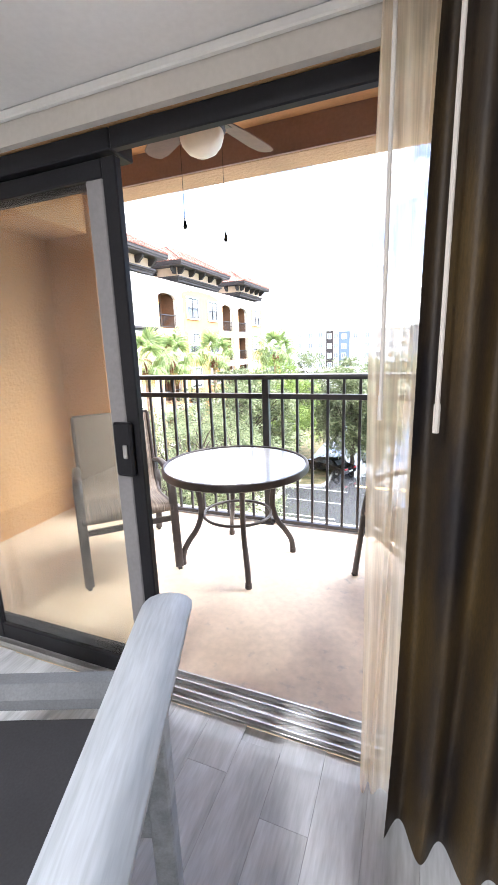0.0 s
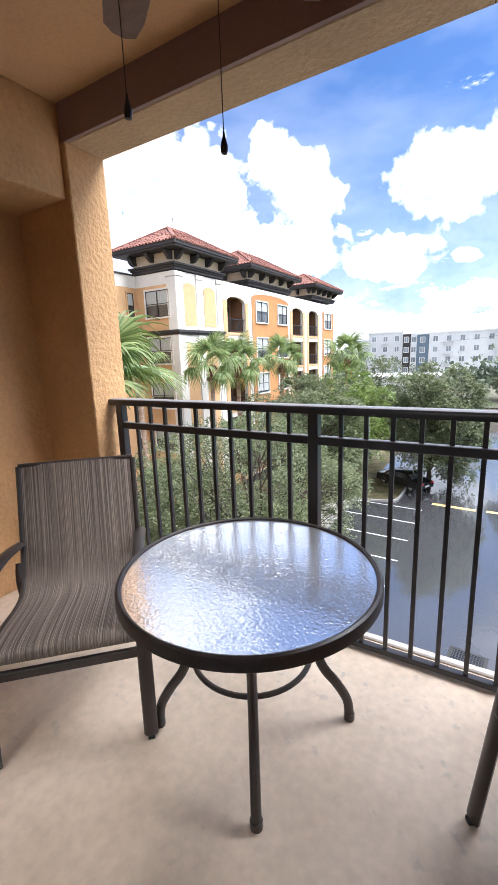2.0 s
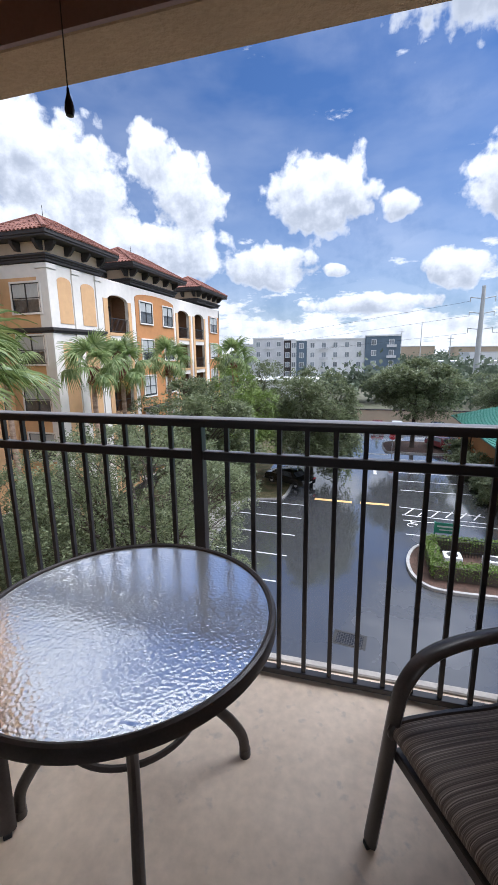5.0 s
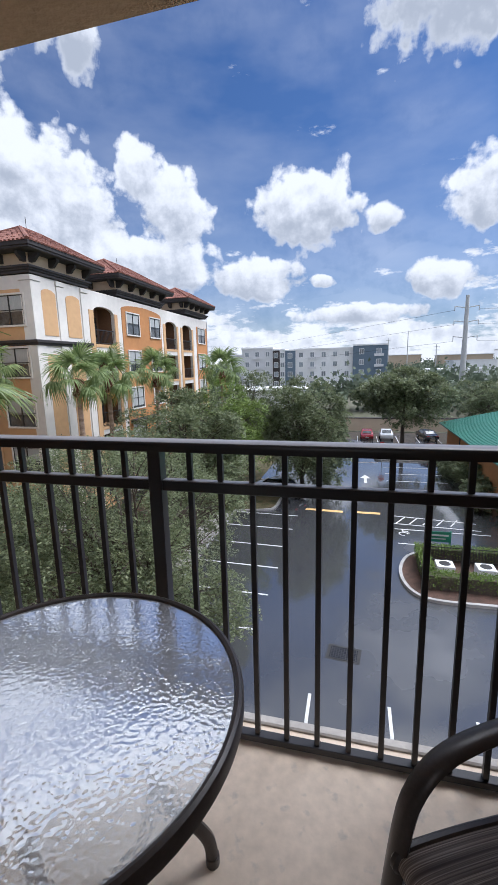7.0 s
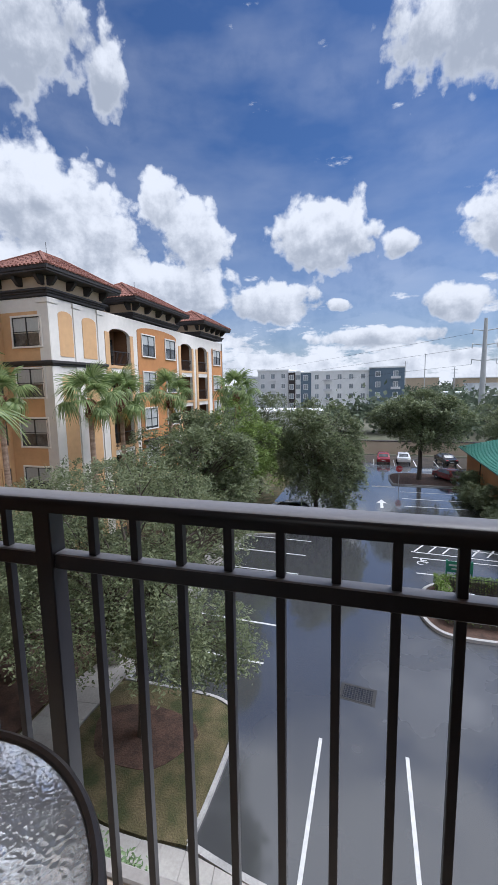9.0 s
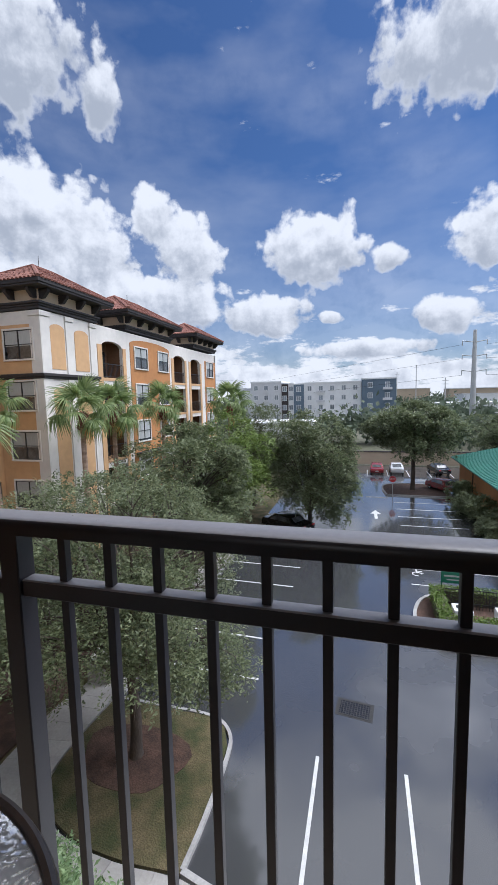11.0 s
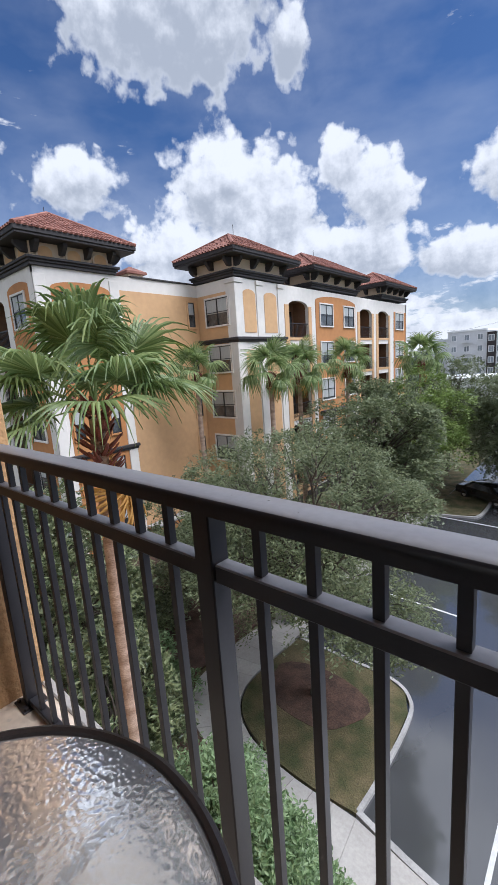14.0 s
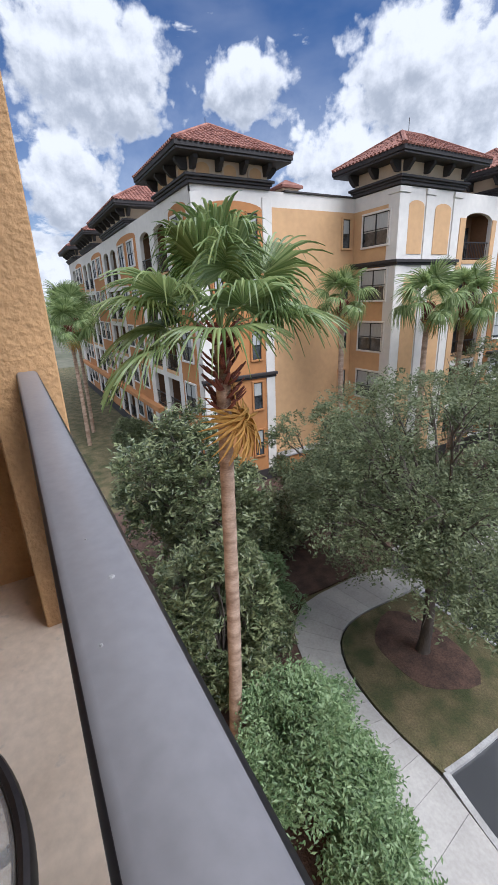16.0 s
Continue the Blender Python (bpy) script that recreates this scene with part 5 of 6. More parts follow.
def apartment_house():
    h = thing("apartment_house", "five-storey orange and white stucco apartment house with red tile roofs", "apartment building", "", (0, 0, 0))
    TOP, BASE = 6.9, -9.6
    # wing A, facing the car park
    fa = Face((A_X, B_Y), (0, 1), (1, 0))
    bays = [(5.85, 8.5), (17.6, 20.2), (21.8, 24.4)]
    ops = []
    for u0, u1 in bays:
        for i, z in enumerate(FLOORS):
            ops.append((u0, u1, z, z + (2.75 if i == 0 else 2.45)))
    part("wall", wall_mesh(fa, 29.65, BASE, TOP, ops), B_WHITE, h, "white stucco wall")
    for u0, u1 in bays:
        for i, z in enumerate(FLOORS):
            facade_balcony(h, fa, u0, u1, z, z + (2.75 if i == 0 else 2.45), i == 0)
        for a, b in ((u0 - 0.55, u0 - 0.02), (u1 + 0.02, u1 + 0.45)):
            s = Mesh()
            fa.box(s, a, b, 0.002, 0.05, BASE, 5.55)
            part("wall_panel", s, B_TAN, h, "tan stucco panel")
    for u0, u1, z1 in ((0.75, 2.0, 6.25), (2.95, 4.35, 6.2)):
        m = Mesh()
        fa.arch(m, u0, u1, 0.002, 0.03, 3.5, z1, 0.3)
        part("wall_panel", m, B_TAN, h, "tan arched panel")
        m = Mesh()
        fa.arch(m, u0, u1, 0.002, 0.03, BASE, 2.4, 0.3)
        part("wall_panel", m, B_TAN, h, "tan arched panel")
    for u0 in (0.0, 2.1, 4.5):
        m = Mesh()
        w = 0.7 if u0 else 0.72
        fa.box(m, u0, u0 + w - 0.02, 0.0, 0.07, BASE, 6.55, 0.01)
        fa.box(m, u0 - 0.04, u0 + w + 0.02, 0.0, 0.13, 6.56, 6.86, 0.02)
        part("pilaster", m, B_WHITE, h)
    storey_band(h, fa, 0.0, 5.3, 3.1)
    m = Mesh()
    fa.arch(m, 9.6, 16.6, 0.002, 0.04, -9.0, 6.55, 0.45, 12)
    part("wall_panel", m, B_ORANGE, h, "deep orange stucco panel")
    m = Mesh()
    fa.box(m, 25.9, 29.4, 0.002, 0.04, -9.0, 6.0)
    part("wall_panel", m, B_ORANGE, h, "deep orange stucco panel")
    rng = random.Random(2)
    for i, z in enumerate(FLOORS):
        for u0, u1 in ((10.25, 12.25), (14.3, 16.2), (26.3, 28.5)):
            facade_window(h, fa, u0, u1, z + 0.95, z + 2.65, rng.choice((0.45, 0.6, 0.9)), d=0.04)
    m = Mesh()
    fa.box(m, 9.8, 16.4, 0.05, 0.5, -3.1, -2.85, 0.04)
    part("awning_ledge", m, B_TRIM, h)
    # window face of the near tower, facing the balcony
    fb = Face((W_X, B_Y), (1, 0), (0, -1))
    ln = A_X - W_X
    part("wall", wall_mesh(fb, ln, BASE, TOP, []), B_WHITE, h, "white stucco wall")
    m = Mesh()
    fb.box(m, 0.0, ln - 0.75, 0.002, 0.03, BASE, 6.12)
    part("wall_panel", m, B_TAN, h, "tan stucco panel")
    m = Mesh()
    fb.box(m, ln - 0.72, ln + 0.07, 0.0, 0.07, BASE, 6.55, 0.01)
    fb.box(m, ln - 0.76, ln + 0.12, 0.0, 0.13, 6.56, 6.86, 0.02)
    part("pilaster", m, B_WHITE, h)
    storey_band(h, fb, 0.0, ln + 0.2, 3.1)
    for z in FLOORS:
        facade_window(h, fb, 0.88, 2.92, z + 0.9, z + 2.6, 0.55, d=0.03)
    # wing wall
    fw = Face((W_X, L_Y), (0, 1), (1, 0))
    lw = B_Y - L_Y
    part("wall", wall_mesh(fw, lw, BASE, TOP, []), B_WHITE, h, "white stucco wall")
    m = Mesh()
    fw.box(m, 4.72, lw - 0.002, 0.002, 0.03, BASE, 6.12)
    part("wall_panel", m, B_TAN, h, "plain tan stucco wall")
    m = Mesh()
    fw.arch(m, 0.75, 4.1, 0.002, 0.03, BASE, 6.3, 0.35, 10)
    part("wall_panel", m, B_ORANGE, h, "deep orange stucco panel")
    for u in (-0.07, 4.12):
        m = Mesh()
        fw.box(m, u, u + 0.6, 0.0, 0.07, BASE, 6.55, 0.01)
        part("pilaster", m, B_WHITE, h)
    storey_band(h, fw, -0.15, 4.8, -2.95)
    for i, z in enumerate(FLOORS):
        facade_window(h, fw, 3.15, 3.75, z + 0.9, z + 2.55, 0.5, B_ORANGE, 0.03)
        facade_window(h, fw, 0.95, 1.5, z + 0.9, z + 2.55, 0.5, B_ORANGE, 0.03)
        facade_window(h, fw, 9.85, 10.4, z + 0.95, z + 2.55, 0.5, B_TAN, 0.03)
    m = Mesh()
    m.box((W_X - 0.4, L_Y + 5.6, TOP), (W_X + 0.08, B_Y, TOP + 0.1), 0.01)
    part("coping", m, B_TRIM, h)
    # long facade across the lawn
    fl = Face((-66.0, L_Y), (1, 0), (0, -1))
    ll = W_X + 66.0
    ops2 = []
    lb = [(ll - 6.4, ll - 4.2), (ll - 9.6, ll - 7.4), (ll - 19.2, ll - 17.2), (ll - 22.0, ll - 20.0), (ll - 31.0, ll - 29.0), (ll - 34, ll - 32), (ll - 42.5, ll - 40.5)]
    for u0, u1 in lb:
        for i, z in enumerate(FLOORS):
            ops2.append((u0, u1, z, z + (2.75 if i == 0 else 2.45)))
    part("wall", wall_mesh(fl, ll, BASE, TOP, ops2), B_WHITE, h, "white stucco wall")
    for u0, u1 in lb:
        for i, z in enumerate(FLOORS):
            facade_balcony(h, fl, u0, u1, z, z + (2.75 if i == 0 else 2.45), i == 0)
    for u0, u1 in ((ll - 3.4, ll - 0.7), (ll - 16.2, ll - 10.6), (ll - 28, ll - 23), (ll - 39.5, ll - 35)):
        m = Mesh()
        fl.arch(m, u0, u1, 0.002, 0.03, BASE, 6.4, 0.35, 10)
        part("wall_panel", m, B_ORANGE, h, "deep orange stucco panel")
        for z in FLOORS:
            n = 1 if u1 - u0 < 3 else 2
            for k in range(n):
                c = u0 + (u1 - u0) * (k + 0.5) / n
                facade_window(h, fl, c - 0.8, c + 0.8, z + 0.95, z + 2.6, 0.5, d=0.03)
    m = Mesh()
    fl.box(m, 0, ll - 8, 0.0, 0.5, -6.4, -6.0, 0.03)
    part("awning_ledge", m, B_ORANGE, h)
    m = Mesh()
    fl.box(m, ll - 0.62, ll + 0.07, 0.0, 0.07, BASE, 6.55, 0.01)
    part("pilaster", m, B_WHITE, h)
    # plinth, roof deck
    m = Mesh().box((W_X - 0.1, L_Y - 0.12, BASE - 0.5), (W_X + 0.12, B_Y, -9.2)).box((A_X - 0.1, B_Y - 0.12, BASE - 0.5), (A_X + 0.12, B_Y + 29.65, -9.2)).box((-66, L_Y - 0.12, BASE - 0.5), (W_X - 0.1, L_Y + 0.1, -9.2))
    part("plinth", m, B_TRIM, h)
    part("podium", Mesh().box((W_X + 0.13, L_Y + 4.8, BASE - 0.5), (W_X + 0.75, B_Y - 0.5, -8.35), 0.02), B_ORANGE, h, "low orange podium wall")
    part("podium_cap", Mesh().box((W_X + 0.13, L_Y + 4.7, -8.349), (W_X + 0.85, B_Y - 0.5, -8.2), 0.02), KERB, h, "pale concrete coping")
    part("flat_roof", Mesh().box((-66, L_Y + 0.3, 6.4), (W_X - 0.3, L_Y + 14, 6.6)).box((A_X - 14, L_Y + 14, 6.4), (A_X - 0.3, B_Y + 29.3, 6.6)), KERB, h)
    part("wall", Mesh().box((A_X - 14, B_Y + 29.37, BASE), (A_X, B_Y + 29.65, TOP)), B_WHITE, h)
    part("wall", Mesh().box((-66.2, L_Y, BASE), (-66, L_Y + 14, TOP)), B_WHITE, h)
    part("chimney", Mesh().box((-25.2, 16.6, 6.5), (-24.0, 17.8, 7.9), 0.02), B_CREAM, h)
    part("chimney_cap", Mesh().box((-25.4, 16.4, 7.9), (-23.8, 18.0, 8.05)).add([(-25.4, 16.4, 8.05), (-23.8, 16.4, 8.05), (-23.8, 18.0, 8.05), (-25.4, 18.0, 8.05), (-24.6, 17.2, 8.5)], [(0, 1, 4), (1, 2, 4), (2, 3, 4), (3, 0, 4)]), TILE, h)
    hip_tower(h, -21.1, A_X + 0.02, B_Y - 0.02, 25.1)
    hip_tower(h, -21.8, A_X - 0.02, 29.0, 36.8, 0.08)
    hip_tower(h, -20.6, A_X + 0.02, 42.4, 49.1, 0.2)
    hip_tower(h, -26.0, W_X + 0.02, L_Y - 0.02, 13.6, -0.04, True)
    hip_tower(h, -42.0, -33.5, L_Y - 0.02, 15.0)
    hip_tower(h, -54.0, -47.0, L_Y - 0.02, 15.0)
    hip_tower(h, -66.0, -59.0, L_Y - 0.02, 15.0)
    # a few thin lightning rods on the hips
    for x, y, z in ((-19.3, 22.1, 10.0), (-23.5, 11.3, 9.9), (-19.7, 33.0, 10.1)):
        part("lightning_rod", Mesh().tube([(x, y, z), (x, y, z + 0.75)], 0.018, n=5), B_TRIM, h)


ground()
kerbs_and_paths()
markings()
apartment_house()

# ---- plants ----
def leaf_mesh(name, pos, nor, size, aspect, mat, rng):
    """Many folded leaf blades: two triangles each, at pos, roughly facing nor."""
    n = len(pos)
    nor = nor / np.maximum(np.linalg.norm(nor, axis=1, keepdims=True), 1e-6)
    r = rng.normal(size=(n, 3))
    t = np.cross(nor, r)
    t /= np.maximum(np.linalg.norm(t, axis=1, keepdims=True), 1e-6)
    b = np.cross(nor, t)
    s = (size * (0.65 + 0.7 * rng.random(n)))[:, None]
    fold = nor * s * 0.18
    v = np.empty((n, 4, 3))
    v[:, 0], v[:, 2] = pos - t * s, pos + t * s
    v[:, 1], v[:, 3] = pos + b * s * aspect + fold, pos - b * s * aspect + fold
    me = bpy.data.meshes.new(name)
    me.vertices.add(4 * n)
    me.vertices.foreach_set("co", v.ravel())
    me.loops.add(6 * n)
    base = np.arange(n)[:, None] * 4
    me.loops.foreach_set("vertex_index", (base + np.array([0, 1, 2, 0, 2, 3])).ravel())
    me.polygons.add(2 * n)
    me.polygons.foreach_set("loop_start", np.arange(0, 6 * n, 3))
    me.update(calc_edges=True)
    me.materials.append(mat)
    return me


def crown_points(rng, rad, lobes, sprays, leaves, twig, flat=0.6, lobe=0.34, droop=0.25):
    """Leaf places: lobes carried by the boughs, sprays round each lobe's outside, leaves set along each spray."""
    rad = np.array(rad)
    bd = rng.normal(size=(lobes, 3))
    bd /= np.linalg.norm(bd, axis=1, keepdims=True)
    bd[:, 2] = np.where(bd[:, 2] < -flat, -flat * rng.random(lobes), bd[:, 2])
    reach = np.where(rng.random(lobes) < 0.3, 0.25 + 0.3 * rng.random(lobes), 0.62 + 0.16 * rng.random(lobes))
    centre = bd * reach[:, None] * rad
    size = lobe * (0.6 + 0.7 * rng.random(lobes))
    # sprays sit on the outside of a lobe, most of them above
    sd = rng.normal(size=(lobes, sprays, 3)) + bd[:, None] * 0.55 + np.array([0, 0, 0.35])
    sd /= np.linalg.norm(sd, axis=2, keepdims=True)
    out = 0.45 + 0.6 * rng.random((lobes, sprays, 1)) ** 0.6
    at = centre[:, None] + sd * out * (size[:, None, None] * rad) * np.array([1, 1, 0.8])
    at, sd = at.reshape(-1, 3), sd.reshape(-1, 3)
    run = sd + rng.normal(size=sd.shape) * 0.45 - np.array([0, 0, droop])
    run /= np.linalg.norm(run, axis=1, keepdims=True)
    side = np.cross(run, np.array([0, 0, 1.0])) + 1e-3
    side /= np.linalg.norm(side, axis=1, keepdims=True)
    k = (np.arange(leaves) + 0.5) / leaves
    sign = np.where(np.arange(leaves) % 2, 1.0, -1.0)
    ln = twig * (0.6 + 0.8 * rng.random((len(at), 1, 1)))
    pos = at[:, None] + run[:, None] * (k[None, :, None] - 0.35) * ln + side[:, None] * (sign * (1.1 - k))[None, :, None] * ln * 0.32
    pos = pos + rng.normal(size=pos.shape) * twig * 0.10 - np.array([0, 0, 1.0]) * (k ** 2)[None, :, None] * ln * droop
    up = np.cross(side, run)
    up *= np.sign(up[:, 2:3] + 1e-6)
    nor = up[:, None] * 0.8 + np.array([0, 0, 0.5]) + rng.normal(size=pos.shape) * 0.42
    return centre, pos.reshape(-1, 3), nor.reshape(-1, 3)


def tree(name, label, at, rad, crown_z, lobes, sprays, leaves, twig, size, aspect, mat, seed, trunk=0.16, flat=0.6, lean=(0, 0), lobe=0.34, droop=0.25):
    rng = np.random.default_rng(seed)
    t = thing(name, label, "tree", "", (at[0], at[1], at[2]))
    c, pos, nor = crown_points(rng, rad, lobes, sprays, leaves, twig, flat, lobe, droop)
    off = np.array([lean[0], lean[1], crown_z])
    fork = Vector((lean[0] * 0.3, lean[1] * 0.3, max(0.8, crown_z - rad[2] * 0.62)))
    m = Mesh()
    path = smooth_path([(0, 0, -0.1), (0.05, 0.03, fork.z * 0.5), tuple(fork)], 5)
    k = len(path)
    m.tube(path, trunk, n=10, taper=[1.45, 1.2] + [1.1 - 0.35 * i / k for i in range(2, k)])
    trunk_part = part("trunk", m, BARK, t, "", True)
    # a limb to each lobe, forking into thin branches near its end
    for p in c:
        e = Vector(p + off)
        mid = fork.lerp(e, 0.5) + Vector((0, 0, 0.12 * rad[2])) + Vector(rng.normal(size=3) * 0.18)
        lp = smooth_path([tuple(fork - Vector((0, 0, 0.15))), tuple(mid), tuple(e)], 4)
        b = Mesh().tube(lp, trunk * 0.42, n=6, taper=[1 - 0.8 * j / (len(lp) - 1) for j in range(len(lp))])
        for _ in range(5):
            e2 = e + Vector(np.clip(rng.normal(size=3), -1.3, 1.3) * np.array(rad) * lobe * 0.62)
            st = mid.lerp(e, 0.35 + 0.6 * rng.random())
            b.tube([tuple(st), tuple(st.lerp(e2, 0.5) + Vector((0, 0, 0.1))), tuple(e2)], trunk * 0.12, n=4, taper=[1, 0.7, 0.3])
        part("limb", b, BARK, trunk_part, "", True)
    o = part("crown", leaf_mesh("crown", pos + off, nor, size, aspect, mat, rng), None, t)
    tagged(o, kind="stuff")
    return t


def shrub(name, label, at, rad, lobes, sprays, leaves, twig, size, aspect, mat, seed, category="shrub", droop=0.2, lobe=0.42):
    rng = np.random.default_rng(seed)
    t = thing(name, label, category, "", at)
    c, pos, nor = crown_points(rng, rad, lobes, sprays, leaves, twig, 0.3, lobe, droop)
    lift = np.array([0, 0, rad[2] * 0.6])
    for p in c[:9]:
        e = Vector(p + lift)
        part("stem", Mesh().tube([(0, 0, -0.05), tuple(e * 0.5 + Vector((0, 0, 0.1))), tuple(e)], 0.035, n=5, taper=[1, 0.7, 0.3]), BARK, t)
    pos = pos + lift
    keep = pos[:, 2] > 0.05
    tagged(part("foliage", leaf_mesh("foliage", pos[keep], nor[keep], size, aspect, mat, rng), None, t), kind="stuff")
    return t


def fan_frond(seed, ln=0.85, n=34, droop=0.5, stem=0.85):
    """A palmate leaf: petiole along +x, a pleated fan of blades with drooping tips."""
    rng = random.Random(seed)
    m = Mesh()
    pts = [(0, 0, 0), (stem * 0.5, 0, 0.05), (stem, 0, 0.0)]
    m.tube(pts, 0.014, 0.009, 6, taper=[1.3, 1, 0.8])
    for i in range(n):
        a = radians(-128 + 256 * i / (n - 1))
        L_ = ln * (0.72 + 0.28 * math.cos(a * 0.62)) * (0.92 + 0.16 * rng.random())
        w = 0.034
        dr = droop * (0.75 + 0.5 * rng.random())
        up = 0.10 * math.cos(a) + 0.03 * (-1) ** i
        prev = None
        rows = []
        for k, s in enumerate((0.0, 0.3, 0.58, 0.8, 1.0)):
            r = L_ * s
            z = up * s - dr * max(0, s - 0.35) ** 1.8 * 1.25
            rr = r * (1 - 0.16 * dr * s)
            x, y = stem + rr * math.cos(a), rr * math.sin(a)
            ww = w * (0.25 + 1.6 * s if s < 0.5 else 1.05 * (1.04 - s) / 0.5) * (ln / 0.85)
            px, py = -math.sin(a) * ww, math.cos(a) * ww
            rows.append(((x - px, y - py, z - 0.012), (x, y, z + 0.008), (x + px, y + py, z - 0.012)))
        vs = [p for r_ in rows for p in r_]
        fs = []
        for k in range(4):
            o = k * 3
            fs += [(o, o + 1, o + 4, o + 3), (o + 1, o + 2, o + 5, o + 4)]
        m.add(vs, fs)
    return m


FROND = [fan_frond(s, 0.85, 34, d).data("frond") for s, d in ((1, 0.6), (2, 1.0), (3, 1.4))]


def webbed_frond(seed, yaw, pitch, roll, stem, ln=1.3, n=44, droop=0.75):
    """A large fan leaf: blades joined over the inner half, tips hanging straight down."""
    rng = random.Random(seed)
    m = Mesh()
    tip = Vector((stem, 0, 0))
    turn = pose(0, 0, 0, 0, 0, yaw) @ pose(0, 0, 0, 0, -pitch, 0)
    hinge = turn @ Matrix.Translation(tip) @ pose(0, 0, 0, roll, 14, 0)
    m.tube([(0, 0, 0), tuple(turn @ Vector((stem * 0.5, 0, 0.05))), tuple(turn @ tip)], 0.022, 0.014, 6, taper=[1.5, 1, 0.7])
    a0, span = -118, 236
    for i in range(n):
        a = radians(a0 + span * i / (n - 1))
        L_ = ln * (0.70 + 0.30 * math.cos(a * 0.66)) * (0.92 + 0.14 * rng.random())
        half = radians(span / (n - 1)) * 0.5
        dr = droop * (0.6 + 0.8 * rng.random())
        rows = []
        for s in (0.03, 0.28, 0.5, 0.68, 0.84, 1.0):
            w = L_ * s * math.tan(half) * 1.04 if s <= 0.5 else L_ * 0.5 * math.tan(half) * 1.04 * (1.03 - s) / 0.53
            cup = 0.16 * s * s * abs(math.sin(a)) + 0.05 * s
            fall = dr * max(0.0, s - 0.42) ** 1.7 * L_ * 1.5
            c = Vector((L_ * s * math.cos(a), L_ * s * math.sin(a), cup * L_))
            side = Vector((-math.sin(a), math.cos(a), 0)) * w
            pull = 1 - 0.22 * max(0.0, s - 0.42) * dr
            row = []
            for q, lift in ((c - side, -0.012), (c, 0.012), (c + side, -0.012)):
                p = hinge @ (Vector((q.x * pull, q.y * pull, q.z + lift * min(1, 3 * s))))
                row.append((p.x, p.y, p.z - fall))
            rows.append(row)
        m.add([p for r_ in rows for p in r_], [f for k in range(5) for o in (k * 3,) for f in ((o, o + 1, o + 4, o + 3), (o + 1, o + 2, o + 5, o + 4))])
    return m


NEAR_CROWN = [(335, 84, 0, 1.25), (290, 74, 10, 1.15), (64, 52, 38, 1.15), (58, 16, -8, 0.95), (80, 24, 10, 0.8), (244, 26, 8, 1.1), (228, 10, -10, 0.95),
              (262, 40, 14, 1.0), (338, 16, 0, 0.55), (150, 62, 0, 1.0), (190, 36, 10, 0.9), (120, 30, -10, 0.9), (20, 42, -12, 0.7), (250, -6, 0, 0.9), (10, 72, 20, 1.1)]
FROND_DRY = fan_frond(9, 0.85, 22, 0.5).data("dry_frond")


def fan_palm(at, top, trunk_r, scale, fronds, seed, label, skirt=2, leaves=None, low=-10, lean=(0.0, 0.0)):
    """A fan palm: ringed trunk, rough boots, a head of fan leaves and a few dry ones."""
    rng = random.Random(seed)
    p = thing("fan_palm", label, "palm tree", "fan palms", at)
    H = top - at[2]
    path = smooth_path([(lean[0], lean[1], -0.1), (lean[0] * 0.6 + 0.06 * scale, lean[1] * 0.6 + 0.02, H * 0.35), (lean[0] * 0.2 - 0.03 * scale, lean[1] * 0.2 + 0.03, H * 0.7), (0, 0, H)], 8)
    m = Mesh()
    n = len(path)
    m.tube(path, trunk_r, n=12, taper=[1.25 - 0.3 * i / n + 0.03 * math.sin(i * 2.1) for i in range(n)])
    trunk = part("trunk", m, PALM_BARK, p, "pale ringed trunk", True)
    b = Mesh()
    for i in range(84):
        a, z = i * 2.4, H - (0.95 if leaves else 0.75) * scale * rng.random() + (0.2 if leaves else -0.12)
        r = trunk_r * (1.05 + 0.4 * rng.random())
        d = Vector((math.cos(a), math.sin(a), 0))
        base = d * r * 0.75 + Vector((0, 0, z))
        tip = d * (r + 0.15 * scale) + Vector((0, 0, z + 0.16 * scale))
        b.tube([tuple(base), tuple((base + tip) / 2 + d * 0.02), tuple(tip)], 0.032 * scale, 0.014 * scale, 5, taper=[1.2, 1, 0.5])
    tagged(part("leaf_boot", b, PALM_BOOT, trunk, "rough red brown leaf bases"), kind="stuff")
    for i, (yaw, pitch, roll, stem) in enumerate(leaves or ()):
        f = part("frond", webbed_frond(seed + i, yaw, pitch, roll, stem), PALM_LEAF, p)
        f.location = (0, 0, H + 0.15)
    for i in range(0 if leaves else fronds):
        u = i / (fronds - 1)
        pitch = 82 - (82 - low) * u ** 0.9 + rng.uniform(-7, 7)
        yaw = i * 137.5 + rng.uniform(-14, 14)
        me = FROND[0 if u < 0.4 else 1 if u < 0.72 else 2]
        f = part("frond", me, PALM_LEAF, p)
        f.matrix_basis = pose(0, 0, H + 0.08 * scale, 0, 0, yaw) @ pose(0.04 * scale, 0, 0, rng.uniform(-18, 18), -pitch, 0) @ Matrix.Scale(scale * rng.uniform(0.9, 1.1), 4)
    for i in range(skirt):
        f = part("dry_frond", FROND_DRY, PALM_DEAD, p, "hanging dry yellow frond")
        f.matrix_basis = pose(0, 0, H - 0.3 * scale, 0, 0, 20 + 40 * i) @ pose(0.08, 0, 0, 0, 74, 0) @ Matrix.Scale(scale * 0.72, 4)


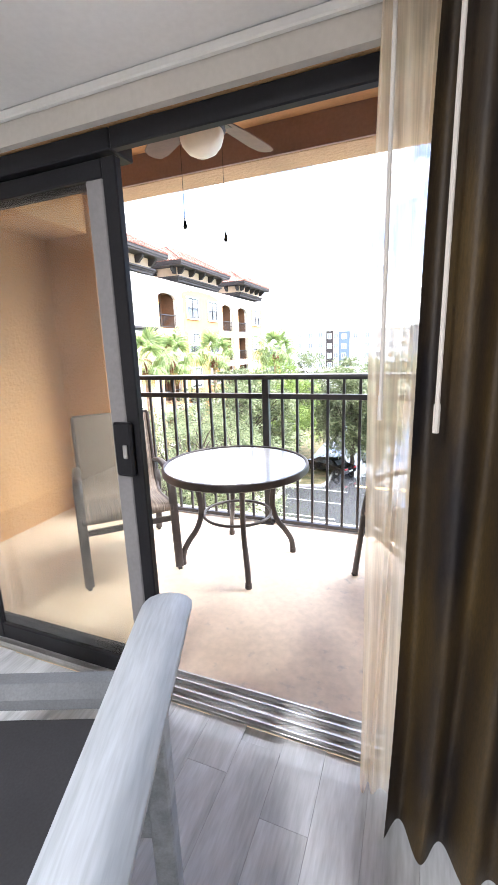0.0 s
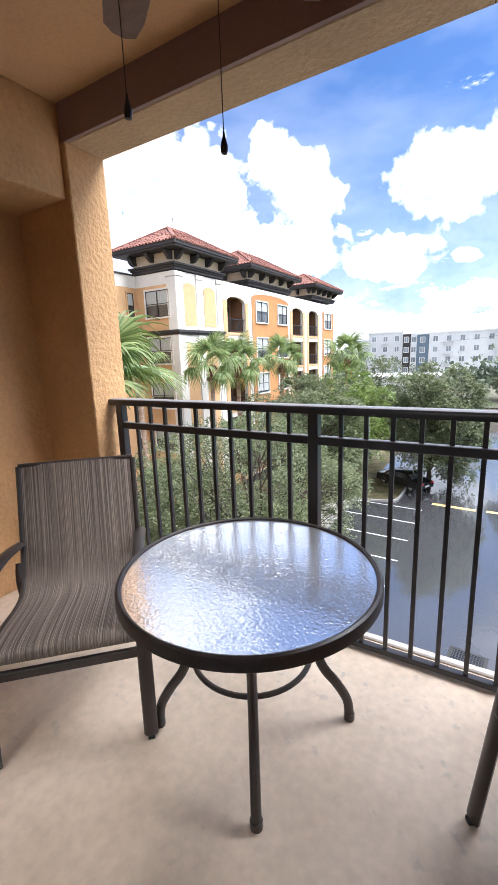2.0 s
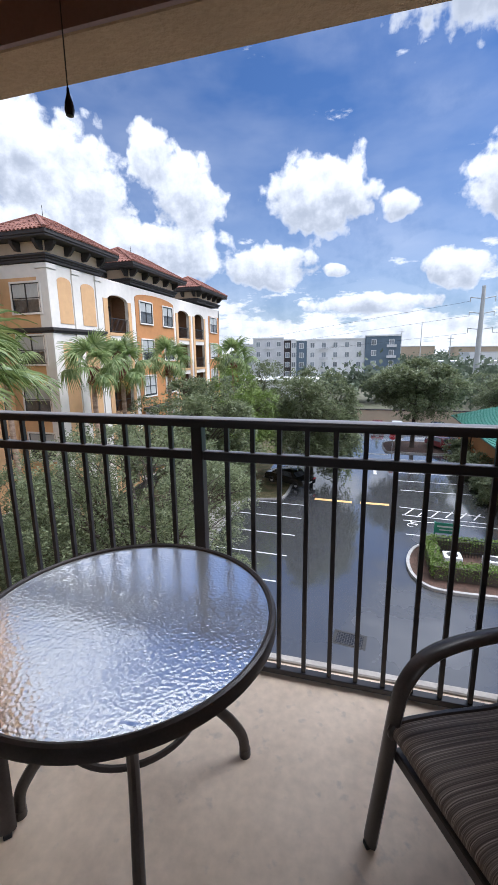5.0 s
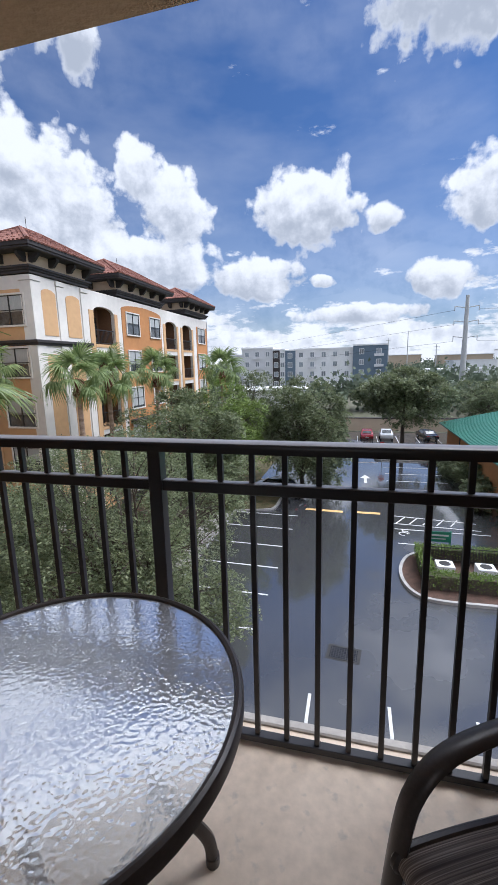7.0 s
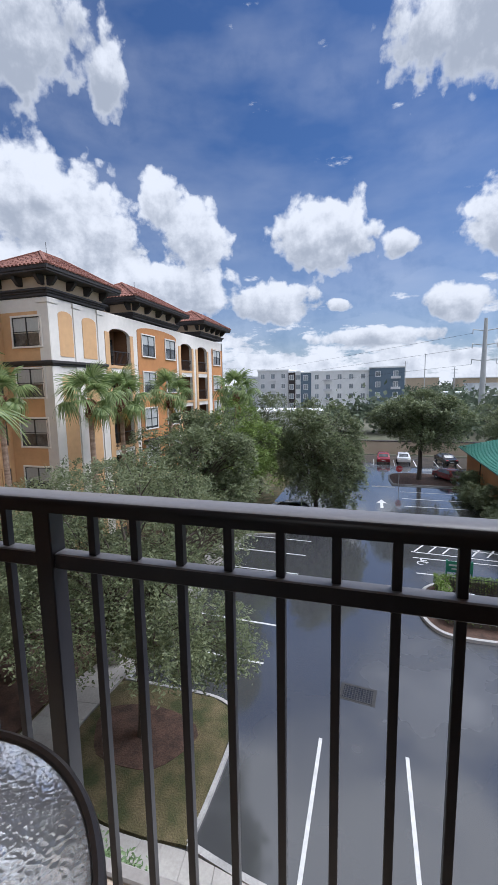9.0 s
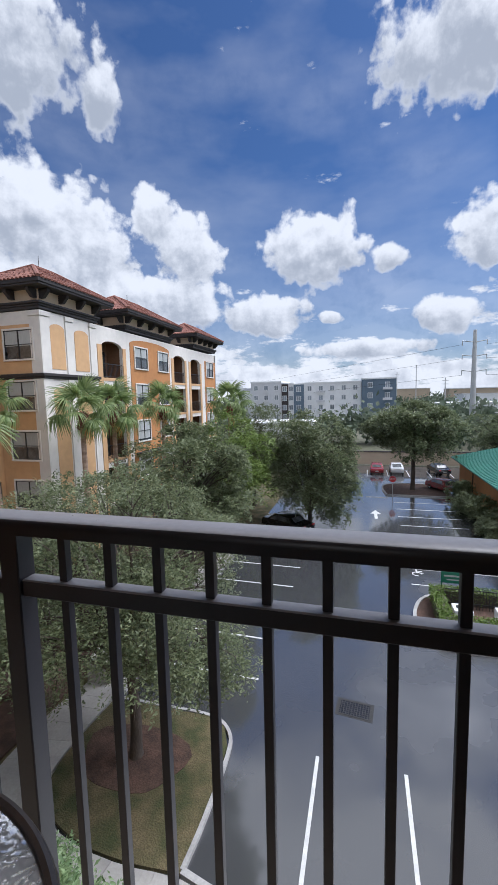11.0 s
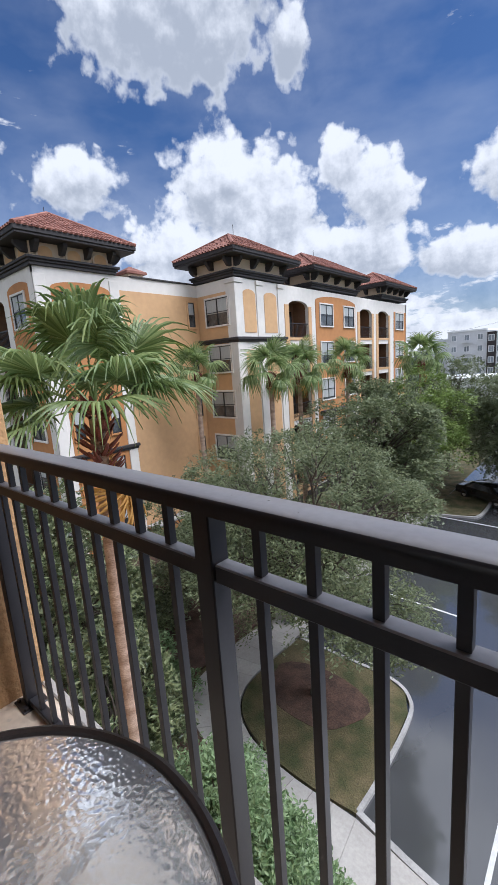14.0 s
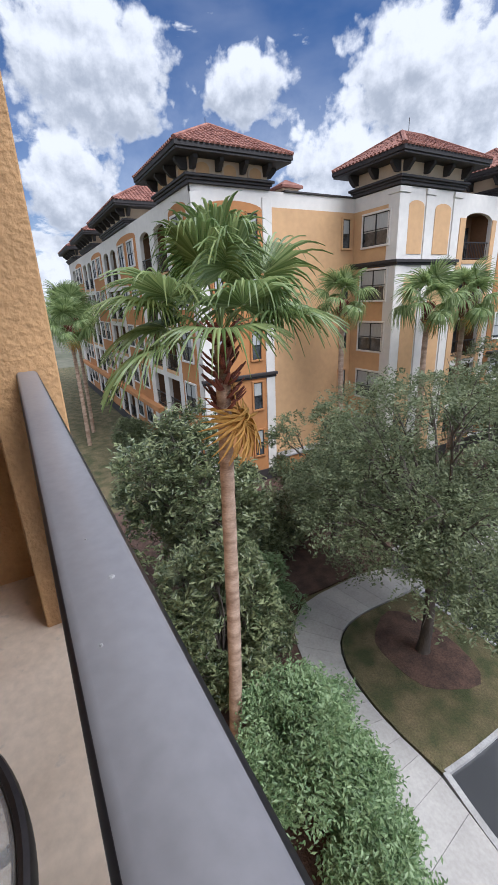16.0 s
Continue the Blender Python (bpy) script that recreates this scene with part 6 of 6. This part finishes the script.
fan_palm((-5.84, 3.0, G), 0.72, 0.13, 1.4, 12, 7, "tall fan palm with a ringed trunk close to the balcony", 3, NEAR_CROWN, lean=(-0.27, -0.22))
for i, (x, y, top, sc) in enumerate(((-14.4, 19.0, 0.9, 1.25), (-14.6, 22.3, 0.9, 1.3), (-14.5, 28.8, 0.9, 1.3), (-13.2, 41.5, 0.9, 1.7), (-18.2, 16.6, 1.2, 1.15), (-40.0, 5.2, 0.8, 1.6), (-36.0, 4.2, 0.0, 1.5), (-47.0, 5.5, 1.2, 1.7))):
    fan_palm((x, y, G), top, 0.14, sc, 15, 20 + i, "fan palm standing beside the apartment house", 1, low=-34)

tree("oak_tree", "live oak with fine grey green leaves on the island", (-6.25, 9.95, G + 0.08), (5.0, 4.6, 4.4), 5.5, 60, 92, 16, 0.40, 0.052, 0.40, OAK_LEAF, 11, 0.19, flat=0.95, lean=(-0.3, 0.3), lobe=0.25, droop=0.3)
tree("oak_tree", "young live oak leaning over the curving sidewalk", (-12.3, 11.2, G), (3.3, 3.0, 3.2), 4.6, 32, 66, 14, 0.40, 0.066, 0.42, OAK_LEAF, 21, 0.13, flat=0.8, lobe=0.3)
tree("oak_tree", "live oak with fine grey green leaves beside the car park", (-10.2, 22.5, G), (5.0, 5.2, 4.7), 6.2, 50, 70, 13, 0.50, 0.098, 0.45, OAK_LEAF, 12, 0.2, flat=0.85, lobe=0.28)
tree("oak_tree", "dense live oak standing over a parked car", (-3.9, 35.4, G), (4.6, 4.6, 6.0), 5.0, 58, 70, 13, 0.55, 0.108, 0.45, OAK_LEAF, 13, 0.22, flat=0.95, lobe=0.3, droop=0.5)
tree("oak_tree", "broad live oak on the far car park island", (6.4, 51.5, G), (6.3, 5.8, 4.2), 7.0, 54, 58, 12, 0.66, 0.145, 0.45, OAK_LEAF, 14, 0.26, flat=0.7, lobe=0.3)
tree("lime_tree", "bright yellow green tree beside the apartment house", (-10.4, 31.5, G), (4.2, 4.0, 4.6), 5.7, 44, 60, 12, 0.5, 0.10, 0.45, LIME_LEAF, 15, 0.15, lobe=0.32)
tree("oak_tree", "live oak beyond the lime green tree", (-10.5, 41.0, G), (5.2, 4.8, 4.8), 5.8, 46, 60, 12, 0.6, 0.11, 0.42, OAK_LEAF, 16, 0.2)
tree("oak_tree", "live oak at the far edge of the car park", (17.5, 60.0, G), (4.5, 4.5, 3.2), 6.0, 28, 46, 12, 0.6, 0.12, 0.42, OAK_LEAF, 17, 0.2)
tree("magnolia_tree", "dense dark green magnolia between palm and lawn", (-12.6, 4.6, G), (2.9, 2.8, 3.6), 4.8, 48, 40, 11, 0.38, 0.110, 0.34, MAGNOLIA_LEAF, 18, 0.14, flat=0.95, lobe=0.27, droop=-0.1)
tree("magnolia_tree", "dense light-tipped magnolia below the balcony", (-7.9, 3.3, G), (2.2, 1.9, 2.8), 3.2, 46, 40, 11, 0.30, 0.100, 0.30, MAGNOLIA_LEAF, 19, 0.12, flat=0.95, lobe=0.27, droop=-0.2)
shrub("shrub", "light green feathery shrub below the balcony", (-4.5, 3.75, G), (1.9, 1.6, 2.7), 46, 44, 12, 0.50, 0.056, 0.36, SHRUB_LEAF, 31, lobe=0.27)
shrub("shrub", "light green feathery shrub below the balcony", (-3.5, 4.5, G), (1.1, 0.9, 2.0), 22, 36, 12, 0.46, 0.055, 0.36, SHRUB_LEAF, 32, lobe=0.3)
shrub("shrub", "light green feathery shrub beside the sidewalk", (-2.4, 3.9, G), (1.1, 0.9, 1.7), 22, 36, 12, 0.46, 0.055, 0.36, SHRUB_LEAF, 35, lobe=0.3)
shrub("shrub", "loose light green shrub reaching over the sidewalk", (-5.4, 5.0, G), (1.2, 0.9, 1.7), 20, 30, 11, 0.50, 0.055, 0.36, SHRUB_LEAF, 36, lobe=0.3)
shrub("shrub", "broad-leaved green shrub in the planting bed", (-10.6, 6.2, G), (1.5, 1.2, 1.6), 18, 34, 10, 0.45, 0.10, 0.28, SHRUB_LEAF, 34)
shrub("shrub", "light-tipped glossy shrub below the palm", (-8.7, 4.7, G), (1.5, 1.2, 2.2), 22, 46, 12, 0.34, 0.080, 0.32, MAGNOLIA_LEAF, 37)
for i, (x, y, r) in enumerate(((-14.5, 9.2, 1.7), (-17.5, 8.4, 2.0), (-15.6, 13.2, 2.0), (-12.6, 15.8, 1.9), (-13.2, 19.0, 1.9), (-17.0, 15.2, 2.1), (-12.0, 25.5, 1.8), (-20.0, 6.6, 1.6), (-26.0, 7.2, 1.5), (-33.0, 7.2, 1.5))):
    shrub("shrub", "dark green shrub at the apartment house", (x, y, G - 0.05), (r, r, r * 1.1), 24, 40, 11, 0.4, 0.085, 0.38, OAK_LEAF if i % 3 else MAGNOLIA_LEAF, 40 + i)
for i, (x, y, r) in enumerate(((10.4, 38.2, 1.3), (10.3, 41.0, 1.2), (10.4, 44.0, 1.4), (10.5, 47.0, 1.2), (10.6, 35.0, 1.1), (10.4, 32.2, 1.0))):
    shrub("shrub", "olive green shrub along the green-roofed building", (x, y, G), (r, r * 1.1, r * 1.25), 16, 24, 10, 0.4, 0.10, 0.4, OAK_LEAF, 60 + i)

# ---- car park things ----
def hedge_island():
    pts = xy([(9.5, 18.45), (7.4, 18.4), (5.0, 18.35), (3.95, 18.75), (3.4, 20.0), (3.45, 21.7), (4.2, 23.3), (6.0, 24.0), (9.5, 24.2)], 4)
    setting("kerb_hedge_island", strip(pts, 0.17, G - 0.1, G + 0.15), KERB, "pale concrete kerb round the hedge island", "kerb")
    setting("ground_hedge_island", Mesh().prism(pts, G - 0.05, G + 0.09), MULCH, "mulched island with a clipped hedge", "planting bed")
    rng = np.random.default_rng(70)
    for n, (x0, x1, y0, y1) in enumerate(((4.3, 9.4, 19.3, 20.0), (4.3, 9.4, 22.6, 23.2), (4.3, 4.95, 20.1, 22.5))):
        h = thing("hedge", "clipped yellow green box hedge", "hedge", "hedges round the boxes", ((x0 + x1) / 2, (y0 + y1) / 2, G + 0.09))
        w, d = (x1 - x0) / 2, (y1 - y0) / 2
        k = int(2600 * max(w, d))
        p = np.stack([rng.uniform(-w, w, k), rng.uniform(-d, d, k), rng.uniform(0.02, 0.82, k) ** 0.6], 1)
        p += rng.normal(size=p.shape) * 0.03
        part("twig", Mesh().box((-w * 0.94, -d * 0.8, 0), (w * 0.94, d * 0.8, 0.74)), BARK, h)
        tagged(part("foliage", leaf_mesh("foliage", p, rng.normal(size=p.shape) + np.array([0, 0, 0.8]), 0.045, 0.6, HEDGE_LEAF, rng), None, h), kind="stuff")
    f = thing("low_fence", "black metal fence behind the hedge", "fence", "", (0, 0, G + 0.09))
    for z in (0.25, 1.0):
        part("rail", Mesh().box((5.0, 22.35, z), (9.4, 22.39, z + 0.04)), B_FRAME, f)
    me = Mesh().box((-0.012, -0.012, 0.0), (0.012, 0.012, 1.08)).data("slat")
    for i in range(30):
        part("slat", me, B_FRAME, f).location = (5.02 + i * 0.15, 22.32, 0)
    for x in (5.6, 7.6):
        u = thing("utility_box", "pale grey utility box behind the hedge", "utility box", "utility boxes", (x, 21.2, G + 0.09))
        part("cabinet", Mesh().box((-0.45, -0.4, 0), (0.45, 0.4, 0.62), 0.03), F_WHITE, u)
        part("fan_grille", Mesh().lathe([(0.0001, 0.635), (0.26, 0.635), (0.30, 0.622)], 20), GRATE, u)
    s = thing("site_sign", "green sign on two posts beside the hedge", "sign", "", (5.0, 23.75, G))
    for x in (0.05, 1.35):
        part("post", Mesh().box((x - 0.04, -0.04, 0), (x + 0.04, 0.04, 1.55)), SIGN_GREEN, s)
    part("panel", Mesh().box((0.0, -0.07, 0.85), (1.4, -0.042, 1.5), 0.008), SIGN_GREEN, s)
    part("lettering", Mesh().box((0.15, -0.075, 1.22), (1.25, -0.072, 1.32)).box((0.3, -0.075, 1.02), (1.1, -0.072, 1.09)), STEEL, s, "pale unreadable lines of writing")
    b = thing("utility_box", "beige concrete utility box beside the sidewalk", "utility box", "", pose(-9.6, 13.2, G, 0, 0, 8))
    part("cabinet", Mesh().box((-0.5, -0.6, 0), (0.5, 0.6, 0.9), 0.03), PAVING, b)
    part("lid", Mesh().box((-0.55, -0.65, 0.905), (0.55, 0.65, 0.97), 0.02), PAVING, b)
    pts2 = xy([(3.3, 48.4), (6.5, 48.2), (9.8, 48.5), (10.2, 50.5), (9.8, 54), (6.5, 55), (3.4, 54), (3.0, 51)], 3)
    setting("kerb_far_island", strip(pts2 + pts2[:1], 0.17, G - 0.1, G + 0.15), KERB, "concrete kerb of the far tree island", "kerb")
    setting("ground_far_island", Mesh().prism(pts2, G - 0.05, G + 0.09), MULCH, "mulched far tree island", "planting bed")
    t = thing("stop_sign", "red stop sign on a thin post", "stop sign", "", (3.9, 47.9, G))
    part("post", Mesh().box((-0.03, -0.03, 0), (0.03, 0.03, 2.2)), STEEL, t)
    o = Mesh().prism([(0.38 * math.cos(radians(22.5 + 45 * i)), 0.38 * math.sin(radians(22.5 + 45 * i))) for i in range(8)], 0.031, 0.05)
    o.v = [(x, -z, y + 2.0) for x, y, z in o.v]
    part("panel", o, SIGN_RED, t)
    cu = bpy.data.curves.new("stop word", "FONT")
    cu.body, cu.size, cu.align_x, cu.align_y, cu.extrude = "STOP", 0.26, "CENTER", "CENTER", 0.002
    w = new("word", cu)
    w.parent, w.matrix_basis = t, pose(0, -0.056, 2.0, 90, 0, 0)
    w.data.materials.append(PAINT)


def parked_car(at, paint, label, seed=0):
    c = thing("parked_car", label, "car", "parked cars", at)
    prof = [(-2.2, 0.35), (-2.25, 0.62), (-2.1, 0.85), (-1.25, 0.95), (-0.75, 1.38), (0.75, 1.42), (1.55, 0.98), (2.15, 0.92), (2.25, 0.6), (2.2, 0.35)]
    b = Mesh()
    n = len(prof)
    vs = []
    for x, k in ((-0.9, 0.97), (-0.82, 1.0), (0.82, 1.0), (0.9, 0.97)):
        for y, z in prof:
            s = 0.80 if z > 1.1 else 1.0
            vs.append((x * s, y * (0.985 if abs(x) > 0.85 else 1), 0.35 + (z - 0.35) * k))
    fs = [tuple(range(n)), tuple(range(3 * n, 4 * n))[::-1]]
    for r in range(3):
        for i in range(n):
            a, d = r * n + i, r * n + (i + 1) % n
            fs.append((a, a + n, d + n, d))
    b.add(vs, fs)
    part("body", b, paint, c, "", True)
    for s in (-1, 1):
        w = Mesh()
        w.add([(s * 0.905, -1.0, 0.97), (s * 0.905, 1.25, 0.99), (s * 0.735, 0.7, 1.36), (s * 0.735, -0.68, 1.33)], [(0, 1, 2, 3)])
        part("side_glass", w, B_PANE, c)
    part("rear_glass", Mesh().box((-0.62, -0.02, 0), (0.62, 0.0, 0.5), 0.0, pose(0, -1.3, 0.98, -49, 0, 0)), B_PANE, c)
    part("windscreen", Mesh().box((-0.62, 0.0, 0), (0.62, 0.02, 0.72), 0.0, pose(0, 1.52, 1.02, 60, 0, 0)), B_PANE, c)
    tyre = Mesh().lathe([(0.19, -0.1), (0.31, -0.1), (0.335, -0.07), (0.335, 0.07), (0.31, 0.1), (0.19, 0.1)], 20)
    tyre.v = [(z, x, y + 0.335) for x, y, z in tyre.v]
    rim = Mesh().lathe([(0.0001, 0.06), (0.05, 0.075), (0.19, 0.06), (0.19, -0.06), (0.0001, -0.06)], 20)
    rim.v = [(z, x, y + 0.335) for x, y, z in rim.v]
    td, rd = tyre.data("tyre", True), rim.data("rim", True)
    for x in (-0.82, 0.82):
        for y in (-1.35, 1.4):
            wh = part("tyre", td, TYRE, c)
            wh.location = (x, y, 0)
            part("rim", rd, STEEL, wh)
    for x in (-0.65, 0.65):
        part("tail_light", Mesh().box((x - 0.16, -2.285, 0.72), (x + 0.16, -2.2, 0.86), 0.02), SIGN_RED, c)
        part("headlight", Mesh().box((x - 0.16, 2.15, 0.66), (x + 0.16, 2.255, 0.78), 0.02), GLOBE, c)
    part("number_plate", Mesh().box((-0.25, -2.275, 0.5), (0.25, -2.235, 0.62)), PAINT, c)


def green_roofed_building():
    b = thing("low_building", "low orange building with a green metal roof", "building", "", (0, 0, 0))
    x0, x1, y0, y1 = 11.7, 27.0, 24.5, 52.5
    part("wall", Mesh().box((x0, y0, G), (x1, y1, -6.1)), B_ORANGE, b)
    part("plinth", Mesh().box((x0 - 0.06, y0 - 0.06, G), (x1 + 0.06, y1 + 0.06, G + 0.9), 0.02), B_TAN, b)
    e, r = 0.8, 3.4
    A, B_, C, D = (x0 - e, y0 - e, -6.05), (x1 + e, y0 - e, -6.05), (x1 + e, y1 + e, -6.05), (x0 - e, y1 + e, -6.05)
    mx, hw = (x0 + x1) / 2, (x1 - x0) / 2 + e
    R0, R1 = (mx, y0 - e + hw, -6.05 + r), (mx, y1 + e - hw, -6.05 + r)
    m = Mesh()
    m.add([A, B_, C, D, R0, R1], [(0, 1, 4), (1, 2, 5, 4), (2, 3, 5), (3, 0, 4, 5), (3, 2, 1, 0)])
    roof = part("roof", m, METAL_GREEN, b)
    part("fascia", Mesh().box((x0 - e - 0.05, y0 - e - 0.05, -6.2), (x1 + e + 0.05, y1 + e + 0.05, -6.052), 0.02), METAL_GREEN, roof)
    sm = Mesh()
    n = 60
    for i in range(1, n):
        y = (y0 - e) + (y1 - y0 + 2 * e) * i / n
        k = min(1.0, (y - (y0 - e)) / hw, ((y1 + e) - y) / hw)
        p, q = Vector((x0 - e, y, -6.05)), Vector((x0 - e + hw * k, y, -6.05 + r * k))
        sm.tube([tuple(p + Vector((0, 0, 0.02))), tuple(q + Vector((0, 0, 0.02)))], 0.02, 0.03, 4)
    for i in range(1, 34):
        x = (x0 - e) + (x1 - x0 + 2 * e) * i / 34
        k = min(1.0, (x - (x0 - e)) / hw, ((x1 + e) - x) / hw)
        for ys, sg in ((y1 + e, -1), (y0 - e, 1)):
            sm.tube([(x, ys, -6.03), (x, ys + sg * hw * k, -6.03 + r * k)], 0.02, 0.03, 4)
    tagged(part("roof_seam", sm, METAL_GREEN, roof), kind="stuff")
    part("downpipe", Mesh().box((x0 - 0.1, 46.0, G), (x0 - 0.002, 46.1, -6.2)), B_TRIM, b)


# ---- the distance ----
def far_block(label, x0, x1, y, z0, z1, cols, mat, depth=16, floors=4, accent=None):
    b = thing("far_building", label, "apartment building", "", (0, 0, 0))
    part("wall", Mesh().box((x0, y, z0), (x1, y + depth, z1)), mat, b)
    part("parapet", Mesh().box((x0 - 0.2, y - 0.25, z1), (x1 + 0.2, y + depth, z1 + 0.45)), accent or F_WHITE, b)
    h = (z1 - z0) / floors
    pane = Mesh().box((-0.65, -0.06, 0), (0.65, 0.0, 1.55)).data("pane")
    fr = Mesh().box((-0.8, -0.12, -0.15), (-0.66, 0, 1.7)).box((0.66, -0.12, -0.15), (0.8, 0, 1.7)).box((-0.66, -0.12, 1.56), (0.66, 0, 1.7)).box((-0.66, -0.12, -0.15), (0.66, 0, -0.01)).box((-0.05, -0.12, 0), (0.05, 0, 1.55)).data("window")
    n = max(1, int((x1 - x0) / cols))
    for f in range(floors):
        for i in range(n):
            x = x0 + (x1 - x0) * (i + 0.5) / n
            w = part("window", fr, F_WHITE, b)
            w.location = (x, y - 0.002, z0 + h * f + 0.8)
            part("pane", pane, F_PANE, w)
            if i % 4 == 1:
                part("balcony", Mesh().box((x - 1.5, y - 1.0, z0 + h * f - 0.05), (x + 1.5, y - 0.13, z0 + h * f + 0.12)).box((x - 1.5, y - 1.0, z0 + h * f + 0.12), (x + 1.5, y - 0.95, z0 + h * f + 0.75)), F_GREY, b)


def far_things():
    Y = 146.0
    far_block("grey four-storey far apartment block", -39.2, -27.9, Y, -7, 6.9, 3.4, F_GREY)
    far_block("dark brown stair tower of the far block", -27.8, -25.5, Y - 0.4, -7, 6.2, 3.6, F_BROWN)
    far_block("white four-storey far apartment block", -25.4, -23.5, Y, -7, 6.2, 3.4, F_WHITE)
    far_block("slate blue bay of the far block", -23.4, -19.9, Y - 0.4, -7, 5.9, 3.4, F_BLUE)
    far_block("white four-storey far apartment block", -19.8, -0.3, Y, -7, 6.1, 3.3, F_WHITE)
    far_block("slate blue corner of the far apartment block", -0.2, 10.9, Y - 1.2, -7, 6.9, 3.7, F_BLUE)
    far_block("pale grey far block behind the palms", -48, -39, 158, -7, 5.0, 3.4, F_GREY)
    b = thing("low_shed", "long low white building with garage doors", "building", "", (0, 0, 0))
    part("wall", Mesh().box((-30, 100, G), (-12, 112, -5.2)), F_WHITE, b)
    part("roof", Mesh().box((-30.6, 99.2, -5.2), (-11.4, 112.6, -4.6), 0.1), F_WHITE, b)
    for i in range(6):
        part("garage_door", Mesh().box((-29 + i * 2.9, 99.9, G), (-26.7 + i * 2.9, 99.99, -7)), F_GREY, b)
    w = thing("site_wall", "long sand coloured wall behind the car park", "wall", "", (0, 0, 0))
    part("panel", Mesh().box((-8, 70.5, G), (60, 70.9, -7.9)), F_TAN, w)
    part("cap", Mesh().box((-8.1, 70.4, -7.9), (60.1, 71.0, -7.75)), F_BROWN, w)
    for i, (x, y, x2, h, mat) in enumerate(((60, 330, 95, 5.0, F_TAN), (20, 420, 60, 7.0, F_TAN), (45, 210, 75, 1.0, F_WHITE), (30, 180, 52, -2.5, F_WHITE), (-160, 300, -110, 2.5, F_WHITE))):
        s = thing("far_shed", "pale far flat-roofed building", "building", "", (0, 0, 0))
        part("wall", Mesh().box((x, y, G), (x2, y + 20, h)), mat, s)
        part("roof", Mesh().box((x - 0.5, y - 0.5, h), (x2 + 0.5, y + 20.5, h + 0.5)), F_GREY, s)
    # power pylon pole and its smaller fellows
    p = thing("power_pole", "tall pale steel power line pole", "power pole", "", (25.1, 106.4, G))
    part("shaft", Mesh().tube([(0, 0, 0), (0, 0, 12), (0, 0, 25.9)], 0.75, n=14, taper=[1.0, 0.8, 0.5]), STEEL, p, "", True)
    for k, z in enumerate((16.5, 20.0, 23.2)):
        for s in (-1, 1):
            a = part("arm", Mesh().tube([(s * 0.4, 0, z), (s * 2.6, 0, z + 0.35)], 0.1, n=6), STEEL, p)
            part("insulator", Mesh().tube([(s * 2.55, 0, z + 0.3), (s * 2.55, 0, z - 0.7)], 0.09, n=6), STEEL, a)
    for i, (x, y, h) in enumerate(((8, 260, 22), (22, 300, 27), (32, 280, 30), (33.5, 108, 15), (42, 240, 20))):
        q = thing("power_pole", "distant thin power pole", "power pole", "far power poles", (x, y, G))
        part("shaft", Mesh().tube([(0, 0, 0), (0, 0, h)], 0.35, n=8, taper=[1, 0.6]), STEEL, q)
        part("arm", Mesh().box((-1.6, -0.1, h - 1.6), (1.6, 0.1, h - 1.35)), STEEL, q)
    for z in (16.4, 20.2, 23.4):
        c = tagged(part("power_line", Mesh().tube([(25.1 + 2.55, 106.4, G + z - 0.7), (60, 80, G + z - 3.2), (130, 30, G + z + 1)], 0.035, n=4), B_FRAME), "thin black overhead power line", "power line", "power lines")
        c = tagged(part("power_line", Mesh().tube([(25.1 - 2.55, 106.4, G + z - 0.7), (-40, 170, G + z - 5.0), (-140, 260, G + z + 3)], 0.035, n=4), B_FRAME), "thin black overhead power line", "power line", "power lines")
    # woods out to the horizon
    rng = np.random.default_rng(90)
    n = 900
    y = 84 + 520 * rng.random(n) ** 1.5
    x = (rng.random(n) - 0.42) * y * 2.2
    clear = ~((np.abs(x + 13) < 32) & (y > 112) & (y < 170)) & ~((np.abs(x + 21) < 12) & (y < 114)) & ~((x > -14) & (x < 16) & (y < 100))
    x, y = x[clear], y[clear]
    k = 150
    r = 2.4 + 2.2 * rng.random(len(x)) + y * 0.006
    o = rng.normal(size=(len(x), k, 3)) * 0.5
    pos = np.stack([x, y, G + 1.0 + r * 0.85], 1)[:, None] + o * r[:, None, None] * np.array([1.0, 1.0, 0.75])
    size = np.repeat(r * 0.16, k)
    me = leaf_mesh("far_woods", pos.reshape(-1, 3), rng.normal(size=(len(x) * k, 3)) + np.array([0, -0.4, 0.6]), size, 0.7, WOODS, rng)
    tagged(part("far_woods", me, None), "grey green treetops reaching to the horizon", "woods", "", "stuff")


hedge_island()
for at, paint, label in ((pose(-5.6, 33.8, G, 0, 0, 62), BLACK_CAR, "black parked car under the live oak"), (pose(2.6, 63.2, G, 0, 0, 0), RED, "red car parked at the far wall"),
                         (pose(5.4, 63.6, G, 0, 0, 180), WHITE_CAR, "silver white car parked at the far wall"), (pose(11.2, 63.6, G, 0, 0, 12), BLACK_CAR, "black car parked at the far wall"), (pose(9.9, 51.9, G, 0, 0, 28), RED, "dark red car parked near the green-roofed building")):
    parked_car(at, paint, label)
green_roofed_building()
far_things()
